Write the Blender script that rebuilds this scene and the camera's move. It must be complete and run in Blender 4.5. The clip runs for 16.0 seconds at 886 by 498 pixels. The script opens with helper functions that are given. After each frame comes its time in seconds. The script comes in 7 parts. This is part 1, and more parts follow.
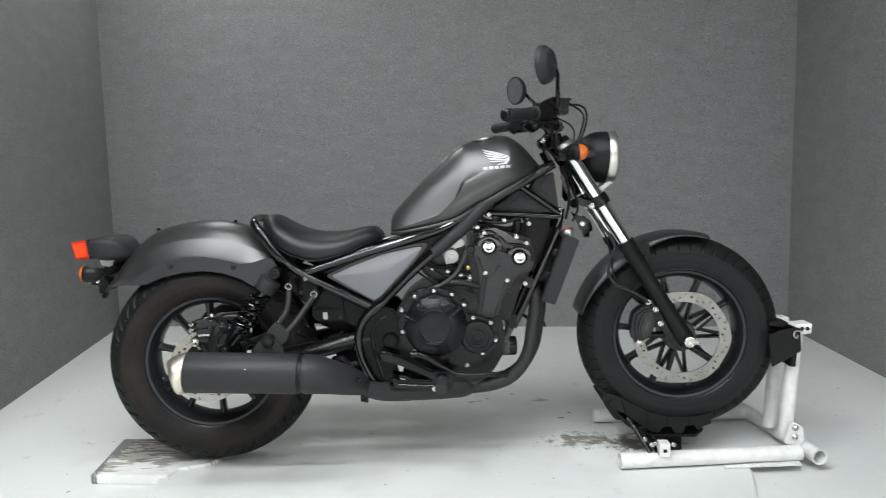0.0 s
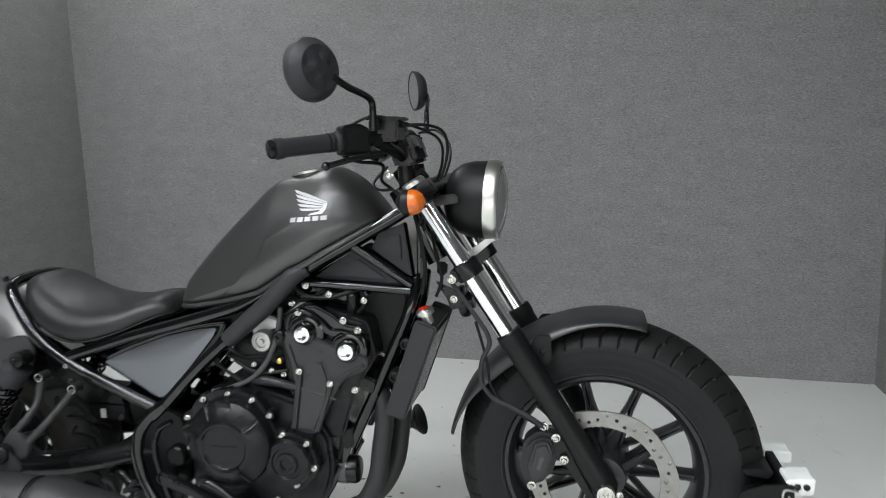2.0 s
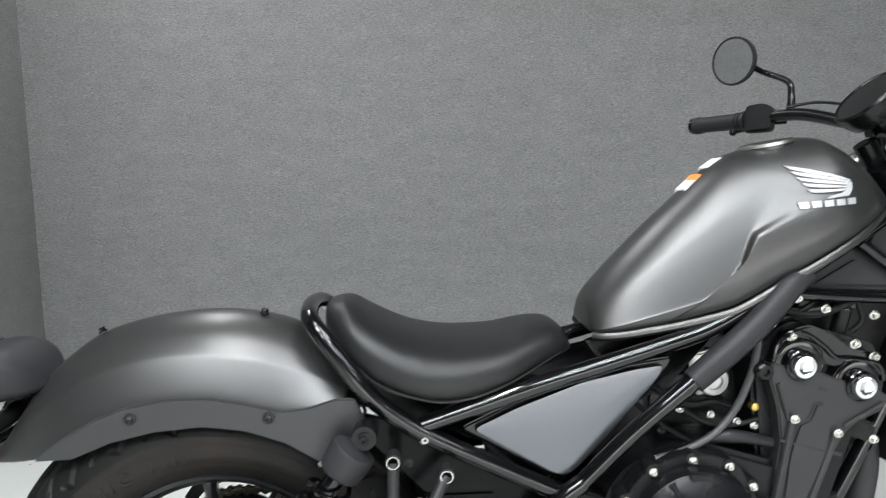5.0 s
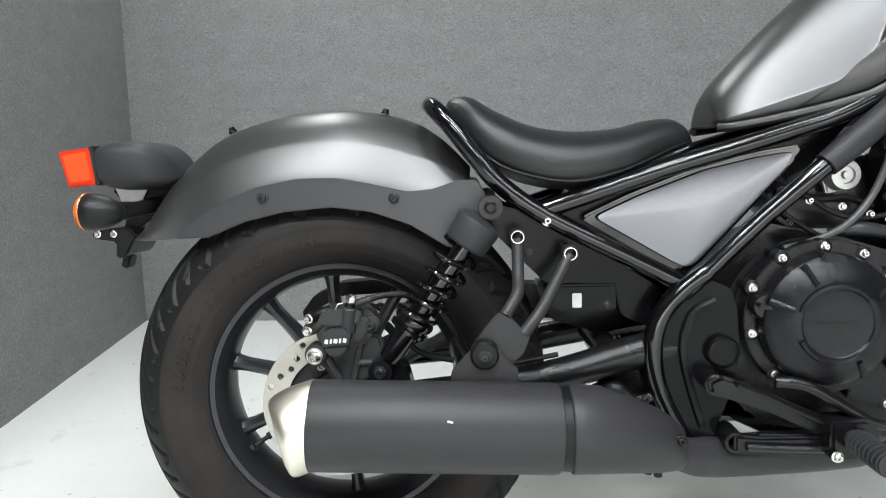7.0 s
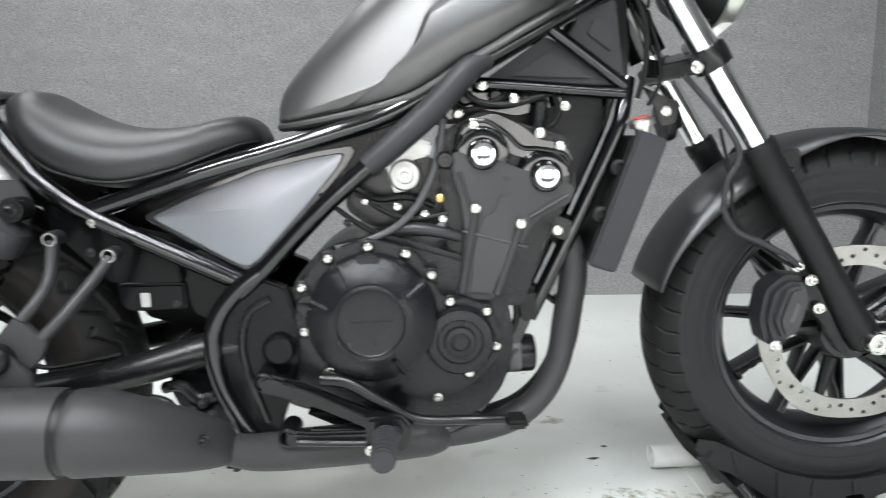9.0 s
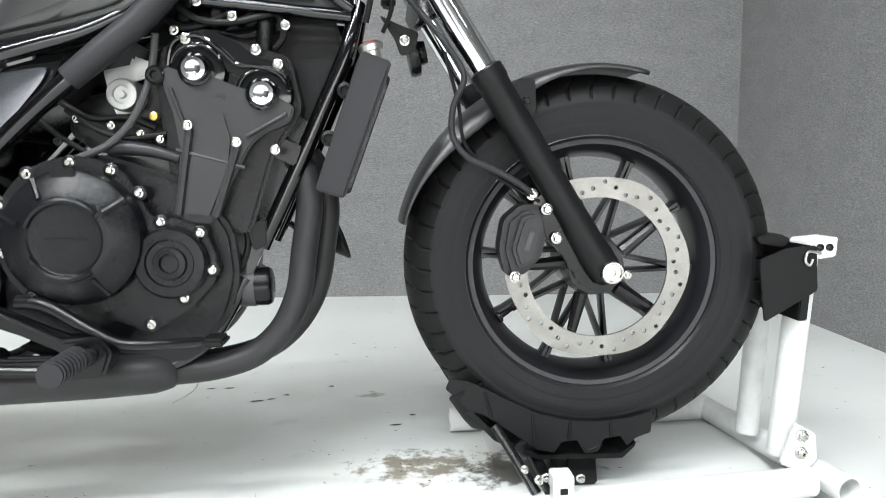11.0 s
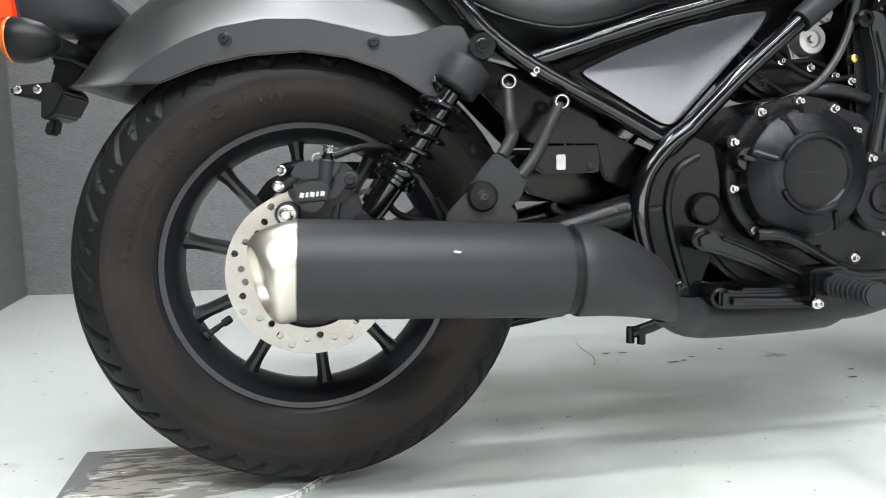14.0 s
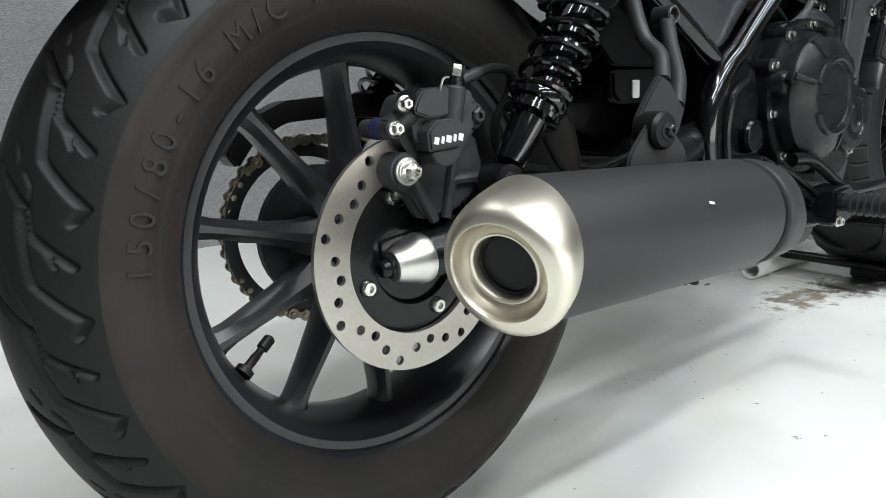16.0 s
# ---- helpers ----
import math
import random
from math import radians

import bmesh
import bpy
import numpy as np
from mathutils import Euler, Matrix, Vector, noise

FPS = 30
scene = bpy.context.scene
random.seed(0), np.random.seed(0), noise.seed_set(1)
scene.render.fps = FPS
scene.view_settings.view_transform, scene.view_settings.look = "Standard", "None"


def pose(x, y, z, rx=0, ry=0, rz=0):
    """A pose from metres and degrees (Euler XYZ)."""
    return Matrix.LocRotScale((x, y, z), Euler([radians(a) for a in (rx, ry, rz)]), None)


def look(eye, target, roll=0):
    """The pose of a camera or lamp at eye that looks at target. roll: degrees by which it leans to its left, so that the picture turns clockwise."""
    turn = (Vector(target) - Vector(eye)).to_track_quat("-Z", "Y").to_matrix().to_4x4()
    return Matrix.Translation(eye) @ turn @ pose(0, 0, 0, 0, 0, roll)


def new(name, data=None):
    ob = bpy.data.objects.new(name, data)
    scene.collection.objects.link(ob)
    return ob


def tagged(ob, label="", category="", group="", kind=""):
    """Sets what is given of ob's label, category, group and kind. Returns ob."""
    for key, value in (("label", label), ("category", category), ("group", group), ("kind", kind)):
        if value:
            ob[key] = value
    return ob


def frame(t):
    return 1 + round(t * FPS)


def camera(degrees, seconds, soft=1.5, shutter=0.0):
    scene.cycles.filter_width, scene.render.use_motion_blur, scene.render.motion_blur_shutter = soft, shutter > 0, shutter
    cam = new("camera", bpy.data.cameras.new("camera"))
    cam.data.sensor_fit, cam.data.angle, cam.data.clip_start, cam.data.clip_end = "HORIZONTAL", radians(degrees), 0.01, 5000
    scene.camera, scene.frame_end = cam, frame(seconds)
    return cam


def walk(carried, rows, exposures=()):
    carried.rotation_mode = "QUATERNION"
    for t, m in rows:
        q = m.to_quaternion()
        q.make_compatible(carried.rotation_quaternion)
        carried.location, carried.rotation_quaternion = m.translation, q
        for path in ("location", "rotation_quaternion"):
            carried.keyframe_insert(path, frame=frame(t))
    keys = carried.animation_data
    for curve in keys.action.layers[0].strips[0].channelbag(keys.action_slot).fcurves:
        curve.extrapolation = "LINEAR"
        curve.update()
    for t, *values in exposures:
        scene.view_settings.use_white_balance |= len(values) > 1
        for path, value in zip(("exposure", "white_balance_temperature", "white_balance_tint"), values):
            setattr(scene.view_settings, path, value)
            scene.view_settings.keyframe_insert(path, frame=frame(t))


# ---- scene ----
from mathutils.bvhtree import BVHTree

cam = camera(66.0, 16.0, soft=0.9, shutter=0.4)
METRES, EYE, TILT, LEAN, TURN = 8.0, 1.5, 0.0, 0.0, 0.0
PATH = [
    (0, (0.813, -2.158, 0.918), (0.764, -0.17, 0.697), -1.3),
    (0.5, (1.024, -2.119, 0.929), (0.967, -0.137, 0.671), -1.8),
    (1, (1.295, -1.979, 0.964), (1.082, -0.007, 0.705), -2.1),
    (1.5, (1.464, -1.693, 1.023), (1.057, 0.244, 0.739), -2.1),
    (2, (1.462, -1.382, 1.067), (1.061, 0.554, 0.769), -1.6),
    (2.5, (1.334, -1.2, 1.054), (0.972, 0.756, 0.851), -1.1),
    (3, (1.086, -1.078, 1.076), (0.928, 0.9, 0.829), -1.0),
    (3.5, (0.835, -1.052, 1.041), (0.889, 0.934, 0.809), -0.7),
    (4, (0.635, -1.072, 1.024), (0.779, 0.912, 0.816), -1.1),
    (4.5, (0.439, -1.057, 1.021), (0.568, 0.928, 0.807), -1.2),
    (6.8, (0.244, -1.108, 0.701), (0.143, 0.879, 0.493), -1.7),
    (7, (0.242, -1.106, 0.692), (0.145, 0.877, 0.453), -1.7),
    (7.5, (0.287, -1.111, 0.703), (0.181, 0.867, 0.421), -1.7),
    (8, (0.432, -1.118, 0.718), (0.384, 0.859, 0.419), -1.7),
    (8.5, (0.612, -1.121, 0.709), (0.633, 0.859, 0.424), -1.4),
    (9, (0.813, -1.098, 0.728), (0.868, 0.872, 0.386), -1.2),
    (9.5, (0.963, -1.087, 0.738), (1.07, 0.884, 0.365), -0.8),
    (9.7, (1.023, -1.087, 0.738), (1.148, 0.884, 0.370), -0.7),
    (10.75, (1.165, -1.110, 0.604), (1.335, 0.872, 0.335), -0.6),
    (11.8, (1.034, -1.121, 0.466), (1.172, 0.867, 0.294), -0.5),
    (12, (0.954, -1.114, 0.469), (1.073, 0.876, 0.301), -0.7),
    (12.5, (0.767, -1.104, 0.481), (0.818, 0.888, 0.307), -0.8),
    (13, (0.563, -1.098, 0.465), (0.559, 0.896, 0.309), -1.2),
    (13.5, (0.336, -1.080, 0.469), (0.335, 0.9, 0.291), -1.2),
    (14, (0.104, -1.061, 0.472), (0.331, 0.914, 0.255), -1.3),
    (14.5, (-0.134, -0.968, 0.467), (0.496, 0.908, 0.178), -1.2),
    (15, (-0.285, -0.832, 0.467), (0.681, 0.879, 0.091), -1.7),
    (15.5, (-0.326, -0.711, 0.478), (0.777, 0.904, 0.057), -2.5),
    (16, (-0.319, -0.65, 0.482), (0.818, 0.941, 0.061), -2.9),
]
walk(cam, [(t, look(eye, target, roll)) for t, eye, target, roll in PATH],
     [(0, -0.30), (2, -0.22), (3.5, 0.14), (7, 0.27), (9.5, 0.67), (12, 0.38), (14, 0.16), (16, 0.06)])

# ---- world, lamps, exposure ----
world = bpy.data.worlds.new("world")
scene.world = world
world.use_nodes = True
world.node_tree.nodes["Background"].inputs[0].default_value = (0.55, 0.6, 0.68, 1)
world.node_tree.nodes["Background"].inputs[1].default_value = 0.03
scene.view_settings.exposure = 0.0
CEILING, FLOOR_Z = 3.1, -0.022


# ---- materials ----
def material(name, color, rough=0.5, metal=0.0, grain=60.0, vary=0.12, bump=0.1, stain=3.0, stain_amount=0.1,
             coat=0.0, tint=None, rough_vary=0.08, bump_scale=None, random_vary=0.0, spec=0.5):
    """A surface with variation at two scales in colour, gloss and relief, measured in metres."""
    m = bpy.data.materials.new(name)
    m.use_nodes = True
    nt = m.node_tree
    b = nt.nodes["Principled BSDF"]
    co = nt.nodes.new("ShaderNodeTexCoord")
    fine = nt.nodes.new("ShaderNodeTexNoise")
    fine.inputs["Scale"].default_value, fine.inputs["Detail"].default_value = grain, 6
    big = nt.nodes.new("ShaderNodeTexNoise")
    big.inputs["Scale"].default_value, big.inputs["Detail"].default_value = stain, 5
    for n in (fine, big):
        nt.links.new(co.outputs["Object"], n.inputs["Vector"])
    c = Vector(color)
    mix1 = nt.nodes.new("ShaderNodeMix")
    mix1.data_type = "RGBA"
    mix1.inputs["A"].default_value = (*(c * (1 - vary)), 1)
    mix1.inputs["B"].default_value = (*[min(1, v) for v in c * (1 + vary)], 1)
    nt.links.new(fine.outputs["Fac"], mix1.inputs["Factor"])
    ramp = nt.nodes.new("ShaderNodeMapRange")
    ramp.inputs["From Min"].default_value, ramp.inputs["From Max"].default_value = 0.4, 0.7
    ramp.inputs["To Max"].default_value = stain_amount
    nt.links.new(big.outputs["Fac"], ramp.inputs["Value"])
    mix2 = nt.nodes.new("ShaderNodeMix")
    mix2.data_type = "RGBA"
    mix2.inputs["B"].default_value = (*(tint or tuple(c * 0.4)), 1)
    nt.links.new(mix1.outputs["Result"], mix2.inputs["A"])
    nt.links.new(ramp.outputs["Result"], mix2.inputs["Factor"])
    out = mix2.outputs["Result"]
    if random_vary:
        info = nt.nodes.new("ShaderNodeObjectInfo")
        hsv = nt.nodes.new("ShaderNodeHueSaturation")
        val = nt.nodes.new("ShaderNodeMapRange")
        val.inputs["To Min"].default_value, val.inputs["To Max"].default_value = 1 - random_vary, 1 + random_vary
        nt.links.new(info.outputs["Random"], val.inputs["Value"])
        nt.links.new(val.outputs["Result"], hsv.inputs["Value"])
        nt.links.new(out, hsv.inputs["Color"])
        out = hsv.outputs["Color"]
    nt.links.new(out, b.inputs["Base Color"])
    rr = nt.nodes.new("ShaderNodeMapRange")
    rr.inputs["To Min"].default_value, rr.inputs["To Max"].default_value = max(0.02, rough - rough_vary), min(1, rough + rough_vary)
    nt.links.new(big.outputs["Fac"], rr.inputs["Value"])
    nt.links.new(rr.outputs["Result"], b.inputs["Roughness"])
    b.inputs["Metallic"].default_value = metal
    b.inputs["Specular IOR Level"].default_value = spec
    b.inputs["Coat Weight"].default_value = coat
    b.inputs["Coat Roughness"].default_value = 0.08
    if bump:
        bn = nt.nodes.new("ShaderNodeBump")
        bn.inputs["Strength"].default_value, bn.inputs["Distance"].default_value = bump, 0.002
        src = fine
        if bump_scale:
            src = nt.nodes.new("ShaderNodeTexNoise")
            src.inputs["Scale"].default_value, src.inputs["Detail"].default_value = bump_scale, 3
            nt.links.new(co.outputs["Object"], src.inputs["Vector"])
        nt.links.new(src.outputs["Fac"], bn.inputs["Height"])
        nt.links.new(bn.outputs["Normal"], b.inputs["Normal"])
    return m


GREY_PAINT = material("matte_grey_metallic_paint", (0.083, 0.082, 0.082), 0.37, 0.85, 900, 0.12, 0.02, 2, 0.05, rough_vary=0.03, spec=0.3)
STAY_GREY = material("dark_metallic_grey_paint", (0.062, 0.062, 0.064), 0.40, 0.8, 900, 0.12, 0.03, 3, 0.06, rough_vary=0.04, spec=0.3)
GREY_PLASTIC = material("matte_charcoal_plastic", (0.021, 0.021, 0.023), 0.48, 0.0, 500, 0.15, 0.08, 4, 0.1, spec=0.22)
SATIN_PANEL = material("satin_silver_grey_panel", (0.15, 0.154, 0.17), 0.24, 0.9, 900, 0.1, 0.01, 4, 0.05, rough_vary=0.03)
GLOSS_BLACK = material("gloss_black_enamel", (0.0025, 0.0025, 0.003), 0.09, 0.0, 200, 0.2, 0.0, 6, 0.1, coat=0.3, rough_vary=0.02, spec=0.4)
SATIN_BLACK = material("satin_black_paint", (0.0045, 0.0045, 0.005), 0.26, 0.0, 400, 0.25, 0.05, 8, 0.12, tint=(0.013, 0.0125, 0.012), spec=0.28)
DEEP_BLACK = material("deep_black_enamel", (0.003, 0.003, 0.0034), 0.2, 0.0, 300, 0.2, 0.02, 8, 0.12, tint=(0.007, 0.007, 0.0068), spec=0.13)
MATTE_BLACK = material("matte_black_plastic", (0.0055, 0.0055, 0.006), 0.42, 0.0, 400, 0.25, 0.12, 10, 0.15, tint=(0.015, 0.014, 0.013), spec=0.2)
ENGINE_BLACK = material("wrinkle_black_engine_paint", (0.0055, 0.0055, 0.0065), 0.25, 0.0, 700, 0.2, 0.2, 12, 0.2, tint=(0.013, 0.0126, 0.0122), spec=0.22)
EXHAUST_BLACK = material("matte_black_exhaust_coating", (0.0225, 0.0218, 0.0228), 0.46, 0.0, 300, 0.12, 0.05, 5, 0.12, tint=(0.03, 0.028, 0.027), spec=0.25)
WHEEL_BLACK = material("satin_black_wheel_paint", (0.0105, 0.0105, 0.0125), 0.34, 0.0, 500, 0.15, 0.05, 6, 0.12, tint=(0.014, 0.0135, 0.013), spec=0.42)
TYRE = material("tyre_tread_rubber", (0.0072, 0.0071, 0.0072), 0.5, 0.0, 260, 0.2, 0.12, 9, 0.3, tint=(0.015, 0.014, 0.013), rough_vary=0.08, spec=0.16)
SIDEWALL = material("dusty_tyre_sidewall", (0.0115, 0.0106, 0.0101), 0.52, 0.0, 220, 0.25, 0.2, 8, 0.75, tint=(0.0245, 0.0198, 0.0172), rough_vary=0.1, spec=0.14)
RUBBER = material("black_rubber", (0.0055, 0.0055, 0.0055), 0.45, 0.0, 300, 0.2, 0.15, 10, 0.2, spec=0.2)
GREY_HOSE = material("grey_rubber_hose", (0.05, 0.05, 0.052), 0.4, 0.0, 300, 0.1, 0.05, 10, 0.15, spec=0.3)
VINYL = material("seat_vinyl", (0.010, 0.010, 0.0105), 0.37, 0.0, 800, 0.15, 0.25, 5, 0.06, rough_vary=0.04, spec=0.32)
STEEL = material("brushed_stainless_steel", (0.62, 0.61, 0.58), 0.34, 1.0, 200, 0.06, 0.04, 9, 0.12, tint=(0.42, 0.38, 0.32))
FRONT_SIDEWALL = material("clean_tyre_sidewall", (0.0095, 0.0095, 0.0102), 0.48, 0.0, 220, 0.2, 0.2, 6, 0.4, tint=(0.018, 0.0175, 0.0175), rough_vary=0.1, spec=0.16)
DISC_STEEL = material("brake_disc_steel", (0.36, 0.345, 0.315), 0.38, 0.95, 300, 0.14, 0.05, 22, 0.45, tint=(0.30, 0.27, 0.23))
FRONT_DISC = material("worn_brake_disc_steel", (0.27, 0.265, 0.252), 0.44, 0.9, 300, 0.18, 0.05, 22, 0.5, tint=(0.17, 0.16, 0.14))
CHROME = material("polished_chrome", (0.8, 0.8, 0.82), 0.1, 1.0, 60, 0.03, 0.0, 8, 0.1)
BOLT = material("zinc_bolt", (0.6, 0.59, 0.56), 0.26, 1.0, 500, 0.1, 0.02, 60, 0.3, tint=(0.2, 0.19, 0.17))
TIP_METAL = material("satin_champagne_metal", (0.66, 0.62, 0.53), 0.38, 1.0, 150, 0.05, 0.02, 10, 0.15, tint=(0.48, 0.43, 0.34), rough_vary=0.05)
ALU = material("cast_aluminium", (0.5, 0.5, 0.49), 0.45, 0.9, 300, 0.12, 0.1, 30, 0.2)
GREY_CAST = material("dark_grey_cast_alloy", (0.017, 0.017, 0.019), 0.36, 0.1, 600, 0.15, 0.12, 12, 0.15, spec=0.3)
CYLINDER_GREY = material("matte_grey_engine_casting", (0.025, 0.025, 0.0258), 0.44, 0.0, 600, 0.12, 0.12, 12, 0.15, spec=0.3)
CHAIN = material("oily_chain_steel", (0.30, 0.265, 0.20), 0.36, 0.8, 300, 0.3, 0.1, 60, 0.5, tint=(0.08, 0.07, 0.05))
RED_LENS = material("red_lens", (0.52, 0.024, 0.006), 0.2, 0.0, 120, 0.1, 0.1, 20, 0.1, coat=0.4)
RED_CORE = material("red_lens_core", (0.75, 0.055, 0.008), 0.3, 0.0, 160, 0.12, 0.15, 20, 0.1, coat=0.3)
AMBER_LENS = material("amber_lens", (0.5, 0.105, 0.007), 0.24, 0.0, 150, 0.35, 0.5, 60, 0.1, coat=0.4)
WHITE_MARK = material("white_marking", (0.6, 0.6, 0.6), 0.5, 0.0, 300, 0.05, 0.0, 20, 0.05)
SILVER_MARK = material("silver_decal", (0.40, 0.40, 0.41), 0.4, 0.3, 300, 0.05, 0.0, 20, 0.05)
GREY_MARK = material("moulded_tyre_lettering", (0.0135, 0.0125, 0.0115), 0.55, 0.0, 220, 0.2, 0.1, 6, 0.5, tint=(0.02, 0.018, 0.016), spec=0.2)
ORANGE_MARK = material("orange_label", (0.8, 0.25, 0.05), 0.5, 0.0, 300, 0.05, 0.0, 20, 0.05)
BLUE_RUBBER = material("dark_blue_dust_boot", (0.01, 0.012, 0.045), 0.4, 0.0, 300, 0.1, 0.0, 20, 0.05)
BRASS = material("brass_fitting", (0.6, 0.42, 0.12), 0.35, 1.0, 300, 0.1, 0.0, 20, 0.1)
WHITE_PAINT = material("chipped_white_paint", (0.72, 0.73, 0.72), 0.4, 0.0, 90, 0.05, 0.12, 28, 0.35, tint=(0.42, 0.40, 0.36))
MIRROR = material("mirror_glass", (0.85, 0.86, 0.87), 0.03, 1.0, 20, 0.01, 0.0, 5, 0.0, rough_vary=0.0)
WALL_WHITE = material("beige_wall_paint", (0.30, 0.30, 0.29), 0.8, 0.0, 30, 0.04, 0.1, 1.2, 0.1)
WALL_GREY = material("grey_wall_paint", (0.13, 0.13, 0.13), 0.8, 0.0, 30, 0.05, 0.1, 1.2, 0.1)
FIXTURE = material("white_fixture", (0.8, 0.8, 0.8), 0.5, 0.0, 30, 0.02, 0.0, 3, 0.02)


def lens_glass(name, color):
    m = bpy.data.materials.new(name)
    m.use_nodes = True
    b = m.node_tree.nodes["Principled BSDF"]
    b.inputs["Base Color"].default_value = (*color, 1)
    b.inputs["Roughness"].default_value, b.inputs["Transmission Weight"].default_value, b.inputs["IOR"].default_value = 0.04, 1, 1.45
    return m


GLASS = lens_glass("clear_lens_glass", (0.95, 0.97, 0.98))


def glow(name, color, strength):
    m = bpy.data.materials.new(name)
    m.use_nodes = True
    b = m.node_tree.nodes["Principled BSDF"]
    b.inputs["Base Color"].default_value = (0.8, 0.8, 0.8, 1)
    b.inputs["Emission Color"].default_value, b.inputs["Emission Strength"].default_value = (*color, 1), strength
    return m


def felt():
    """Grey carpet felt on the walls: woven speckle, faint horizontal bands and soft relief."""
    m = material("grey_wall_felt", (0.205, 0.204, 0.203), 0.95, 0.0, 210, 0.42, 0.6, 0.9, 0.25, tint=(0.165, 0.165, 0.167), rough_vary=0.03, spec=0.15)
    nt = m.node_tree
    b = nt.nodes["Principled BSDF"]
    co = [n for n in nt.nodes if n.type == "TEX_COORD"][0]
    mp = nt.nodes.new("ShaderNodeMapping")
    mp.inputs["Scale"].default_value = (90, 90, 320)
    nz = nt.nodes.new("ShaderNodeTexNoise")
    nz.inputs["Scale"].default_value, nz.inputs["Detail"].default_value = 1, 4
    nt.links.new(co.outputs["Object"], mp.inputs["Vector"])
    nt.links.new(mp.outputs["Vector"], nz.inputs["Vector"])
    old = b.inputs["Base Color"].links[0].from_socket
    mr = nt.nodes.new("ShaderNodeMapRange")
    mr.inputs["From Min"].default_value, mr.inputs["From Max"].default_value = 0.3, 0.7
    mr.inputs["To Min"].default_value, mr.inputs["To Max"].default_value = 0.74, 1.26
    nt.links.new(nz.outputs["Fac"], mr.inputs["Value"])
    mul = nt.nodes.new("ShaderNodeVectorMath")
    mul.operation = "MULTIPLY"
    nt.links.new(old, mul.inputs[0])
    nt.links.new(mr.outputs["Result"], mul.inputs[1])
    mp2 = nt.nodes.new("ShaderNodeMapping")
    mp2.inputs["Scale"].default_value = (8, 8, 17)
    nz2 = nt.nodes.new("ShaderNodeTexNoise")
    nz2.inputs["Scale"].default_value, nz2.inputs["Detail"].default_value = 1, 5
    mr2 = nt.nodes.new("ShaderNodeMapRange")
    mr2.inputs["From Min"].default_value, mr2.inputs["From Max"].default_value = 0.3, 0.7
    mr2.inputs["To Min"].default_value, mr2.inputs["To Max"].default_value = 0.94, 1.06
    nt.links.new(co.outputs["Object"], mp2.inputs["Vector"])
    nt.links.new(mp2.outputs["Vector"], nz2.inputs["Vector"])
    nt.links.new(nz2.outputs["Fac"], mr2.inputs["Value"])
    mul2 = nt.nodes.new("ShaderNodeVectorMath")
    mul2.operation = "MULTIPLY"
    nt.links.new(mul.outputs["Vector"], mul2.inputs[0])
    nt.links.new(mr2.outputs["Result"], mul2.inputs[1])
    nt.links.new(mul2.outputs["Vector"], b.inputs["Base Color"])
    return m


FELT = felt()


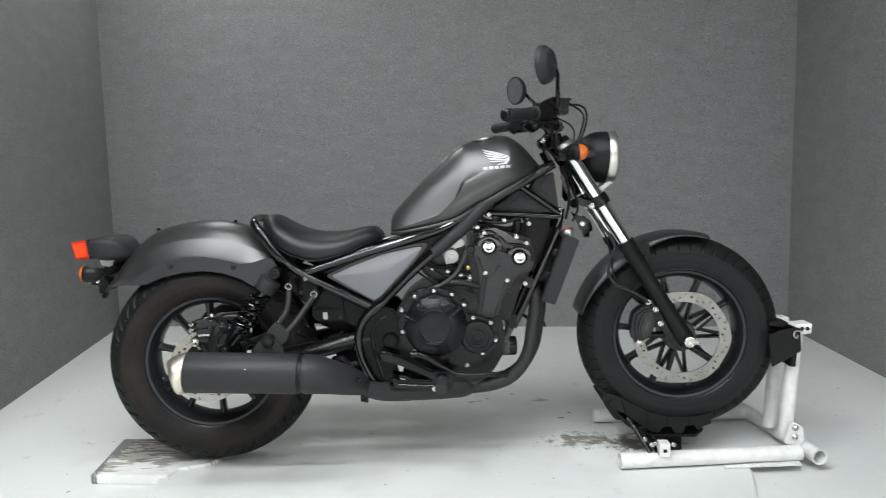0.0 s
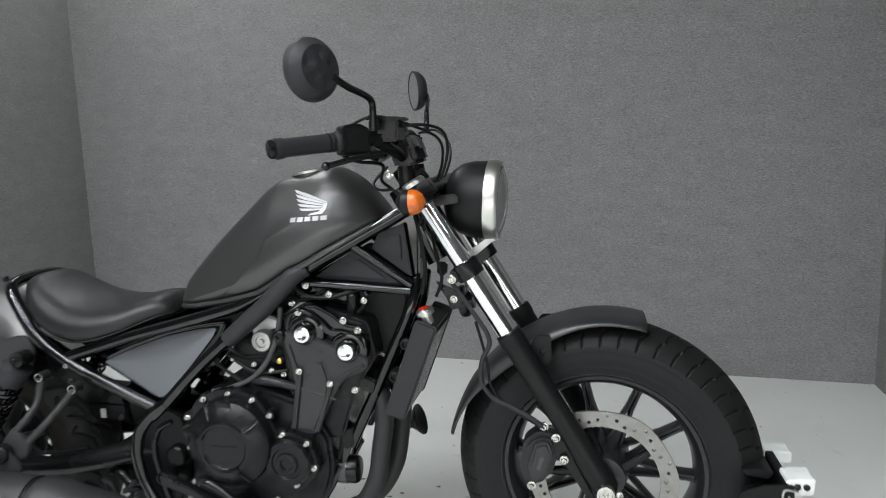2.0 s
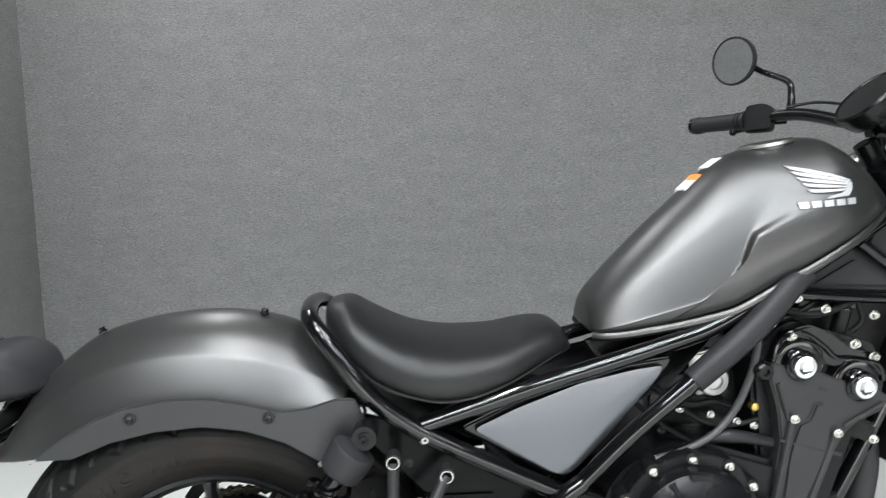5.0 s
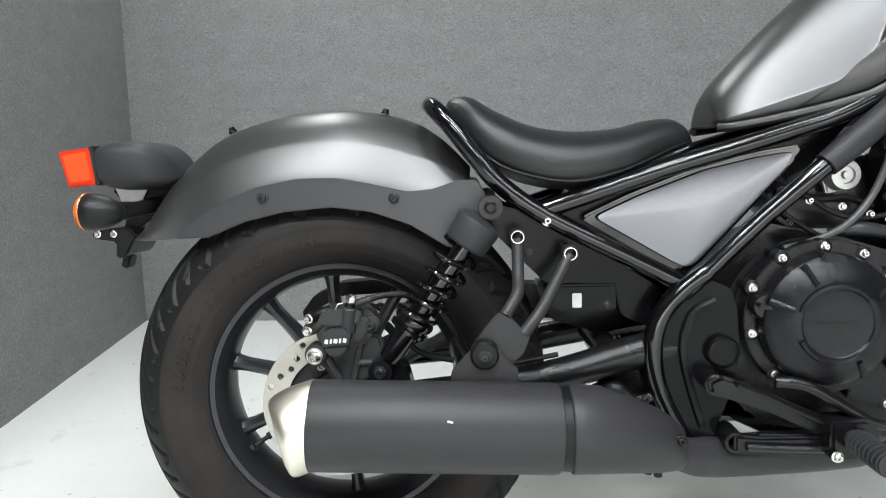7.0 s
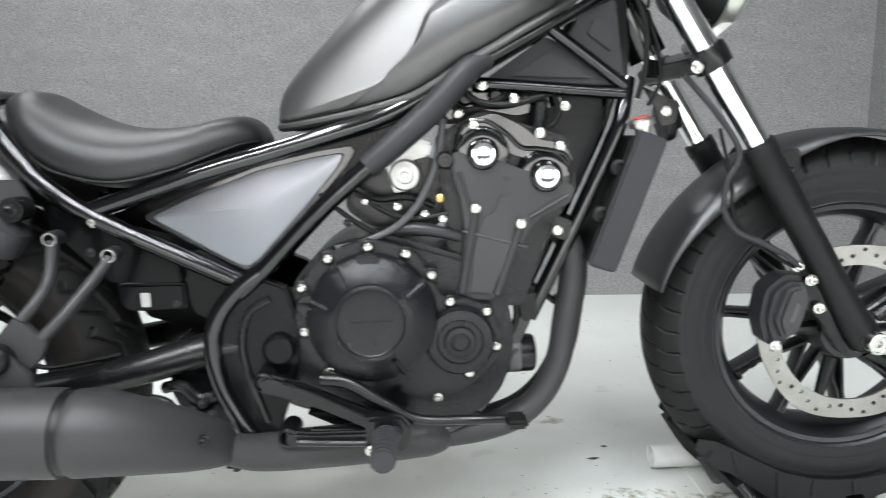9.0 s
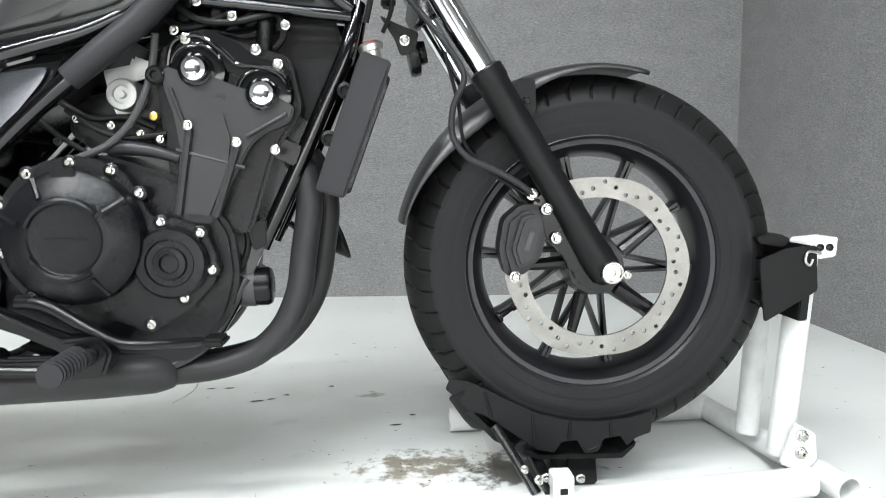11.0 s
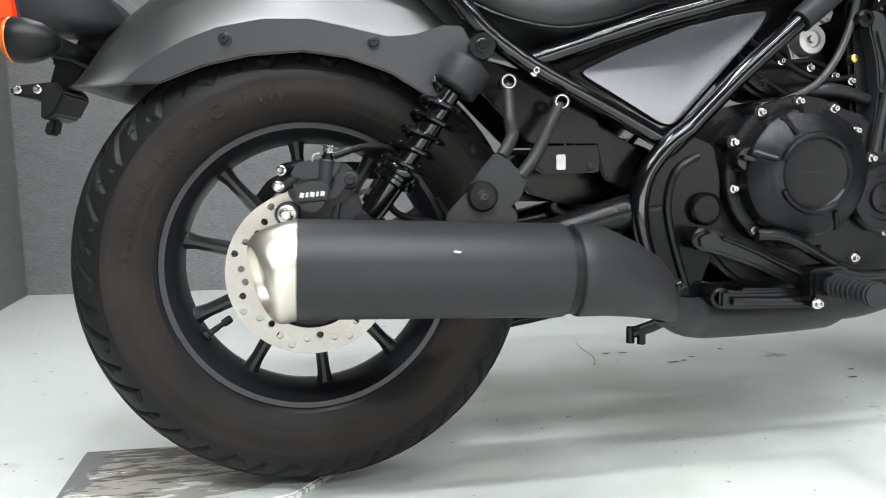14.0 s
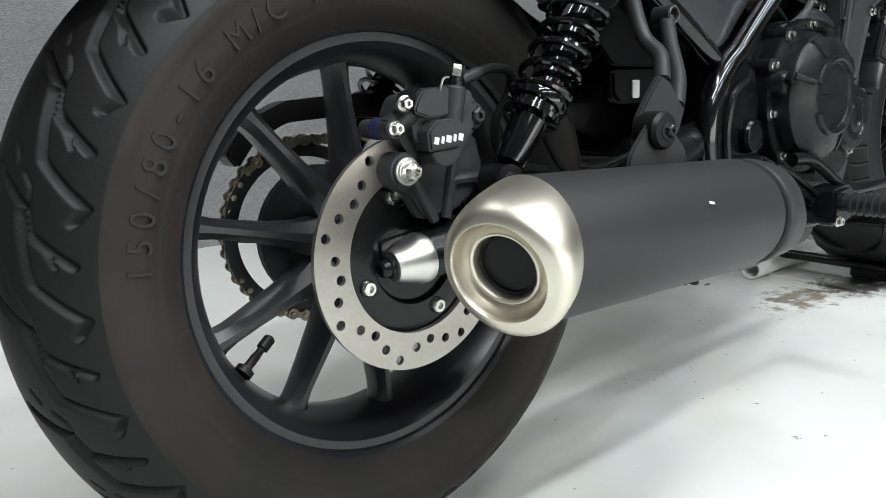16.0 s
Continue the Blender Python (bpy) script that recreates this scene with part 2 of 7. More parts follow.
def floor_paint():
    """White floor paint with dirt: broad grey soiling, fine specks and rubbed brown patches; shade under the bike is
    painted in.
    """
    m = material("painted_floor", (0.66, 0.675, 0.652), 0.36, 0.0, 45, 0.03, 0.08, 1.6, 0.22, tint=(0.5, 0.51, 0.48), rough_vary=0.12, bump_scale=25)
    nt = m.node_tree
    b = nt.nodes["Principled BSDF"]
    co = [n for n in nt.nodes if n.type == "TEX_COORD"][0]
    base = b.inputs["Base Color"].links[0].from_socket
    for scale, lo, hi, amount, tint in ((34, 0.71, 0.73, 0.75, (0.07, 0.065, 0.055)), (9, 0.66, 0.76, 0.35, (0.36, 0.34, 0.29))):
        n = nt.nodes.new("ShaderNodeTexNoise")
        n.inputs["Scale"].default_value, n.inputs["Detail"].default_value, n.inputs["Roughness"].default_value = scale, 3, 0.55
        nt.links.new(co.outputs["Object"], n.inputs["Vector"])
        r = nt.nodes.new("ShaderNodeMapRange")
        r.inputs["From Min"].default_value, r.inputs["From Max"].default_value, r.inputs["To Max"].default_value = lo, hi, amount
        nt.links.new(n.outputs["Fac"], r.inputs["Value"])
        mx = nt.nodes.new("ShaderNodeMix")
        mx.data_type = "RGBA"
        mx.inputs["B"].default_value = (*tint, 1)
        nt.links.new(base, mx.inputs["A"])
        nt.links.new(r.outputs["Result"], mx.inputs["Factor"])
        base = mx.outputs["Result"]
    # oily brown turntable stains round the chock, then shade painted in under the bike
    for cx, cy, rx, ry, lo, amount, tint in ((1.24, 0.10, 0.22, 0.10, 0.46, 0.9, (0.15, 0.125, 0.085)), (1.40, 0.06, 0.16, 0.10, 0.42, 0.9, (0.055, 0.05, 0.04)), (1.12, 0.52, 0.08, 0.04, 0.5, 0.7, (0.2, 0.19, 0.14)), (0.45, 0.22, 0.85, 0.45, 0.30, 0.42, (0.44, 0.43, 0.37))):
        mp = nt.nodes.new("ShaderNodeMapping")
        mp.vector_type = "TEXTURE"
        mp.inputs["Location"].default_value, mp.inputs["Scale"].default_value = (cx, cy, 0), (rx, ry, 1)
        ln = nt.nodes.new("ShaderNodeVectorMath")
        ln.operation = "LENGTH"
        n = nt.nodes.new("ShaderNodeTexNoise")
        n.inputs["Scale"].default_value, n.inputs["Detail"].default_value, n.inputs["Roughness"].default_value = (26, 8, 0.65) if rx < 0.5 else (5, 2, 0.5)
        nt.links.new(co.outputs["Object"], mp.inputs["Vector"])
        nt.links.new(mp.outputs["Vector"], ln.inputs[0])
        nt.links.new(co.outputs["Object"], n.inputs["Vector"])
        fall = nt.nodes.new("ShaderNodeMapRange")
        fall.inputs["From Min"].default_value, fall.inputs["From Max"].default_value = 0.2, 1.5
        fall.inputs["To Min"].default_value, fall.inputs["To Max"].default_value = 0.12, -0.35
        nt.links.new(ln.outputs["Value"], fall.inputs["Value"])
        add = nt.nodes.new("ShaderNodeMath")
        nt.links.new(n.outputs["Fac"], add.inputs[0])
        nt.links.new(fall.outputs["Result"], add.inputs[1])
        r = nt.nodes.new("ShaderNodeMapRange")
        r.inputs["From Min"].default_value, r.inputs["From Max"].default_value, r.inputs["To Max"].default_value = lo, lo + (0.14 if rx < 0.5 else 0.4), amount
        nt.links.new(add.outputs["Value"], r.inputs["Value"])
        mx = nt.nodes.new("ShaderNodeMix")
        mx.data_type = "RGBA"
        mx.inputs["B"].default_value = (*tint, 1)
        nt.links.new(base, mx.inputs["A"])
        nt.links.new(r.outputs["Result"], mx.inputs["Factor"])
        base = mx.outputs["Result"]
    nt.links.new(base, b.inputs["Base Color"])
    return m


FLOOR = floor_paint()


# ---- shape helpers ----
def finish(bm, name, mat, parent=None, label="", angle=35):
    bmesh.ops.recalc_face_normals(bm, faces=bm.faces)
    me = bpy.data.meshes.new(name)
    bm.to_mesh(me)
    bm.free()
    me.materials.append(mat)
    me.polygons.foreach_set("use_smooth", [True] * len(me.polygons))
    me.set_sharp_from_angle(angle=radians(angle))
    ob = new(name, me)
    if parent:
        ob.parent = parent
    if label:
        tagged(ob, label)
    return ob


def part(name, bm, mat, parent, label="", angle=35):
    return finish(bm, name, mat, parent, label, angle)


def smooth_path(pts, n=6):
    """Points along a smooth curve through pts."""
    p = [Vector(q) for q in pts]
    if len(p) < 3 or n <= 1:
        return p
    out = []
    for i in range(len(p) - 1):
        a, b, c, d = p[max(i - 1, 0)], p[i], p[i + 1], p[min(i + 2, len(p) - 1)]
        for k in range(n):
            t = k / n
            out.append(0.5 * ((2 * b) + (c - a) * t + (2 * a - 5 * b + 4 * c - d) * t * t + (3 * b - a - 3 * c + d) * t ** 3))
    return out + [p[-1]]


def ring_faces(bm, rings, cap=True, closed=False):
    n = len(rings[0])
    pairs = list(zip(rings, rings[1:])) + ([(rings[-1], rings[0])] if closed else [])
    for a, b in pairs:
        for i in range(n):
            bm.faces.new((a[i], a[(i + 1) % n], b[(i + 1) % n], b[i]))
    if cap and not closed:
        bm.faces.new(rings[0][::-1])
        bm.faces.new(rings[-1])


def sweep(bm, pts, r, seg=12, n=6, closed=False, flat=1.0):
    """A round bar along a smooth path; r may be a list of one radius a point. flat squeezes it sideways."""
    path = smooth_path(pts, n)
    if isinstance(r, (list, tuple)):
        m = len(path) - 1
        rad = [np.interp(i / m * (len(r) - 1), range(len(r)), r) for i in range(m + 1)]
    else:
        rad = [r] * len(path)
    rings, side = [], None
    for i, p in enumerate(path):
        d = (path[min(i + 1, len(path) - 1)] - path[max(i - 1, 0)]).normalized()
        if side is None:
            ref = Vector((0, 1, 0)) if abs(d.y) < 0.8 else Vector((0, 0, 1))
            side = d.cross(ref).normalized()
        side = (side - d * side.dot(d)).normalized()
        up = d.cross(side)
        rings.append([bm.verts.new(p + (side * math.cos(a) + up * flat * math.sin(a)) * rad[i]) for a in (2 * math.pi * k / seg for k in range(seg))])
    ring_faces(bm, rings)
    return bm


def bar(pts, r, seg=12, n=6, flat=1.0):
    return sweep(bmesh.new(), pts, r, seg, n, flat=flat)


def axis_matrix(origin, direction):
    return Matrix.Translation(origin) @ Vector(direction).to_track_quat("Z", "X").to_matrix().to_4x4()


def lathe(bm, profile, m, seg=32, closed=False):
    """Turns (radius, height) pairs about the z axis of the pose m."""
    rings = []
    for r, h in profile:
        rings.append([bm.verts.new(m @ Vector((max(r, 1e-4) * math.cos(a), max(r, 1e-4) * math.sin(a), h))) for a in (2 * math.pi * k / seg for k in range(seg))])
    ring_faces(bm, rings, closed=closed)
    return bm


def turned(profile, origin, direction, seg=32, closed=False):
    return lathe(bmesh.new(), profile, axis_matrix(origin, direction), seg, closed)


def soft(bm, r, segs=2):
    """Rounds off the sharp edges."""
    if r > 0:
        edges = [e for e in bm.edges if len(e.link_faces) == 2 and e.calc_face_angle(0) > 0.6]
        bmesh.ops.bevel(bm, geom=edges, offset=r, segments=segs, affect="EDGES", clamp_overlap=True)
    return bm


def rounded(outline, r=0.0, n=4):
    """Rounds the corners of a flat outline."""
    if not r:
        return [Vector(p) for p in outline]
    out, k = [], len(outline)
    for i in range(k):
        a, b, c = (Vector(outline[(i + j) % k]) for j in (-1, 0, 1))
        d1, d2 = (a - b), (c - b)
        q = min(r, d1.length * 0.45, d2.length * 0.45)
        p0, p2 = b + d1.normalized() * q, b + d2.normalized() * q
        out += [(1 - t) ** 2 * p0 + 2 * t * (1 - t) * b + t * t * p2 for t in (j / n for j in range(n + 1))]
    return out


def slab(outline, y0, y1, edge=0.003, corner=0.0, bm=None, m=None):
    """A plate with its outline in x and z, between two depths."""
    own = bmesh.new()
    pts = rounded(outline, corner)
    a = [own.verts.new((p[0], y0, p[1])) for p in pts]
    b = [own.verts.new((p[0], y1, p[1])) for p in pts]
    own.faces.new(a)
    own.faces.new(b[::-1])
    for i in range(len(a)):
        j = (i + 1) % len(a)
        own.faces.new((a[i], a[j], b[j], b[i]))
    bmesh.ops.recalc_face_normals(own, faces=own.faces)
    soft(own, edge)
    if m is not None:
        own.transform(m)
    if bm is None:
        return own
    me = bpy.data.meshes.new("tmp")
    own.to_mesh(me)
    own.free()
    bm.from_mesh(me)
    bpy.data.meshes.remove(me)
    return bm


def block(size, m, edge=0.003, bm=None):
    x, y, z = (s / 2 for s in size)
    return slab([(-x, -z), (x, -z), (x, z), (-x, z)], -y, y, edge, 0, bm, m)


def bolt_bm(origin, direction=(0, -1, 0), r=0.006, h=0.005):
    """A flanged hexagon head."""
    r *= 0.86
    bm = turned([(0, 0), (r * 1.35, 0), (r * 1.35, h * 0.25), (r, h * 0.35)], origin, direction, 16)
    m = axis_matrix(origin, direction)
    lathe(bm, [(r * 1.02, h * 0.3), (r * 1.02, h * 0.85), (r * 0.8, h), (r * 0.45, h), (r * 0.4, h * 0.6), (0, h * 0.6)], m, 6)
    return bm


def writing(text, size, m, mat, parent, name="lettering", depth=0.0004, label="", width=None, shear=0.0):
    cu = bpy.data.curves.new(name, "FONT")
    cu.body, cu.size, cu.extrude, cu.align_x, cu.align_y, cu.shear = text, size, depth, "CENTER", "CENTER", shear
    tmp = bpy.data.objects.new("tmp", cu)
    scene.collection.objects.link(tmp)
    me = bpy.data.meshes.new_from_object(tmp.evaluated_get(bpy.context.evaluated_depsgraph_get()))
    bpy.data.objects.remove(tmp)
    bpy.data.curves.remove(cu)
    me.materials.clear()
    me.materials.append(mat)
    if width:
        w = max(v.co.x for v in me.vertices) - min(v.co.x for v in me.vertices)
        me.transform(Matrix.Diagonal((width / w, 1, 1, 1)))
    me.transform(m)
    ob = new(name, me)
    if parent:
        ob.parent = parent
    if label:
        tagged(ob, label)
    return ob


SIDE = pose(0, 0, 0, 90, 0, 0)  # lies a flat text upright, facing the bike's right side


# ---- the room ----
def wall(name, a, b, thick, height, mat, label):
    """An upright wall whose visible face runs from a to b; its thickness lies to the left of that way."""
    a, b = Vector((*a, 0)), Vector((*b, 0))
    d = (b - a).normalized()
    n = Vector((-d.y, d.x, 0)) * thick
    bm = bmesh.new()
    low = [bm.verts.new(p + Vector((0, 0, FLOOR_Z))) for p in (a, b, b + n, a + n)]
    top = [bm.verts.new(v.co + Vector((0, 0, height - FLOOR_Z))) for v in low]
    bm.faces.new(low[::-1])
    bm.faces.new(top)
    for i in range(4):
        bm.faces.new((low[i], low[(i + 1) % 4], top[(i + 1) % 4], top[i]))
    ob = finish(bm, name, mat)
    return tagged(ob, label, "wall", kind="structure")


def floor_sheet():
    bm = bmesh.new()
    nx, ny, x0, x1, y0, y1 = 10, 8, -5.0, 7.0, -6.5, 2.6
    g = [[bm.verts.new((x0 + (x1 - x0) * i / nx, y0 + (y1 - y0) * j / ny, FLOOR_Z)) for j in range(ny + 1)] for i in range(nx + 1)]
    for i in range(nx):
        for j in range(ny):
            bm.faces.new((g[i][j], g[i + 1][j], g[i + 1][j + 1], g[i][j + 1]))
    low = bmesh.ops.extrude_face_region(bm, geom=bm.faces[:])
    bmesh.ops.translate(bm, verts=[v for v in low["geom"] if isinstance(v, bmesh.types.BMVert)], vec=(0, 0, -0.1))
    return tagged(finish(bm, "floor", FLOOR), "scuffed white painted floor with dirt specks", "floor", kind="structure")


floor_sheet()
BACK_L, BACK_R = (-1.398, 2.140), (2.722, 1.811)
wall("wall_back", BACK_L, BACK_R, 0.12, CEILING, FELT, "wall covered in mottled grey felt")
wall("wall_left", (-0.976, -0.218), BACK_L, 0.12, CEILING, FELT, "side wall covered in mottled grey felt")
wall("wall_right", BACK_R, (2.629, -0.218), 0.12, CEILING, FELT, "side wall covered in mottled grey felt")
# unseen walls and ceiling added to close the room, kept dark against reflections
wall("wall_return_left", (-4.9, -0.25), (-1.105, -0.25), 0.12, CEILING, WALL_GREY, "plain grey painted wall beside the bay")
wall("wall_return_right", (2.75, -0.25), (6.9, -0.25), 0.12, CEILING, WALL_GREY, "plain grey painted wall beside the bay")
wall("wall_outer_left", (-4.9, -6.4), (-4.9, -0.13), 0.12, CEILING, WALL_GREY, "plain grey painted wall")
wall("wall_outer_right", (6.9, -0.13), (6.9, -6.4), 0.12, CEILING, WALL_GREY, "plain grey painted wall")
wall("wall_front", (6.9, -6.4), (-4.9, -6.4), 0.12, CEILING, WALL_WHITE, "plain beige painted wall")
tagged(finish(block((12.2, 9.4, 0.1), pose(1.0, -2.0, CEILING + 0.05), 0), "ceiling", WALL_GREY), "plain grey ceiling", "ceiling", kind="structure")


def ceiling_light(x, y, length, width, power, along_x=True, color=(0.93, 0.985, 1.0)):
    """A surface-mounted tube fixture: white housing, two end caps and a glowing diffuser."""
    root = tagged(new("ceiling_light"), "white fluorescent tube fixture mounted on the ceiling", "ceiling light", "ceiling tube lights")
    root.matrix_basis = pose(x, y, CEILING, 0, 0, 0 if along_x else 90)
    part("housing", block((length + 0.06, width + 0.02, 0.05), pose(0, 0, -0.0255), 0.006), FIXTURE, root)
    part("diffuser", block((length, width, 0.012), pose(0, 0, -0.058), 0.004), TUBE_GLOW, root, "glowing white diffuser")
    for s in (-1, 1):
        part("end_cap", block((0.02, width + 0.02, 0.03), pose(s * (length / 2 + 0.02), 0, -0.062), 0.004), FIXTURE, root)
    lamp = bpy.data.lights.new("tube_lamp", "AREA")
    lamp.shape, lamp.size, lamp.size_y, lamp.energy, lamp.color = "RECTANGLE", length, width, power, color
    ob = new("tube_lamp", lamp)
    ob.parent = root
    ob.matrix_basis = pose(0, 0, -0.068)
    return root


TUBE_GLOW = glow("tube_glow", (0.95, 0.985, 1.0), 9)
WARM, COOL = (0.955, 0.985, 0.995), (0.895, 0.97, 1.02)
# the first tube, inside the bay, is added to brighten the left wall
for lx, ly, power, along, color in ((-0.55, 1.40, 21, False, WARM), (-0.15, -1.15, 36, False, WARM), (1.05, -1.15, 26, True, WARM), (-0.7, -2.2, 78, True, WARM), (0.8, -2.2, 50, True, COOL),
                                    (2.4, -2.2, 14, True, COOL), (-0.7, -3.7, 38, True, COOL), (1.0, -3.7, 42, True, COOL), (2.7, -3.7, 18, True, COOL)):
    ceiling_light(lx, ly, 1.2, 0.16, power, along, color)


# wide unseen door shape behind the viewer, added as a bright source to reflect
def fill_door(x0, x1, z0, z1, y, panes):
    door = tagged(new("window_added"), "wide unseen door shape, added as a bright source for reflections", "window", kind="structure")
    w = (x1 - x0) / panes
    for k in range(panes + 1):
        part("window_frame", block((0.06, 0.05, z1 - z0), pose(x0 + w * k, y, (z0 + z1) / 2), 0.004), FIXTURE, door)
    for z in (z0, z1):
        part("window_sill", block((x1 - x0 + 0.06, 0.06, 0.06), pose((x0 + x1) / 2, y, z), 0.004), FIXTURE, door)
    lamp = bpy.data.lights.new("door_fill", "AREA")
    lamp.shape, lamp.size, lamp.size_y, lamp.energy, lamp.color = "RECTANGLE", x1 - x0, z1 - z0, 130, (1.0, 0.985, 0.96)
    ob = new("door_fill", lamp)
    ob.parent = door
    ob.matrix_basis = pose((x0 + x1) / 2, y - 0.03, (z0 + z1) / 2, 90, 0, 0)


fill_door(-1.4, 6.2, 0.05, 1.2, -6.34, 5)


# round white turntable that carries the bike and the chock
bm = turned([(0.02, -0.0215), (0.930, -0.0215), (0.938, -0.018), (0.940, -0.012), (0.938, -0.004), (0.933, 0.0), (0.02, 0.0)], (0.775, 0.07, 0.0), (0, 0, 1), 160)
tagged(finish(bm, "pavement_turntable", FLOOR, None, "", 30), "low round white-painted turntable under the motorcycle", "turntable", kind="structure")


# ---- the motorcycle ----
bike = tagged(new("motorcycle"), "matte dark grey cruiser motorcycle held upright in a wheel chock", "motorcycle")
REAR, FRONT = Vector((0.0215, -0.020, 0.3430)), Vector((1.508, 0.038, 0.391))
REAR_YAW, FRONT_YAW = 4.6, -4.0  # the wheels stand a little askew to the room
Y_AXIS = (0, -1, 0)


def groove_distance(f, q, line, pitch, width):
    """Distance in metres from each tread place (share of a pitch, share of the half width) to a groove's line."""
    best = np.full(f.shape, 9.0)
    for (f0, q0), (f1, q1) in zip(line, line[1:]):
        for turn in (-1, 0, 1):
            px, py = (f + turn - f0) * pitch, (q - q0) * width
            dx, dy = (f1 - f0) * pitch, (q1 - q0) * width
            t = np.clip((px * dx + py * dy) / (dx * dx + dy * dy), 0, 1)
            best = np.minimum(best, np.hypot(px - t * dx, py - t * dy))
    return best


def tyre_mesh(centre, outer, half, bead, rim_half, pitches, drop, lines, groove):
    """A tyre turned about its axle, with grooves sunk into the tread; returns it and how many faces a ring has in the tread."""
    s = np.linspace(-1, 1, 161)
    side = []
    for k in range(1, 19):
        u = k / 18
        r = (outer - drop) * (1 - u) + bead * u
        y = half * (0.985 + 0.015 * math.sin(u * math.pi)) if u < 0.45 else half * 0.995 + (rim_half - half) * ((u - 0.45) / 0.55) ** 1.5
        side.append((r, y + (0.0012 if k in (2, 13, 15, 17) else 0)))
    seg = 1400
    ang = np.arange(seg) * 2 * math.pi / seg
    f = (ang[:, None] / (2 * math.pi) * pitches + np.where(s > 0, 0.5, 0)[None, :]) % 1.0
    q = np.abs(s)[None, :] + 0 * f
    pitch, width = 2 * math.pi * (outer - drop * 0.4) / pitches, half * 1.25
    depth = np.zeros(f.shape)
    for line, w in lines:
        d = groove_distance(f, q, line, pitch, width)
        depth = np.maximum(depth, groove * np.clip((w - d) / 0.0026 + 0.5, 0, 1))
    radius = outer - drop * np.abs(s) ** 1.95
    lateral = half * 0.985 * np.sin(s * 1.05) / math.sin(1.05)
    verts, faces = [], []
    for i in range(seg):
        c, z = math.cos(ang[i]), math.sin(ang[i])
        ring = [(r, -y) for r, y in side[::-1]] + [(radius[k] - depth[i, k], lateral[k] * (1 - 0.35 * depth[i, k] / 0.08)) for k in range(161)] + side
        verts += [(centre.x + r * c, centre.y + y, centre.z + r * z) for r, y in ring]
    m = 161 + 2 * len(side)
    for i in range(seg):
        j = (i + 1) % seg
        faces += [(i * m + k, i * m + k + 1, j * m + k + 1, j * m + k) for k in range(m - 1)]
    me = bpy.data.meshes.new("tyre")
    me.from_pydata(verts, [], faces)
    bm = bmesh.new()
    bm.from_mesh(me)
    bpy.data.meshes.remove(me)
    for fc in bm.faces:
        k = fc.index % (m - 1)
        fc.material_index = 0 if len(side) <= k < len(side) + 160 else 1
    return bm


REAR_TREAD = (([(0.17, 0.83), (0.03, 0.90), (-0.30, 0.56), (-0.86, 0.44)], 0.0031), ([(0.54, 0.85), (0.30, 0.55), (0.10, 0.50), (-0.20, 0.14)], 0.0031),
              ([(0.42, 0.66), (0.56, 0.74)], 0.0006), ([(-0.18, 0.44), (-0.06, 0.52), (0.06, 0.52)], 0.0006), ([(0.62, 0.30), (0.74, 0.36)], 0.0006), ([(0.78, 0.68), (0.90, 0.78)], 0.0006))
FRONT_TREAD = (([(0.02, 0.60), (0.16, 0.74), (0.20, 0.97)], 0.0017), ([(0.55, 0.14), (0.80, 0.30), (0.86, 0.52)], 0.0012), ([(0.30, 0.02), (0.42, 0.10)], 0.0010))


def drilled_disc(centre, y, r0, r1, thick, holes, hole_r, wave=0.0):
    """A brake disc whose holes go through it, in two alternating rows."""
    bm = bmesh.new()
    n = 16

    def cell(a0, a1, ra, rb, hole):
        out = []
        for k in range(n):
            u = k / n * 4
            s, f = int(u), u % 1
            c = [(f, 0), (1, f), (1 - f, 1), (0, 1 - f)][s]
            edge = a0 + (a1 - a0) * c[1]
            out.append((ra + (rb + wave * math.cos(6 * edge) - ra) * c[0], edge))
        am, rm = (a0 + a1) / 2, hole
        q = [(rm + hole_r * math.cos(2 * math.pi * k / n - 0.75 * math.pi), am + hole_r / rm * math.sin(2 * math.pi * k / n - 0.75 * math.pi)) for k in range(n)]
        layers = []
        for yy in (y - thick / 2, y + thick / 2):
            layers.append([[bm.verts.new((centre.x + r * math.cos(a), yy, centre.z + r * math.sin(a))) for r, a in ring] for ring in (out, q)])
        for lay in layers:
            for k in range(n):
                j = (k + 1) % n
                bm.faces.new((lay[0][k], lay[0][j], lay[1][j], lay[1][k]))
        for k in range(n):
            j = (k + 1) % n
            bm.faces.new((layers[0][1][k], layers[0][1][j], layers[1][1][j], layers[1][1][k]))
            if k // 4 in (1, 3):
                bm.faces.new((layers[0][0][k], layers[0][0][j], layers[1][0][j], layers[1][0][k]))

    for i in range(holes):
        a0, a1 = 2 * math.pi * i / holes, 2 * math.pi * (i + 1) / holes
        w = r1 - r0
        cell(a0, a1, r0, r1, r0 + w * (0.3, 0.52, 0.74, 0.42)[i % 4])
    bmesh.ops.remove_doubles(bm, verts=bm.verts, dist=1e-5)
    return bm


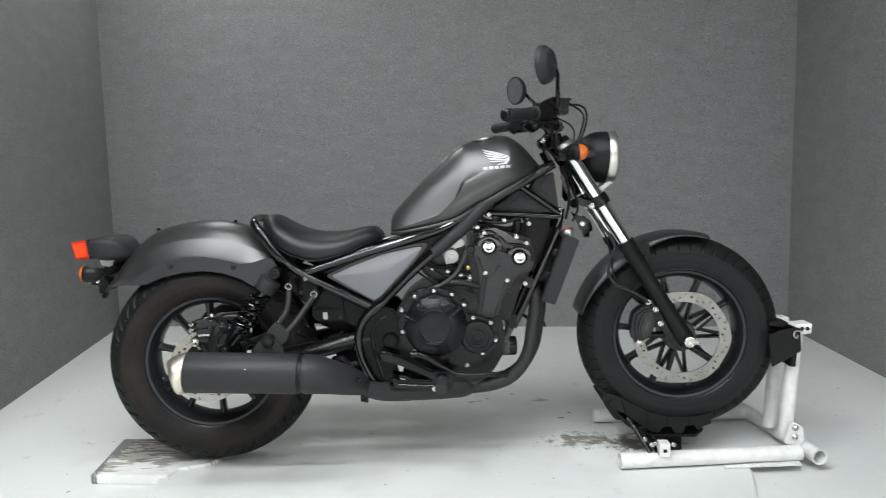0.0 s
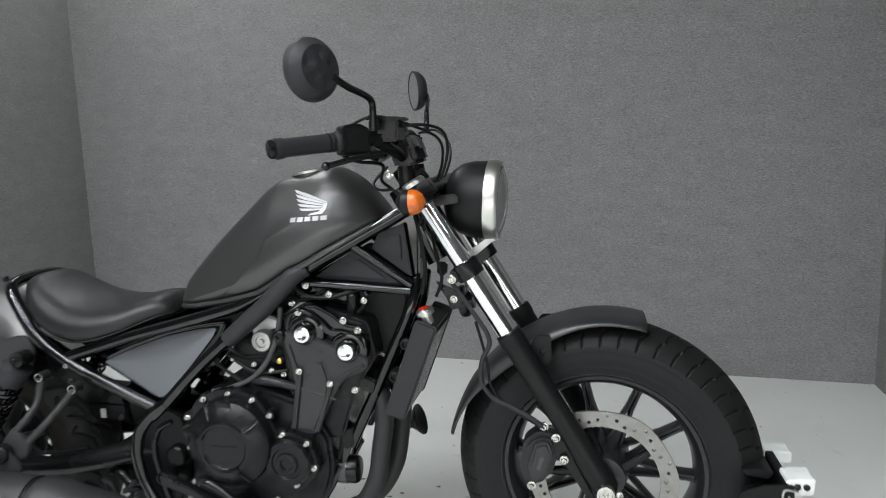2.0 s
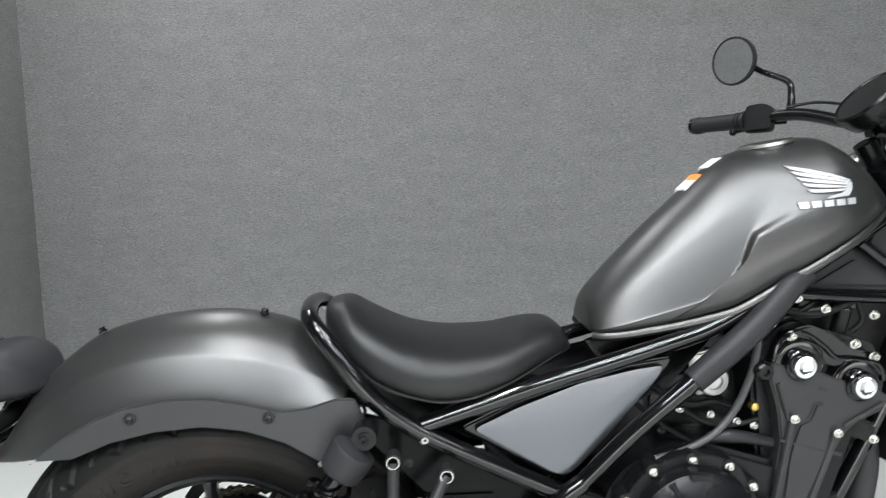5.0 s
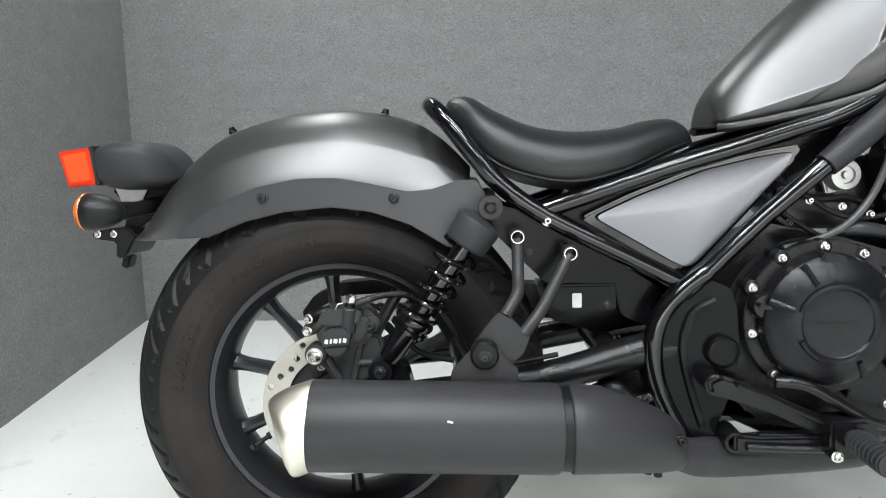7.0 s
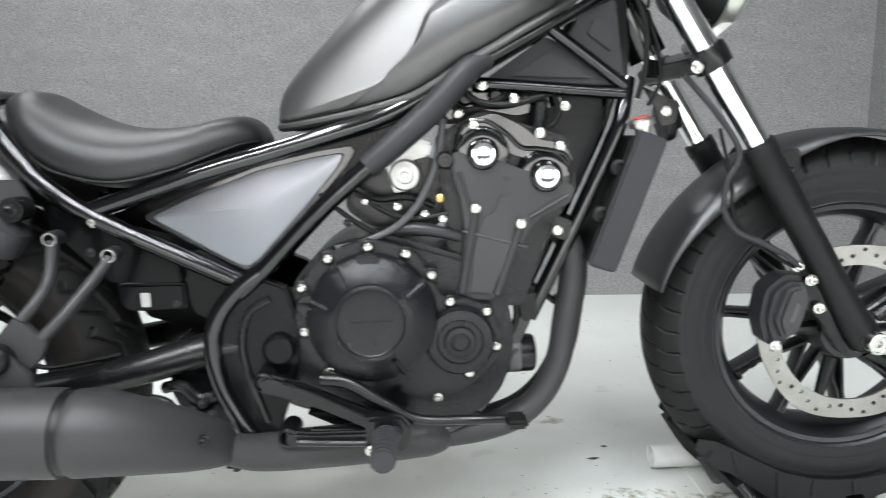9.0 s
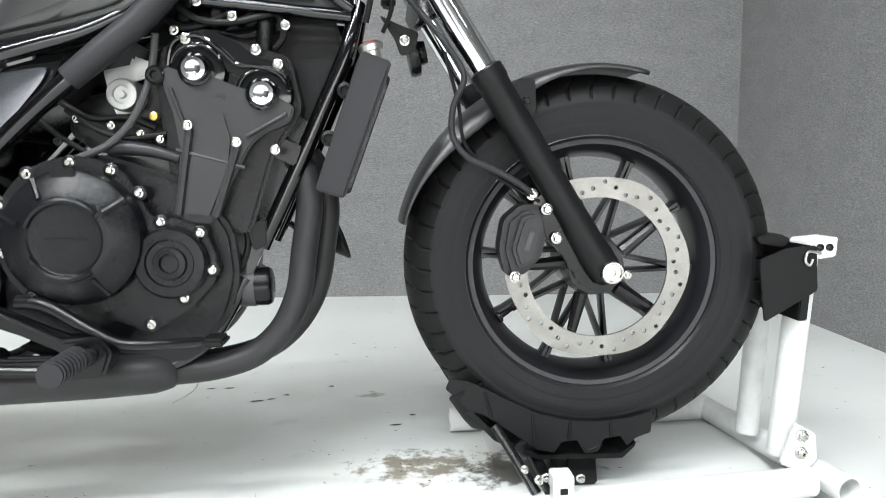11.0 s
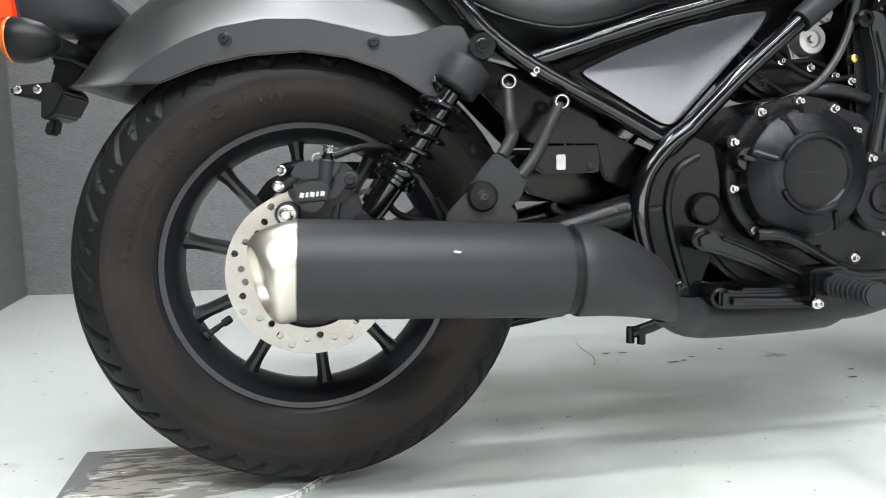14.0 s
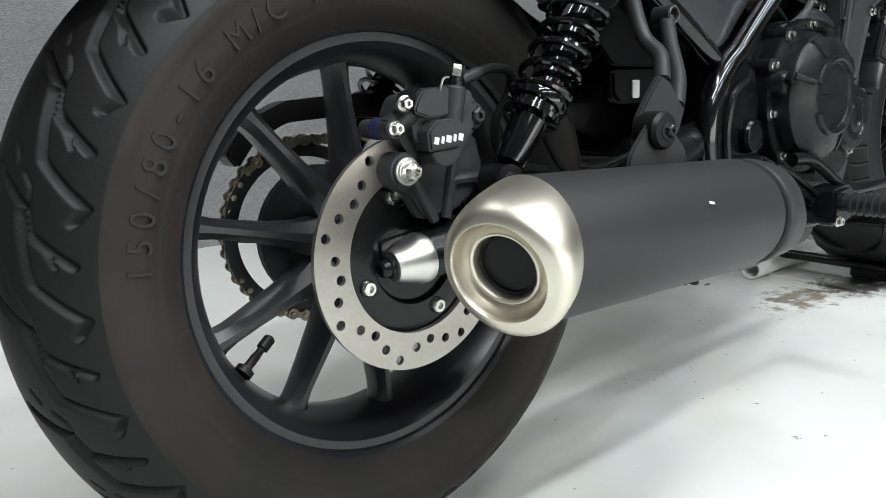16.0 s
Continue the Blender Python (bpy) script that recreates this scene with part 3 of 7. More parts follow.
def split_spoke(centre, angle, r0, r1, w, d):
    """One cast spoke that starts as two blades at the hub and joins into one towards the rim."""
    bm = bmesh.new()
    for s in (-1, 1):
        rings = []
        for u in (0, 0.2, 0.45, 0.62, 0.85, 1.0):
            r = r0 + (r1 - r0) * u
            off = s * (0.0125 * max(0.0, 1 - u / 0.66) + w * 0.24)
            h = w * (0.30 if u < 0.9 else 0.5)
            rings.append([bm.verts.new((r, y, off + z)) for y, z in ((-d, -h * 0.5), (-d, h * 0.5), (-d * 0.5, h), (d * 0.5, h), (d, h * 0.5), (d, -h * 0.5), (d * 0.5, -h), (-d * 0.5, -h))])
        ring_faces(bm, rings)
    bm.transform(Matrix.Translation(centre) @ Matrix.Rotation(-angle, 4, "Y"))
    return bm


def spoke_mesh(centre, angle, r0, r1, w0, w1, d0, d1):
    """One cast spoke, flared into the hub, with a ridge along it."""
    bm = bmesh.new()
    rings = []
    for u, flare in ((0, 2.5), (0.1, 1.9), (0.22, 1.4), (0.4, 1.1), (0.65, 1.0), (0.82, 1.05), (0.91, 1.3), (0.96, 1.75), (1.0, 2.5)):
        r = r0 + (r1 - r0) * u
        w, d = (w0 + (w1 - w0) * u) * flare / 2, (d0 + (d1 - d0) * u) / 2
        rings.append([bm.verts.new((r, y, z)) for y, z in ((-d, -w * 0.3), (-d, w * 0.3), (-d * 0.55, w), (d * 0.4, w), (d, w * 0.45), (d, -w * 0.45), (d * 0.4, -w), (-d * 0.55, -w))])
    ring_faces(bm, rings)
    bm.transform(Matrix.Translation(centre) @ Matrix.Rotation(-angle, 4, "Y"))
    return bm


def wheel(name, centre, outer, half, tyre_label, spoke_start, pitches, drop, lines, groove, spoke_w, split, wall_rubber):
    rim_prof = [(0.211, -0.064), (0.2135, -0.063), (0.2145, -0.058), (0.211, -0.055), (0.207, -0.0555), (0.201, -0.056), (0.1985, -0.0545), (0.1965, -0.050), (0.190, -0.044), (0.185, -0.034),
                (0.179, 0.0), (0.185, 0.034), (0.190, 0.044), (0.1985, 0.0545), (0.207, 0.0555), (0.2145, 0.058), (0.2135, 0.063), (0.211, 0.064), (0.207, 0.060), (0.197, 0.0), (0.207, -0.060)]
    tyre = part(name, turned(rim_prof, centre, Y_AXIS, 96, True), WHEEL_BLACK, bike, "satin black cast alloy wheel rim")
    part("tyre", tyre_mesh(centre, outer, half, 0.209, 0.062, pitches, drop, lines, groove), TYRE, tyre, tyre_label, 85).data.materials.append(wall_rubber)
    part("hub", turned([(0.018, -0.09), (0.045, -0.085), (0.052, -0.05), (0.048, 0), (0.052, 0.05), (0.045, 0.085), (0.018, 0.09)], centre, Y_AXIS, 40), WHEEL_BLACK, tyre)
    for k in range(10):
        part("spoke", split_spoke(centre, spoke_start + k * math.pi / 5, 0.045, 0.189, spoke_w * 1.25, 0.018) if split else spoke_mesh(centre, spoke_start + k * math.pi / 5, 0.045, 0.189, spoke_w * 1.3, spoke_w, 0.058, 0.034), WHEEL_BLACK, tyre)
    a = radians(212)
    d = Vector((math.cos(a), 0, math.sin(a)))
    part("valve", turned([(0.009, 0), (0.009, 0.006), (0.0045, 0.008), (0.0045, 0.022), (0.0038, 0.023), (0.0038, 0.03), (0.006, 0.031), (0.006, 0.043), (0.004, 0.045)],
                         centre + d * 0.182 + Vector((0, -0.026, 0)), -d + Vector((0, 0.25, 0)), 14), RUBBER, tyre, "rubber tyre valve with black cap")
    return tyre


rear_wheel = wheel("rear_wheel", REAR, 0.3300, 0.082, "black wide tyre with worn brownish sidewall on cast wheel", radians(94.4), 22, 0.056, REAR_TREAD, 0.0065, 0.0165, False, SIDEWALL)
front_wheel = wheel("front_wheel", FRONT, 0.3155, 0.067, "black block-tread tyre on cast wheel", radians(67), 48, 0.046, FRONT_TREAD, 0.005, 0.0125, True, FRONT_SIDEWALL)


# ---- bodywork ----
def grid_mesh(rows):
    bm = bmesh.new()
    g = [[bm.verts.new(p) for p in row] for row in rows]
    for a, b in zip(g, g[1:]):
        for i in range(len(a) - 1):
            bm.faces.new((a[i], a[i + 1], b[i + 1], b[i]))
    return bm


def shell(name, rows, mat, parent, thick, label=""):
    """A curved sheet with thickness."""
    ob = part(name, grid_mesh(rows), mat, parent, label, 50)
    mod = ob.modifiers.new("thickness", "SOLIDIFY")
    mod.thickness, mod.offset = thick, 0
    return ob


def arch_rows(top, low, half, steps=5):
    """Cross-sections of a mudguard from its crown line and its lower edge, both in x and z."""
    t, b = smooth_path([(p[0], 0, p[1]) for p in top], steps), smooth_path([(p[0], 0, p[1]) for p in low], steps)
    rows = []
    side = smooth_path([(1.03, 0.0, 0), (0.985, 0.15, 0), (0.890, 0.36, 0), (0.785, 0.56, 0)], 4) + smooth_path([(0.774, 0.575, 0), (0.70, 0.655, 0), (0.56, 0.785, 0), (0.38, 0.90, 0), (0.19, 0.975, 0), (0.0, 1.0, 0)], 3)
    full = [(-p.x, p.y) for p in side] + [(p.x, p.y) for p in side[-2::-1]]
    for p, q in zip(t, b):
        rows.append([Vector((0, half * y, 0)) + q + (p - q) * h for y, h in full])
    return rows


rear_fender = shell("rear_fender", arch_rows(
    [(-0.280, 0.600), (-0.239, 0.678), (-0.197, 0.719), (-0.145, 0.753), (-0.065, 0.776), (0.027, 0.784), (0.100, 0.776), (0.154, 0.759), (0.198, 0.728), (0.234, 0.690)],
    [(-0.266, 0.597), (-0.225, 0.596), (-0.186, 0.604), (-0.132, 0.636), (-0.064, 0.660), (0.008, 0.668), (0.078, 0.660), (0.138, 0.646), (0.190, 0.648), (0.232, 0.648)],
    0.108), GREY_PAINT, bike, 0.004, "matte metallic grey steel mudguard")
STAY = [(-0.206, 0.597), (-0.182, 0.617), (-0.157, 0.634), (-0.118, 0.655), (-0.078, 0.670), (-0.018, 0.681), (0.041, 0.681), (0.090, 0.671), (0.144, 0.658), (0.181, 0.661), (0.220, 0.673), (0.246, 0.672),
        (0.262, 0.640), (0.250, 0.600), (0.203, 0.574), (0.146, 0.610), (0.089, 0.630), (0.031, 0.638), (-0.037, 0.633), (-0.097, 0.620), (-0.154, 0.598)]
for s in (-1, 1):
    stay = part("fender_stay", slab(STAY, s * 0.1125, s * 0.119, 0.0025), STAY_GREY, rear_fender, "dark metallic grey fender stay plate")
    for bx, bz in ((-0.068, 0.654), (0.125, 0.649)):
        part("bolt", bolt_bm((bx, s * 0.119, bz), (0, s, 0), 0.0075, 0.008), GREY_CAST, rear_fender, "dark flange bolt")
for bx, bz, tilt in ((-0.143, 0.757, -0.45), (0.103, 0.778, 0.25)):
    part("crown_bolt", bolt_bm((bx, -0.012, bz), (tilt, 0, 1), 0.006, 0.008), SATIN_BLACK, rear_fender)

# seat
SEAT = [(0.200, 0.786, 0.764, 0.035), (0.207, 0.796, 0.745, 0.065), (0.236, 0.799, 0.712, 0.098), (0.272, 0.778, 0.684, 0.118), (0.325, 0.753, 0.660, 0.130), (0.387, 0.741, 0.652, 0.132),
        (0.459, 0.743, 0.668, 0.118), (0.503, 0.753, 0.685, 0.098), (0.540, 0.756, 0.700, 0.078), (0.562, 0.745, 0.708, 0.062), (0.572, 0.728, 0.714, 0.045)]
bm = bmesh.new()
rings = []
st = smooth_path([(a, b, c) for a, b, c, d in SEAT], 4)
wd = smooth_path([(a, d, 0) for a, b, c, d in SEAT], 4)
for (x, top, low), (_, w, _) in zip(st, wd):
    mid = low + (top - low) * 0.35
    ring = []
    for k in range(36):
        a = 2 * math.pi * k / 36
        c, s = math.cos(a), math.sin(a)
        y = w * math.copysign(abs(c) ** 0.72, c)
        z = mid + ((top - mid) * abs(s) ** 0.85 if s > 0 else -(mid - low) * abs(s) ** 0.6)
        ring.append(bm.verts.new((x, y, z)))
    rings.append(ring)
ring_faces(bm, rings)
seat = part("seat", bm, VINYL, bike, "smooth black vinyl solo saddle", 60)
for s in (-1, 1):
    part("piping", bar([(0.21, s * 0.067, 0.752), (0.272, s * 0.118, 0.697), (0.33, s * 0.131, 0.674), (0.39, s * 0.133, 0.667), (0.46, s * 0.119, 0.682), (0.54, s * 0.079, 0.712), (0.57, s * 0.05, 0.718)], 0.0018, 6), VINYL, seat)

# tank: stations along the bike with crown, lower edge and half width
TANK = [(0.6005, 0.772, 0.748, 0.040), (0.6015, 0.782, 0.744, 0.055), (0.606, 0.793, 0.741, 0.068), (0.618, 0.810, 0.741, 0.079), (0.649, 0.844, 0.745, 0.090), (0.704, 0.899, 0.755, 0.100), (0.750, 0.941, 0.765, 0.107),
        (0.795, 0.982, 0.777, 0.113), (0.817, 0.998, 0.787, 0.116), (0.836, 1.008, 0.798, 0.118), (0.877, 1.018, 0.823, 0.121), (0.920, 1.026, 0.846, 0.122), (0.955, 1.030, 0.866, 0.119), (0.981, 1.020, 0.880, 0.112),
        (1.007, 1.002, 0.895, 0.100), (1.035, 0.973, 0.911, 0.080), (1.055, 0.948, 0.922, 0.058), (1.066, 0.934, 0.928, 0.034)]
# half width against height: the flat-sided rear with its knee facet, and the swelling front
REAR_SIDE = [(0.0, 0.0), (0.60, 0.0), (0.86, 0.015), (0.955, 0.06), (1.0, 0.15), (0.985, 0.19), (0.895, 0.38), (0.80, 0.56), (0.69, 0.72), (0.54, 0.85), (0.36, 0.945), (0.18, 0.988), (0.0, 1.0)]
FRONT_SIDE = [(0.0, 0.0), (0.58, 0.0), (0.85, 0.018), (0.945, 0.07), (0.998, 0.17), (1.005, 0.27), (0.968, 0.42), (0.892, 0.57), (0.775, 0.73), (0.60, 0.865), (0.39, 0.95), (0.19, 0.99), (0.0, 1.0)]


def tank_station(x):
    xs = [t[0] for t in TANK]
    return [np.interp(x, xs, [t[k] for t in TANK]) for k in (1, 2, 3)]


def tank_half(x, z):
    """Half width of the tank at a place on its right side."""
    hit = tank_tree.ray_cast(Vector((x, -1, z)), Vector((0, 1, 0)))
    return -hit[0].y if hit[0] else 0.1


def knee_crease(z):
    """Where along the bike the knee facet ends and the swelling front begins, by height."""
    return np.interp(z, (0.76, 0.790, 0.817, 0.841, 0.894, 0.935, 0.965, 0.99), (0.70, 0.745, 0.786, 0.804, 0.825, 0.834, 0.850, 0.875))


bm = bmesh.new()
rings = []
rear_side, front_side = (smooth_path([(a, b, 0) for a, b in side], 7) for side in (REAR_SIDE, FRONT_SIDE))
for (x, top, low), (_, w, _) in zip(smooth_path([(t[0], t[1], t[2]) for t in TANK], 14), smooth_path([(t[0], t[3], 0) for t in TANK], 14)):
    right = []
    for p, q in zip(rear_side, front_side):
        z = low + (top - low) * p.y
        width = 0.010 + 0.12 * min(1.0, max(0.0, (z - 0.885) / 0.06))
        k = min(1.0, max(0.0, (x - knee_crease(z)) / width))
        k = k * k * (3 - 2 * k)
        h = p.y + (q.y - p.y) * k
        right.append((w * (p.x + (q.x - p.x) * k), h))
    ring = [(-max(0.0, a), b) for a, b in right] + [(max(0.0, a), b) for a, b in right[-2:0:-1]]
    rings.append([bm.verts.new((x, a, low + (top - low) * b)) for a, b in ring])
ring_faces(bm, rings)
tank_tree = BVHTree.FromBMesh(bm)
tank = part("fuel_tank", bm, GREY_PAINT, bike, "matte metallic dark grey teardrop fuel tank", 50)
for s in (-1, 1):
    low = [(t[0], s * (t[3] * 0.90), t[2] - 0.003) for t in TANK[2:-1]]
    part("seam_flange", bar(low, 0.0068, 10, 3), GREY_PAINT, tank)
part("cap_rim", turned([(0.0408, -0.002), (0.0408, 0.0025), (0.0418, 0.0032), (0.0428, 0.0025), (0.0428, -0.002)], (0.895, 0.0, 1.0205), (-0.17, 0, 1), 44, True), STEEL, tank, "thin bright rim round the filler cap")
part("filler_cap", turned([(0.041, -0.012), (0.041, 0.001), (0.038, 0.004), (0.034, 0.004), (0.030, 0.003), (0.002, 0.003)], (0.895, 0.0, 1.0205), (-0.17, 0, 1), 44), GREY_PAINT, tank, "flush dark grey filler cap")
for (x0, x1, y0, y1, mt) in ((0.762, 0.778, -0.012, 0.03, WHITE_MARK), (0.7785, 0.788, -0.012, 0.03, ORANGE_MARK), (0.800, 0.822, -0.006, 0.03, WHITE_MARK)):
    bm = bmesh.new()
    q = [(x0, y0), (x1, y0), (x1, y1), (x0, y1)]
    va = [bm.verts.new((x, y, tank_station(x)[0] + 0.0012 - 0.35 * abs(y) ** 1.9)) for x, y in q]
    vb = [bm.verts.new((x, y, tank_station(x)[0] - 0.004)) for x, y in q]
    bm.faces.new(va)
    bm.faces.new(vb[::-1])
    for i in range(4):
        bm.faces.new((va[i], va[(i + 1) % 4], vb[(i + 1) % 4], vb[i]))
    part("caution_label", bm, mt, tank, "small printed label on tank top")


def on_tank(outline, name, mat, label):
    """A thin silver shape laid on the tank's right side."""
    bm = bmesh.new()
    for off, order in ((0.0032, 1), (-0.004, -1)):
        vs = [bm.verts.new((x, -tank_half(x, z) - off, z)) for x, z in outline]
        bm.faces.new(vs[::order])
    bm.verts.ensure_lookup_table()
    n = len(outline)
    for i in range(n):
        j = (i + 1) % n
        bm.faces.new((bm.verts[i], bm.verts[j], bm.verts[n + j], bm.verts[n + i]))
    return part(name, bm, mat, tank, label)


# tank emblem: a wing of five feathers that fan out from its root, over a row of bars
for k in range(5):
    u = k / 4
    x0, z0 = 0.884 + 0.021 * u, 0.987 - 0.036 * u
    x1, z1 = 0.966 - 0.006 * u * u, 0.9645 - 0.0125 * u
    dx, dz = x1 - x0, z1 - z0
    on_tank([(x0, z0), (x0 + dx * 0.35, z0 + dz * 0.28), (x0 + dx * 0.7, z0 + dz * 0.62), (x1, z1), (x1 - 0.001, z1 - 0.0016), (x0 + dx * 0.7, z0 + dz * 0.66 - 0.0032), (x0 + dx * 0.35, z0 + dz * 0.34 - 0.0044), (x0 + dx * 0.1, z0 + dz * 0.10 - 0.0040)], "emblem", SILVER_MARK, "silver wing-like emblem feather")
on_tank([(0.963, 0.9635), (0.967, 0.960), (0.965, 0.951), (0.958, 0.942), (0.928, 0.9385), (0.934, 0.9425), (0.950, 0.946), (0.957, 0.953)], "emblem", SILVER_MARK, "silver wing root")
for k in range(5):
    x0, z0 = 0.888 + 0.0168 * k, 0.9245 + 0.0012 * k
    on_tank([(x0, z0), (x0 + 0.0125, z0 + 0.0009), (x0 + 0.0125, z0 + 0.0094), (x0, z0 + 0.0085)], "emblem_bar", SILVER_MARK, "silver emblem bar")

# side cover
def pillow(outline, y0, y1, y2):
    """A plate whose face swells softly from its edge to its middle."""
    pts = rounded(outline, 0.012)
    mid = sum(pts, Vector((0, 0))) / len(pts)
    bm = bmesh.new()
    steps = [(1.0, y0), (1.0, y1 - (y1 - y0) * 0.2), (0.985, y1)] + [(u, y1 + (y2 - y1) * (1 - u * u)) for u in (0.93, 0.85, 0.7, 0.52, 0.34, 0.17, 0.04)]
    ring_faces(bm, [[bm.verts.new((mid.x + (p.x - mid.x) * u, y, mid.y + (p.y - mid.y) * u)) for p in pts] for u, y in steps])
    return bm


COVER = [(0.414, 0.612), (0.480, 0.642), (0.576, 0.677), (0.655, 0.694), (0.702, 0.700), (0.690, 0.678), (0.630, 0.610), (0.570, 0.546), (0.552, 0.534), (0.533, 0.541)]
for s in (-1, 1):
    cov = part("side_cover", pillow(COVER, s * 0.080, s * 0.098, s * 0.1005), SATIN_PANEL, bike, "satin grey triangular side cover", 50)
    mid = Vector((0.565, 0.622))
    rim = [mid + (Vector(p) - mid) * 1.12 for p in COVER]
    part("cover_surround", slab(rim, s * 0.06, s * 0.088, 0.005, 0.014), GLOSS_BLACK, cov, "gloss black cover surround")

# tail light, rear signals, plate bracket
bm = bmesh.new()
HOUSING = [(-0.334, 0.737, 0.681, 0.072), (-0.318, 0.743, 0.674, 0.078), (-0.295, 0.746, 0.670, 0.080), (-0.268, 0.744, 0.670, 0.076), (-0.246, 0.734, 0.673, 0.066), (-0.228, 0.719, 0.678, 0.050), (-0.215, 0.698, 0.684, 0.028)]
rings = []
for x, top, low, w in [(p.x, p.y, p.z, q.y) for p, q in zip(smooth_path([h[:3] for h in HOUSING], 4), smooth_path([(h[0], h[3], 0) for h in HOUSING], 4))]:
    c, h = (top + low) / 2, (top - low) / 2
    rings.append([bm.verts.new((x, -0.02 + w * math.copysign(abs(math.cos(a)) ** 0.38, math.cos(a)), c + h * math.copysign(abs(math.sin(a)) ** 0.5, math.sin(a)))) for a in (2 * math.pi * k / 28 for k in range(28))])
ring_faces(bm, rings)
tail = part("tail_light", bm, GREY_PLASTIC, bike, "dark tail lamp housing with red lens", 50)
part("lens", slab([(-0.386, 0.731), (-0.334, 0.737), (-0.328, 0.681), (-0.374, 0.677)], -0.094, 0.054, 0.004, 0.004), RED_LENS, tail, "bright red square lens")
part("lens_core", slab([(-0.3795, 0.7265), (-0.341, 0.731), (-0.336, 0.687), (-0.370, 0.683)], -0.0952, 0.0552, 0.0012, 0.003), RED_CORE, tail, "brighter inner field of the red lens")
part("lens_rim", slab([(-0.338, 0.738), (-0.331, 0.739), (-0.325, 0.680), (-0.331, 0.679)], -0.095, 0.055, 0.0015), GREY_PLASTIC, tail)
tail_bracket = part("tail_bracket", slab([(-0.345, 0.672), (-0.262, 0.690), (-0.240, 0.672), (-0.262, 0.645), (-0.282, 0.622), (-0.310, 0.600), (-0.330, 0.605), (-0.318, 0.64)], -0.028, 0.028, 0.004), SATIN_BLACK, bike, "black tail bracket")
part("bracket_plate", slab([(-0.335, 0.677), (-0.275, 0.684), (-0.295, 0.645), (-0.325, 0.65)], -0.0335, -0.0295, 0.001), ALU, tail_bracket, "bare metal plate")
part("plate_holder", slab([(-0.372, 0.606), (-0.312, 0.612), (-0.300, 0.596), (-0.318, 0.566), (-0.336, 0.560), (-0.334, 0.588), (-0.372, 0.594)], -0.045, 0.045, 0.003), MATTE_BLACK, tail_bracket)
part("plate_tab", slab([(-0.342, 0.562), (-0.328, 0.562), (-0.334, 0.540), (-0.348, 0.542)], -0.012, 0.012, 0.003), MATTE_BLACK, tail_bracket)
for bx in (-0.362, -0.336):
    part("holder_bolt", bolt_bm((bx, -0.045, 0.601), (0, -1, 0), 0.005, 0.006), BOLT, tail_bracket)


def signal(x, y, z, way, name, r=0.027, back=1.0, bulge=1.0):
    """A turn signal: dark pod on a short stalk, with an amber lens at the end that faces out."""
    m = axis_matrix((x, y, z), (way, 0, 0.05))
    pod = part(name, lathe(bmesh.new(), [(0.004, -0.045 * back), (r * 0.45, -0.040 * back), (r * 0.8, -0.024 * back), (r * 0.98, -0.006), (r, 0.006), (r * 0.97, 0.008)], m, 28), MATTE_BLACK, bike, "dark turn signal pod with amber lens")
    part("lens", lathe(bmesh.new(), [(r * 0.96, 0.006), (r * 1.0, 0.009), (r * 0.92, 0.014 * bulge), (r * 0.62, 0.020 * bulge), (r * 0.2, 0.023 * bulge), (0.002, 0.0235 * bulge)], m, 28), AMBER_LENS, pod, "amber lens")
    return pod


for s in (-1, 1):
    pod = signal(-0.296, s * 0.150 - 0.018, 0.643, -1, "rear_signal")
    part("stalk", bar([(-0.280, s * 0.140 - 0.018, 0.642), (-0.268, s * 0.09 - 0.01, 0.642), (-0.275, s * 0.02, 0.645)], [0.016, 0.012, 0.014], 12), RUBBER, pod)

# grab loop and rails of the frame
frame_part = part("frame", bar([(0.560, -0.100, 0.503), (0.455, -0.112, 0.558), (0.340, -0.118, 0.619), (0.277, -0.118, 0.666), (0.245, -0.114, 0.704), (0.205, -0.100, 0.756), (0.184, -0.078, 0.779),
                                 (0.176, -0.03, 0.787), (0.176, 0.03, 0.787), (0.184, 0.078, 0.779), (0.205, 0.100, 0.756), (0.245, 0.114, 0.704), (0.277, 0.118, 0.666), (0.340, 0.118, 0.619), (0.455, 0.112, 0.558), (0.560, 0.100, 0.503)], 0.0135, 14, 5),
                  GLOSS_BLACK, bike, "gloss black tubular steel frame")


def tube(name, pts, r, mat=GLOSS_BLACK, parent=None, label="", seg=12, n=5, both=True):
    for s in ((-1, 1) if both else (-1,)):
        part(name, bar([(x, s * y, z) for x, y, z in pts], r, seg, n), mat, parent or frame_part, label)


tube("upper_rail", [(0.330, 0.113, 0.622), (0.421, 0.112, 0.651), (0.517, 0.110, 0.681), (0.600, 0.106, 0.703), (0.690, 0.102, 0.728), (0.766, 0.098, 0.751), (0.849, 0.092, 0.794), (0.901, 0.088, 0.825), (1.000, 0.072, 0.879), (1.105, 0.045, 0.938)], 0.0135)
tube("side_strut", [(0.900, 0.100, 0.822), (0.872, 0.106, 0.803), (0.826, 0.112, 0.752), (0.737, 0.118, 0.681), (0.654, 0.116, 0.609), (0.577, 0.112, 0.532), (0.540, 0.112, 0.498)], 0.0135)
tube("strut_sleeve", [(0.912, 0.098, 0.828), (0.885, 0.105, 0.815), (0.860, 0.110, 0.790), (0.826, 0.113, 0.755), (0.780, 0.117, 0.716), (0.735, 0.119, 0.679)], [0.014, 0.019, 0.0195, 0.0195, 0.0195, 0.018], GREY_PLASTIC, None, "matte grey strut sleeve")
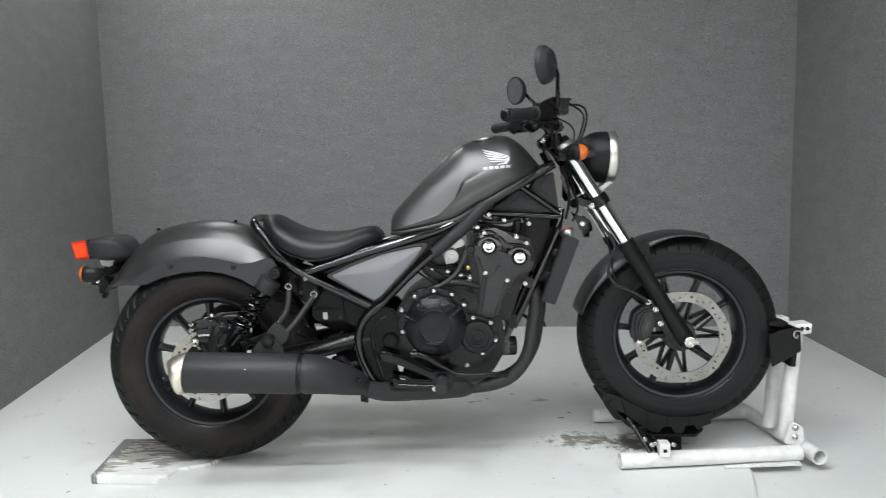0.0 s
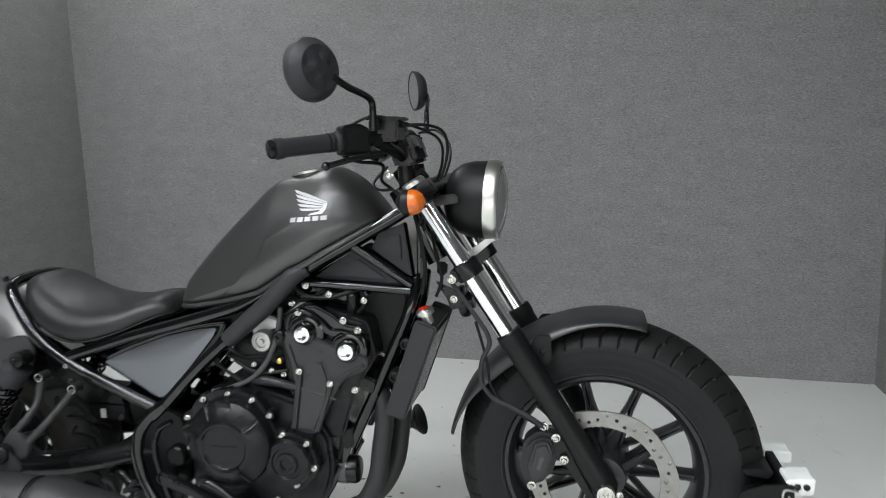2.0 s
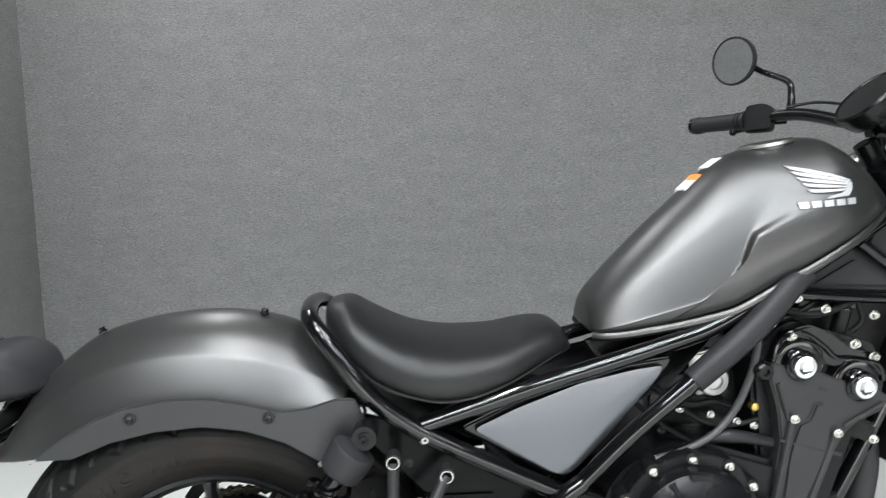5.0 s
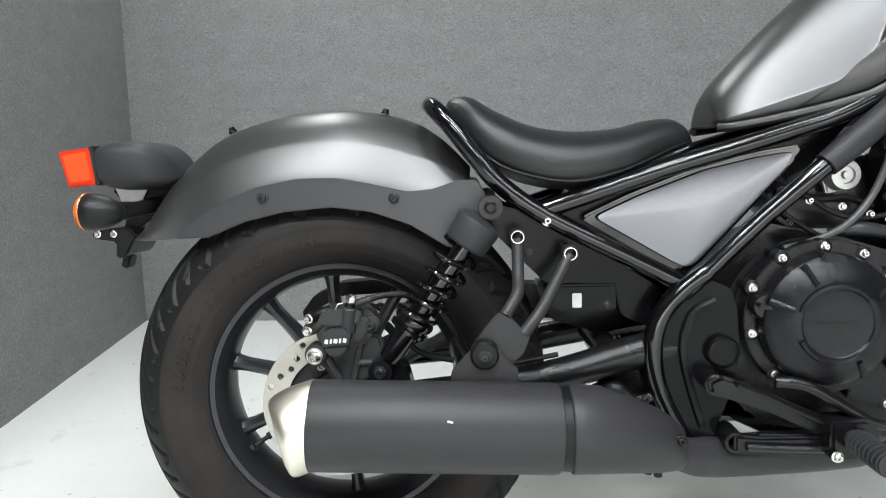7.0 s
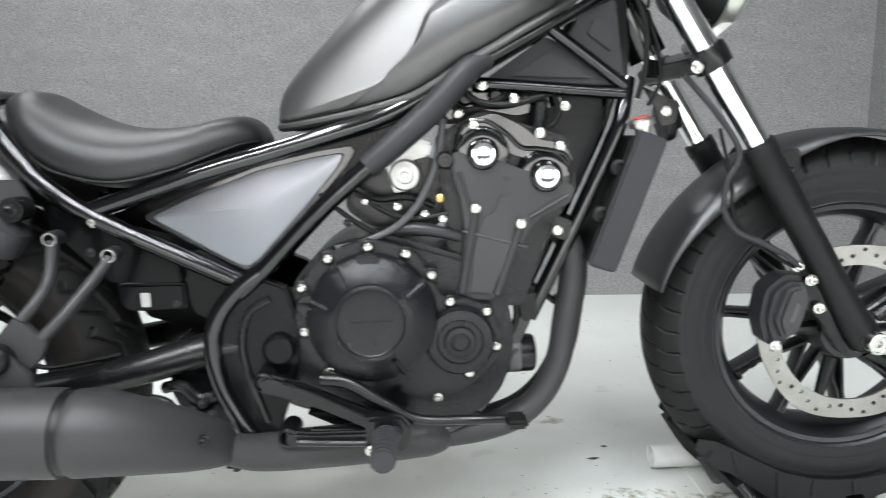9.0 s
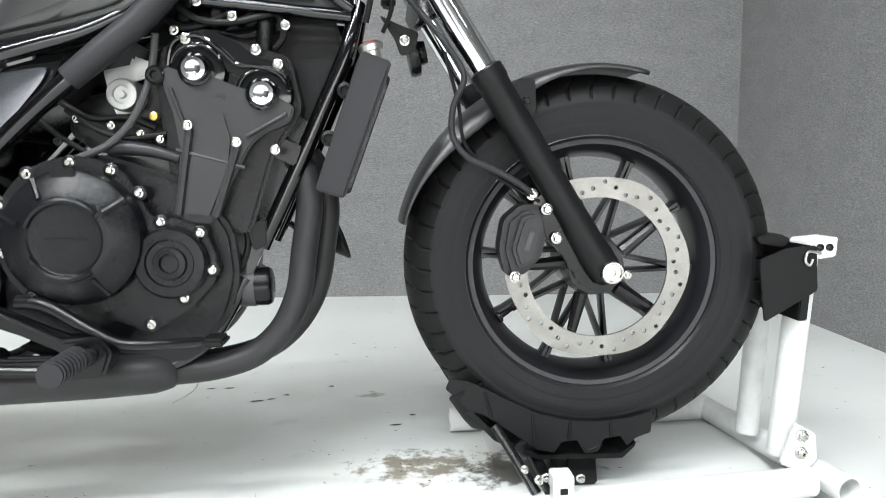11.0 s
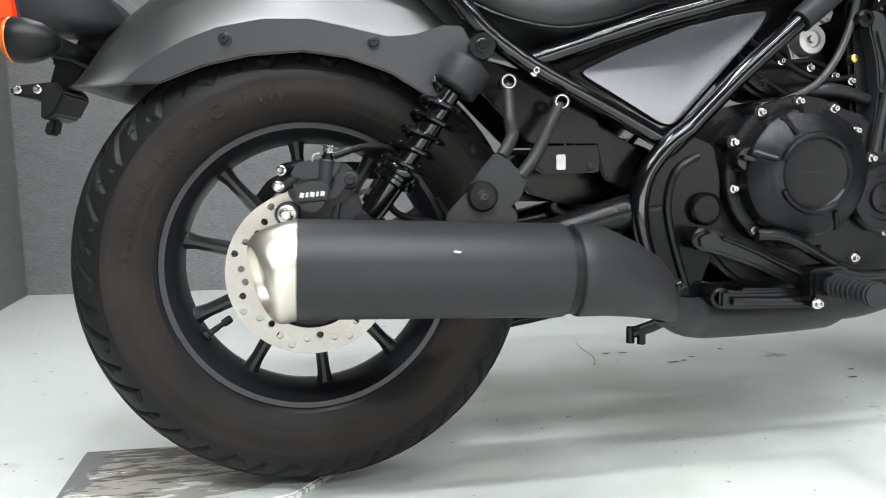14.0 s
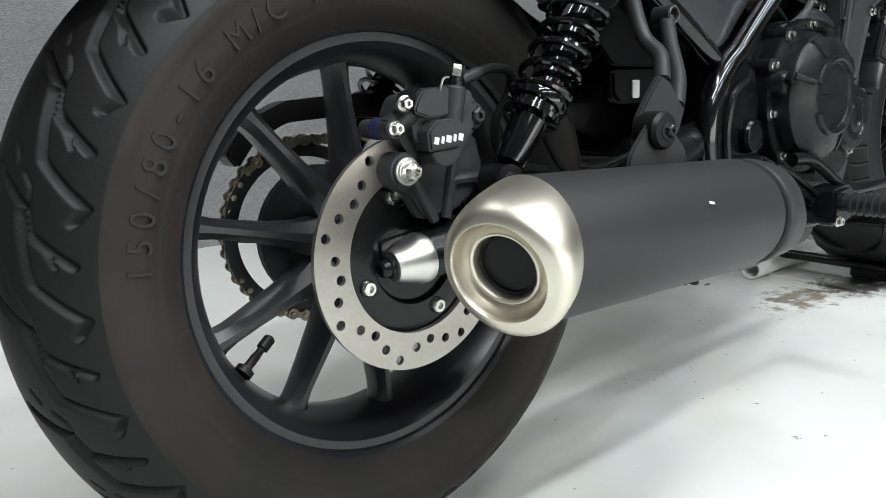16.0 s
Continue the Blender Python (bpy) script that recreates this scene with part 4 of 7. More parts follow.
tube("pivot_tube", [(0.575, 0.112, 0.530), (0.540, 0.114, 0.505), (0.508, 0.116, 0.465), (0.497, 0.118, 0.417), (0.506, 0.118, 0.357), (0.534, 0.116, 0.296), (0.566, 0.112, 0.245)], 0.0145)
tube("down_tube", [(1.128, 0.040, 0.800), (1.117, 0.056, 0.749), (1.105, 0.060, 0.714), (1.068, 0.062, 0.632), (1.033, 0.062, 0.555), (0.975, 0.060, 0.436)], 0.0125)
tube("truss_bar", [(0.893, 0.078, 0.795), (1.000, 0.070, 0.787), (1.118, 0.058, 0.777)], 0.0095)
tube("truss_diagonal", [(1.005, 0.072, 0.870), (1.060, 0.066, 0.831), (1.120, 0.056, 0.788)], 0.0095)
part("head_gusset", slab([(1.060, 0.918), (1.110, 0.952), (1.135, 0.930), (1.132, 0.790), (1.112, 0.772), (1.108, 0.86)], -0.034, 0.034, 0.006), GLOSS_BLACK, frame_part)
part("steering_head", bar([(1.092, 0, 0.985), (1.172, 0, 0.835)], 0.030, 20, 1), GLOSS_BLACK, frame_part)
for s in (-1, 1):
    tri = part("truss_panel", slab([(0.905, 0.799), (1.000, 0.862), (1.030, 0.848), (1.108, 0.790)], s * 0.046, s * 0.056, 0.003, 0.006), GREY_PLASTIC, frame_part, "matte black triangular infill panel")
    part("panel_ridge", slab([(0.945, 0.806), (1.008, 0.842), (1.068, 0.800)], s * 0.052, s * 0.0605, 0.004, 0.006), GREY_PLASTIC, tri)
    tri2 = part("truss_panel", slab([(1.035, 0.862), (1.050, 0.893), (1.105, 0.915), (1.120, 0.802)], s * 0.044, s * 0.050, 0.003, 0.006), GREY_PLASTIC, frame_part)
    part("panel_ridge", slab([(1.062, 0.866), (1.072, 0.885), (1.098, 0.893), (1.100, 0.838)], s * 0.048, s * 0.055, 0.003, 0.005), GREY_PLASTIC, tri2)
    part("frame_bolt", bolt_bm((0.903, s * 0.088, 0.791), (0, s, 0), 0.006, 0.008), BOLT, frame_part, "zinc bolt")
    part("seat_bolt", bolt_bm((0.345, s * 0.124, 0.611), (0, s, 0), 0.007, 0.007), BOLT, frame_part, "zinc bolt")
    part("rail_weld", turned([(0.019, -0.004), (0.022, 0), (0.019, 0.004)], (0.549, s * 0.105, 0.507), (1, 0, -0.5), 16), GLOSS_BLACK, frame_part)
    # pivot plate with its round cover
    plate = part("pivot_plate", slab([(0.575, 0.520), (0.610, 0.505), (0.622, 0.460), (0.622, 0.400), (0.612, 0.350), (0.590, 0.290), (0.600, 0.246), (0.560, 0.246), (0.530, 0.300), (0.508, 0.360), (0.502, 0.415), (0.512, 0.460), (0.545, 0.500)], s * 0.092, s * 0.118, 0.005, 0.01), DEEP_BLACK, frame_part, "gloss black swingarm pivot plate")
    part("plate_ridge", bar([(0.585, s * 0.119, 0.490), (0.553, s * 0.120, 0.470), (0.540, s * 0.120, 0.425), (0.548, s * 0.120, 0.372), (0.570, s * 0.120, 0.300)], 0.006, 8), SATIN_BLACK, plate)
    part("pivot_cap", turned([(0.024, 0), (0.024, 0.012), (0.021, 0.016), (0.019, 0.0165), (0.0185, 0.0145), (0.004, 0.0145)], (0.595, s * 0.116, 0.414), (0, s, 0), 36), DEEP_BLACK, plate, "round black pivot cap")


# ---- engine ----
CASE = [(0.610, 0.430), (0.612, 0.345), (0.650, 0.305), (0.700, 0.285), (0.820, 0.290), (0.890, 0.292), (0.930, 0.335), (0.948, 0.400), (0.940, 0.470), (0.880, 0.540), (0.760, 0.578), (0.690, 0.572), (0.640, 0.540), (0.612, 0.500)]
engine = part("engine", slab(CASE, -0.102, 0.118, 0.008, 0.02), ENGINE_BLACK, bike, "black twin-cylinder engine with round clutch cover")


def plate_ring(pts, y0, y1, mat, name, label="", edge=0.004, corner=0.01, parent=None):
    return part(name, slab(pts, y0, y1, edge, corner), mat, parent or engine, label)


# right crankcase cover: a flange round the clutch and the small pulser cover
cl, sm = Vector((0.735, 0.462)), Vector((0.862, 0.424))
flange = []
for k in range(26):
    a = radians(52 + k * (250 / 25))
    flange.append((cl.x + 0.112 * math.cos(a), cl.y + 0.112 * math.sin(a)))
flange = [p for p in flange if not (p[0] > 0.79 and p[1] < 0.39)] + [(0.770, 0.345), (0.828, 0.322), (0.850, 0.335), (0.888, 0.360), (0.920, 0.395), (0.923, 0.430), (0.908, 0.470), (0.870, 0.486), (0.836, 0.488)]
plate_ring(flange, -0.128, -0.098, ENGINE_BLACK, "crankcase_cover", "satin black crankcase cover", 0.005, 0.008)
cover = part("clutch_cover", turned([(0.096, 0.10), (0.095, 0.140), (0.092, 0.150), (0.084, 0.158), (0.060, 0.167), (0.056, 0.1685), (0.050, 0.1685), (0.047, 0.1660), (0.044, 0.1655), (0.004, 0.1665)], (cl.x, 0, cl.y), Y_AXIS, 64), ENGINE_BLACK, engine, "domed black clutch cover", 28)
for a0, a1 in ((40, 160), (205, 305)):
    part("cover_ridge", bar([(cl.x + 0.053 * math.cos(radians(a)), -0.1685, cl.y + 0.053 * math.sin(radians(a))) for a in range(a0, a1 + 1, 10)], 0.0052, 8, 2), ENGINE_BLACK, cover)
for a in (35, 118, 160, 300):
    c, s = math.cos(radians(a)), math.sin(radians(a))
    part("cover_rib", bar([(cl.x + 0.062 * c, -0.167, cl.y + 0.062 * s), (cl.x + 0.09 * c, -0.151, cl.y + 0.09 * s)], [0.004, 0.006], 8, 1), ENGINE_BLACK, cover)
part("cover_line", block((0.055, 0.001, 0.0015), pose(cl.x, -0.1675, cl.y + 0.002), 0), SATIN_BLACK, cover)
part("cable_boss", slab([(0.715, 0.560), (0.748, 0.556), (0.756, 0.530), (0.740, 0.515), (0.722, 0.522)], -0.158, -0.10, 0.007, 0.008), ENGINE_BLACK, engine)
part("oil_cap", turned([(0.019, 0.1), (0.019, 0.142), (0.016, 0.147), (0.004, 0.147)], (0.646, 0, 0.484), Y_AXIS, 24), SATIN_BLACK, engine, "black oil filler cap with ridge")
part("cap_grip", block((0.027, 0.012, 0.006), pose(0.646, -0.15, 0.484, 0, 15, 0), 0.002), SATIN_BLACK, engine)
pulser = part("pulser_cover", turned([(0.052, 0.1), (0.051, 0.138), (0.047, 0.144), (0.034, 0.145), (0.032, 0.142), (0.024, 0.142), (0.022, 0.146), (0.014, 0.147), (0.012, 0.143), (0.003, 0.143)], (sm.x, 0, sm.y), Y_AXIS, 48), ENGINE_BLACK, engine, "small round black cover with concentric rings", 28)
BOLTS = [(0.634, 0.508), (0.674, 0.550), (0.732, 0.565), (0.786, 0.554), (0.822, 0.522), (0.849, 0.481), (0.902, 0.465), (0.916, 0.412), (0.876, 0.372), (0.828, 0.335), (0.669, 0.381), (0.635, 0.442)]
for bx, bz in BOLTS:
    part("boss", turned([(0.011, 0.09), (0.0105, 0.1285), (0.008, 0.130)], (bx, 0, bz), Y_AXIS, 18), ENGINE_BLACK, engine)
    part("bolt", bolt_bm((bx, -0.129, bz), Y_AXIS, 0.0054, 0.008), BOLT, engine, "zinc flange bolt")

# cylinder side cover, head and cam cover
CYL = [(0.858, 0.700), (0.885, 0.690), (0.925, 0.684), (0.953, 0.672), (0.978, 0.664), (1.015, 0.655), (1.037, 0.642), (1.030, 0.620), (0.990, 0.603), (0.972, 0.586), (0.950, 0.545), (0.914, 0.476), (0.862, 0.476), (0.868, 0.520), (0.874, 0.585), (0.868, 0.630), (0.855, 0.672)]
cyl = part("cylinder_cover", slab(CYL, -0.107, -0.078, 0.005, 0.008), CYLINDER_GREY, engine, "dark grey cylinder side cover")
part("cylinder", slab([(0.835, 0.72), (0.90, 0.755), (1.03, 0.715), (1.045, 0.64), (1.000, 0.57), (0.965, 0.46), (0.86, 0.46), (0.845, 0.6)], -0.084, 0.105, 0.006, 0.012), ENGINE_BLACK, engine, "black cylinder block")
part("cover_step", slab([(0.876, 0.488), (0.884, 0.560), (0.898, 0.606), (0.914, 0.612), (0.923, 0.637), (0.940, 0.637), (0.950, 0.598), (0.944, 0.552), (0.914, 0.484)], -0.112, -0.100, 0.004, 0.006), CYLINDER_GREY, cyl)
for x0, z0, x1, z1, r in ((0.870, 0.582, 0.965, 0.556, 0.0028), (0.889, 0.612, 0.868, 0.490, 0.0062), (0.955, 0.588, 0.920, 0.486, 0.0062), (0.866, 0.668, 0.884, 0.612, 0.0030), (1.026, 0.632, 0.968, 0.600, 0.0030)):
    part("cover_rib", bar([(x0, -0.110, z0), (x1, -0.110, z1)], r, 8, 1), CYLINDER_GREY, cyl)
for bx, bz in ((0.889, 0.616), (0.955, 0.592), (1.009, 0.581)):
    part("bolt", bolt_bm((bx, -0.116, bz), Y_AXIS, 0.0060, 0.007), BOLT, cyl, "zinc flange bolt")
part("lug", turned([(0.013, 0.085), (0.013, 0.110), (0.010, 0.113), (0.006, 0.113), (0.005, 0.108), (0.001, 0.108)], (0.846, 0, 0.686), Y_AXIS, 20), SATIN_BLACK, cyl)
part("cast_mark", block((0.014, 0.0006, 0.006), pose(0.935, -0.1075, 0.657, 0, 14, 0), 0), GREY_CAST, cyl)
for bx, bz in ((0.901, 0.694), (0.993, 0.660)):
    part("cam_boss", turned([(0.043, 0.02), (0.042, 0.092), (0.039, 0.099), (0.034, 0.101), (0.024, 0.101)], (bx, 0, bz), Y_AXIS, 40), GLOSS_BLACK, engine, "gloss black cam dome")
    for a0, a1 in ((25, 80), (110, 165)):
        part("dome_rib", bar([(bx + 0.036 * math.cos(radians(a)), -0.101, bz + 0.036 * math.sin(radians(a))) for a in range(a0, a1 + 1, 11)], 0.0026, 8, 2), GLOSS_BLACK, engine)
    part("plug_ring", turned([(0.0185, 0.095), (0.0235, 0.095), (0.0235, 0.111), (0.0215, 0.113), (0.0190, 0.111)], (bx, 0, bz), Y_AXIS, 36, True), GLOSS_BLACK, engine)
    part("cam_plug", turned([(0.0180, 0.098), (0.0180, 0.117), (0.0160, 0.120), (0.011, 0.1206), (0.0095, 0.1195), (0.001, 0.1192)], (bx, 0, bz), Y_AXIS, 36), CHROME, engine, "bright steel cam plug")
camc = part("cam_cover", slab([(0.865, 0.716), (0.878, 0.742), (0.920, 0.752), (0.958, 0.733), (0.985, 0.712), (1.020, 0.706), (1.036, 0.680), (1.02, 0.670), (0.95, 0.690), (0.90, 0.71)], -0.098, 0.09, 0.006, 0.01), GLOSS_BLACK, engine, "gloss black cam cover")
part("cover_bead", bar([(0.862, -0.102, 0.700), (0.872, -0.102, 0.732), (0.905, -0.102, 0.741), (0.936, -0.102, 0.722), (0.958, -0.102, 0.702), (0.985, -0.102, 0.699), (1.022, -0.102, 0.690), (1.030, -0.102, 0.665)], 0.0035, 8), GLOSS_BLACK, camc)
for bx, bz in ((0.888, 0.737), (0.985, 0.722), (1.015, 0.702)):
    part("bolt", bolt_bm((bx, -0.100, bz), Y_AXIS, 0.0065, 0.009), BOLT, camc, "zinc flange bolt")
part("ignition_plug", turned([(0.012, 0), (0.012, 0.05), (0.008, 0.055)], (0.988, -0.05, 0.720), (0.1, -0.2, 1), 16), SATIN_BLACK, engine)
part("sensor_lead", bar([(0.990, -0.052, 0.770), (0.985, -0.06, 0.785), (0.950, -0.058, 0.772), (0.915, -0.05, 0.780)], 0.0035, 8), RUBBER, engine)
inner = part("throttle_housing", slab([(0.850, 0.742), (0.862, 0.790), (0.930, 0.800), (1.020, 0.792), (1.030, 0.765), (0.960, 0.748), (0.900, 0.760)], -0.045, 0.06, 0.006, 0.01), GLOSS_BLACK, engine, "gloss black throttle housing under the tank")
for x, z, r in ((0.880, 0.775, 0.012), (0.925, 0.778, 0.010), (0.985, 0.778, 0.009)):
    part("housing_stub", turned([(r, 0), (r, 0.02), (r * 0.7, 0.024), (r * 0.3, 0.024)], (x, -0.045, z), Y_AXIS, 16), SATIN_BLACK, inner)
for pts in ([(0.870, -0.075, 0.790), (0.900, -0.080, 0.768), (0.945, -0.078, 0.764), (0.990, -0.07, 0.775), (1.030, -0.06, 0.790)], [(0.855, -0.07, 0.770), (0.880, -0.075, 0.757), (0.915, -0.072, 0.765), (0.950, -0.065, 0.785)], [(1.005, -0.06, 0.730), (1.020, -0.064, 0.750), (1.010, -0.06, 0.785)]):
    part("loom", bar(pts, 0.005, 8), RUBBER, engine)
for bx, bz in ((0.868, 0.752), (0.950, 0.772), (1.025, 0.760)):
    part("small_bolt", bolt_bm((bx, -0.082, bz), Y_AXIS, 0.006, 0.008), BOLT, engine)
# added block that darkens the gap behind the head, for unmodelled clutter
part("head_filler", slab([(0.800, 0.735), (0.850, 0.790), (0.980, 0.800), (1.095, 0.782), (1.100, 0.735), (1.062, 0.632), (1.040, 0.625), (1.030, 0.690), (0.900, 0.740)], -0.020, 0.070, 0.006, 0.012), MATTE_BLACK, engine, "black filler block behind the cylinder head")
# bright actuator, brackets, throttle body, hoses between frame and cylinder
act = part("actuator", turned([(0.024, -0.03), (0.024, 0.010), (0.021, 0.016), (0.013, 0.017), (0.012, 0.012), (0.006, 0.012), (0.005, 0.018), (0.002, 0.018)], (0.787, -0.058, 0.663), Y_AXIS, 32), ALU, engine, "bright silver round actuator")
part("actuator_bracket", slab([(0.755, 0.700), (0.815, 0.712), (0.820, 0.690), (0.800, 0.685), (0.800, 0.640), (0.770, 0.635), (0.762, 0.66)], -0.054, -0.042, 0.003, 0.004), ALU, act, "bare metal bracket")
part("actuator_cap", block((0.03, 0.02, 0.022), pose(0.812, -0.055, 0.704, 0, 20, 0), 0.004), ALU, act, "pale metal plug")
part("throttle_body", slab([(0.700, 0.660), (0.830, 0.690), (0.850, 0.620), (0.840, 0.580), (0.730, 0.580), (0.690, 0.610)], -0.035, 0.05, 0.008, 0.015), SATIN_BLACK, engine)
for k, pts in enumerate(([(0.845, -0.092, 0.745), (0.836, -0.094, 0.690), (0.812, -0.096, 0.632), (0.776, -0.10, 0.592), (0.728, -0.105, 0.570), (0.684, -0.108, 0.560)],
                         [(0.660, -0.085, 0.640), (0.700, -0.085, 0.605), (0.745, -0.085, 0.575)], [(0.690, -0.07, 0.660), (0.740, -0.075, 0.630), (0.79, -0.07, 0.630), (0.83, -0.065, 0.615)],
                         [(0.715, -0.09, 0.640), (0.76, -0.092, 0.610), (0.80, -0.09, 0.600), (0.85, -0.085, 0.606)])):
    part("hose", bar(pts, (0.0055, 0.004, 0.005, 0.004)[k], 10), (GREY_HOSE, RUBBER, RUBBER, RUBBER)[k], engine)
part("water_pipe", bar([(0.770, -0.090, 0.582), (0.800, -0.094, 0.585), (0.835, -0.094, 0.580), (0.868, -0.090, 0.570)], [0.008, 0.011, 0.009, 0.008], 12), GREY_CAST, engine, "dark metal water pipe")
part("brass_plug", turned([(0.006, 0), (0.006, 0.012), (0.003, 0.014)], (0.838, -0.088, 0.630), Y_AXIS, 12), BRASS, engine)
for bx, bz, mt in ((0.728, 0.628, BOLT), (0.775, 0.618, BOLT), (0.842, 0.598, BOLT), (0.700, 0.596, SATIN_BLACK), (0.815, 0.606, BOLT), (0.850, 0.575, BOLT)):
    part("small_bolt", bolt_bm((bx, -0.088, bz), Y_AXIS, 0.005, 0.007), mt, engine)
part("lower_hose", bar([(0.93, -0.06, 0.50), (0.955, -0.062, 0.455), (0.950, -0.064, 0.420), (0.93, -0.066, 0.39)], 0.006, 10), RUBBER, engine)
part("wiring_cover", slab([(0.955, 0.470), (0.985, 0.480), (0.985, 0.440), (0.965, 0.430)], -0.075, -0.03, 0.004, 0.006), MATTE_BLACK, engine)
filt = part("oil_filter", turned([(0.030, 0), (0.030, 0.045), (0.027, 0.050), (0.02, 0.052)], (0.935, -0.045, 0.372), (1, 0, 0.02), 28), SATIN_BLACK, engine, "black oil filter canister")
part("filter_label", turned([(0.0302, 0.006), (0.0307, 0.007), (0.0307, 0.026), (0.0302, 0.027)], (0.935, -0.045, 0.372), (1, 0, 0.02), 28), GREY_HOSE, filt, "printed filter band")

# radiator, its cap and horn
rad = part("radiator", slab([(1.128, 0.716), (1.170, 0.704), (1.098, 0.514), (1.060, 0.526)], -0.078, 0.078, 0.004, 0.004), MATTE_BLACK, bike, "black side-shrouded radiator")
for s in (-1, 1):
    part("side_shroud", slab([(1.134, 0.724), (1.178, 0.708), (1.103, 0.508), (1.060, 0.522)], s * 0.079, s * 0.092, 0.004, 0.008), GREY_PLASTIC, rad, "matte charcoal side shroud")
part("core", slab([(1.140, 0.700), (1.170, 0.690), (1.106, 0.520), (1.078, 0.530)], -0.072, 0.072, 0.002), SATIN_BLACK, rad)
for k in range(22):
    z = 0.53 + k * 0.0075
    part("fin", block((0.004, 0.146, 0.002), pose(1.108 + (z - 0.53) * 0.375, 0, z, 0, 20, 0), 0), SATIN_BLACK, rad)
part("filler_cap", turned([(0.012, -0.02), (0.012, 0), (0.019, 0.001), (0.019, 0.009), (0.014, 0.013), (0.003, 0.013)], (1.148, -0.058, 0.728), (-0.25, -0.1, 1), 28), STEEL, rad, "bright radiator cap")
part("cap_label", turned([(0.011, 0.0), (0.011, 0.001), (0.001, 0.0012)], (1.1446, -0.0592, 0.7415), (-0.25, -0.1, 1), 20), RED_LENS, rad, "red cap sticker")
for bx, bz in ((1.108, 0.668), (1.082, 0.598)):
    part("grommet", turned([(0.012, 0), (0.012, 0.012), (0.007, 0.014), (0.006, 0.008), (0.002, 0.008)], (bx, -0.066, bz), Y_AXIS, 24), RUBBER, rad)
horn = part("horn", turned([(0.034, 0), (0.036, 0.008), (0.034, 0.016), (0.02, 0.02), (0.018, 0.03), (0.003, 0.031)], (1.205, 0.03, 0.735), (1, 0, 0.2), 28), SATIN_BLACK, bike, "black horn")
part("horn_bracket", slab([(1.160, 0.790), (1.185, 0.778), (1.222, 0.764), (1.214, 0.732), (1.192, 0.728), (1.184, 0.752)], -0.016, -0.010, 0.002, 0.006), SATIN_BLACK, horn)
part("horn_bolt", bolt_bm((1.199, -0.016, 0.751), Y_AXIS, 0.007, 0.006), BOLT, horn, "zinc bolt")

horn2 = part("lower_horn", turned([(0.010, -0.034), (0.013, -0.022), (0.020, -0.012), (0.036, 0.004), (0.0365, 0.008), (0.033, 0.006), (0.012, -0.004), (0.001, -0.004)], (1.080, 0.117, 0.425), (0.94, 0.0, 0.34), 32), MATTE_BLACK, bike, "black trumpet horn beside the header pipes")
part("horn_stem", bar([(1.050, 0.117, 0.414), (1.020, 0.105, 0.440), (0.985, 0.080, 0.470)], 0.006, 8), SATIN_BLACK, horn2)

# exhaust
pipe = part("exhaust", bar([(1.026, -0.045, 0.575), (1.044, -0.045, 0.540), (1.046, -0.043, 0.490), (1.036, -0.043, 0.425), (1.026, -0.045, 0.362), (1.000, -0.048, 0.306), (0.958, -0.052, 0.268), (0.905, -0.056, 0.251), (0.850, -0.065, 0.247), (0.800, -0.075, 0.248)], 0.0205, 20, 6), EXHAUST_BLACK, bike, "matte black header pipe and muffler")
part("second_header", bar([(1.040, 0.030, 0.575), (1.060, 0.030, 0.540), (1.068, 0.028, 0.490), (1.060, 0.028, 0.425), (1.048, 0.025, 0.362), (1.018, 0.015, 0.306), (0.972, 0.0, 0.268), (0.905, -0.02, 0.251), (0.80, -0.055, 0.248)], 0.0205, 18, 5), EXHAUST_BLACK, pipe)
part("collector", bar([(0.838, -0.070, 0.249), (0.810, -0.079, 0.250), (0.740, -0.092, 0.2505), (0.650, -0.105, 0.2505), (0.590, -0.118, 0.2530), (0.552, -0.140, 0.262), (0.515, -0.160, 0.280)], [0.024, 0.0315, 0.0325, 0.0315, 0.0305, 0.027, 0.022], 24, 5), EXHAUST_BLACK, pipe, "matte black collector box")
for yy in (-0.045, 0.032):
    part("header_flange", slab([(1.010, 0.600), (1.045, 0.585), (1.035, 0.555), (1.000, 0.572)], yy - 0.032, yy + 0.032, 0.005, 0.006), SATIN_BLACK, pipe)
MUF_Y, MUF_Z = -0.2505, 0.3515
axis = Vector((-1, -0.0664, 0.0508)).normalized()
MUF_0 = Vector((0.345, MUF_Y, MUF_Z))
body = part("muffler", turned([(0.046, 0), (0.0570, 0.004), (0.0580, 0.010), (0.0580, 0.318), (0.057, 0.322), (0.048, 0.324)], MUF_0, axis, 72), EXHAUST_BLACK, pipe, "matte black round muffler can")
# end cap: a dome whose mouth turns outwards and down
seam, mouth = MUF_0 + axis * 0.320, Vector((-0.0140, -0.2890, 0.3600))
facing = Vector((-math.cos(radians(20)) * math.cos(radians(12)), -math.sin(radians(20)) * math.cos(radians(12)), -math.sin(radians(12))))
bm = bmesh.new()
rings = []
dome = [(math.sin(a), 0.0400 + 0.0184 * math.cos(a) ** 0.8, 0.0) for a in (k * math.pi / 24 for k in range(12))]
inside = [(0.0400, 0.0010), (0.0390, 0.0010), (0.0383, -0.0003), (0.0373, -0.0035), (0.0362, -0.0085), (0.0345, -0.0120), (0.0325, -0.0135), (0.0308, -0.0125), (0.0294, -0.0095), (0.0282, -0.0078), (0.0268, -0.0078), (0.0256, -0.0095), (0.0248, -0.014), (0.0244, -0.022), (0.0243, -0.06)]
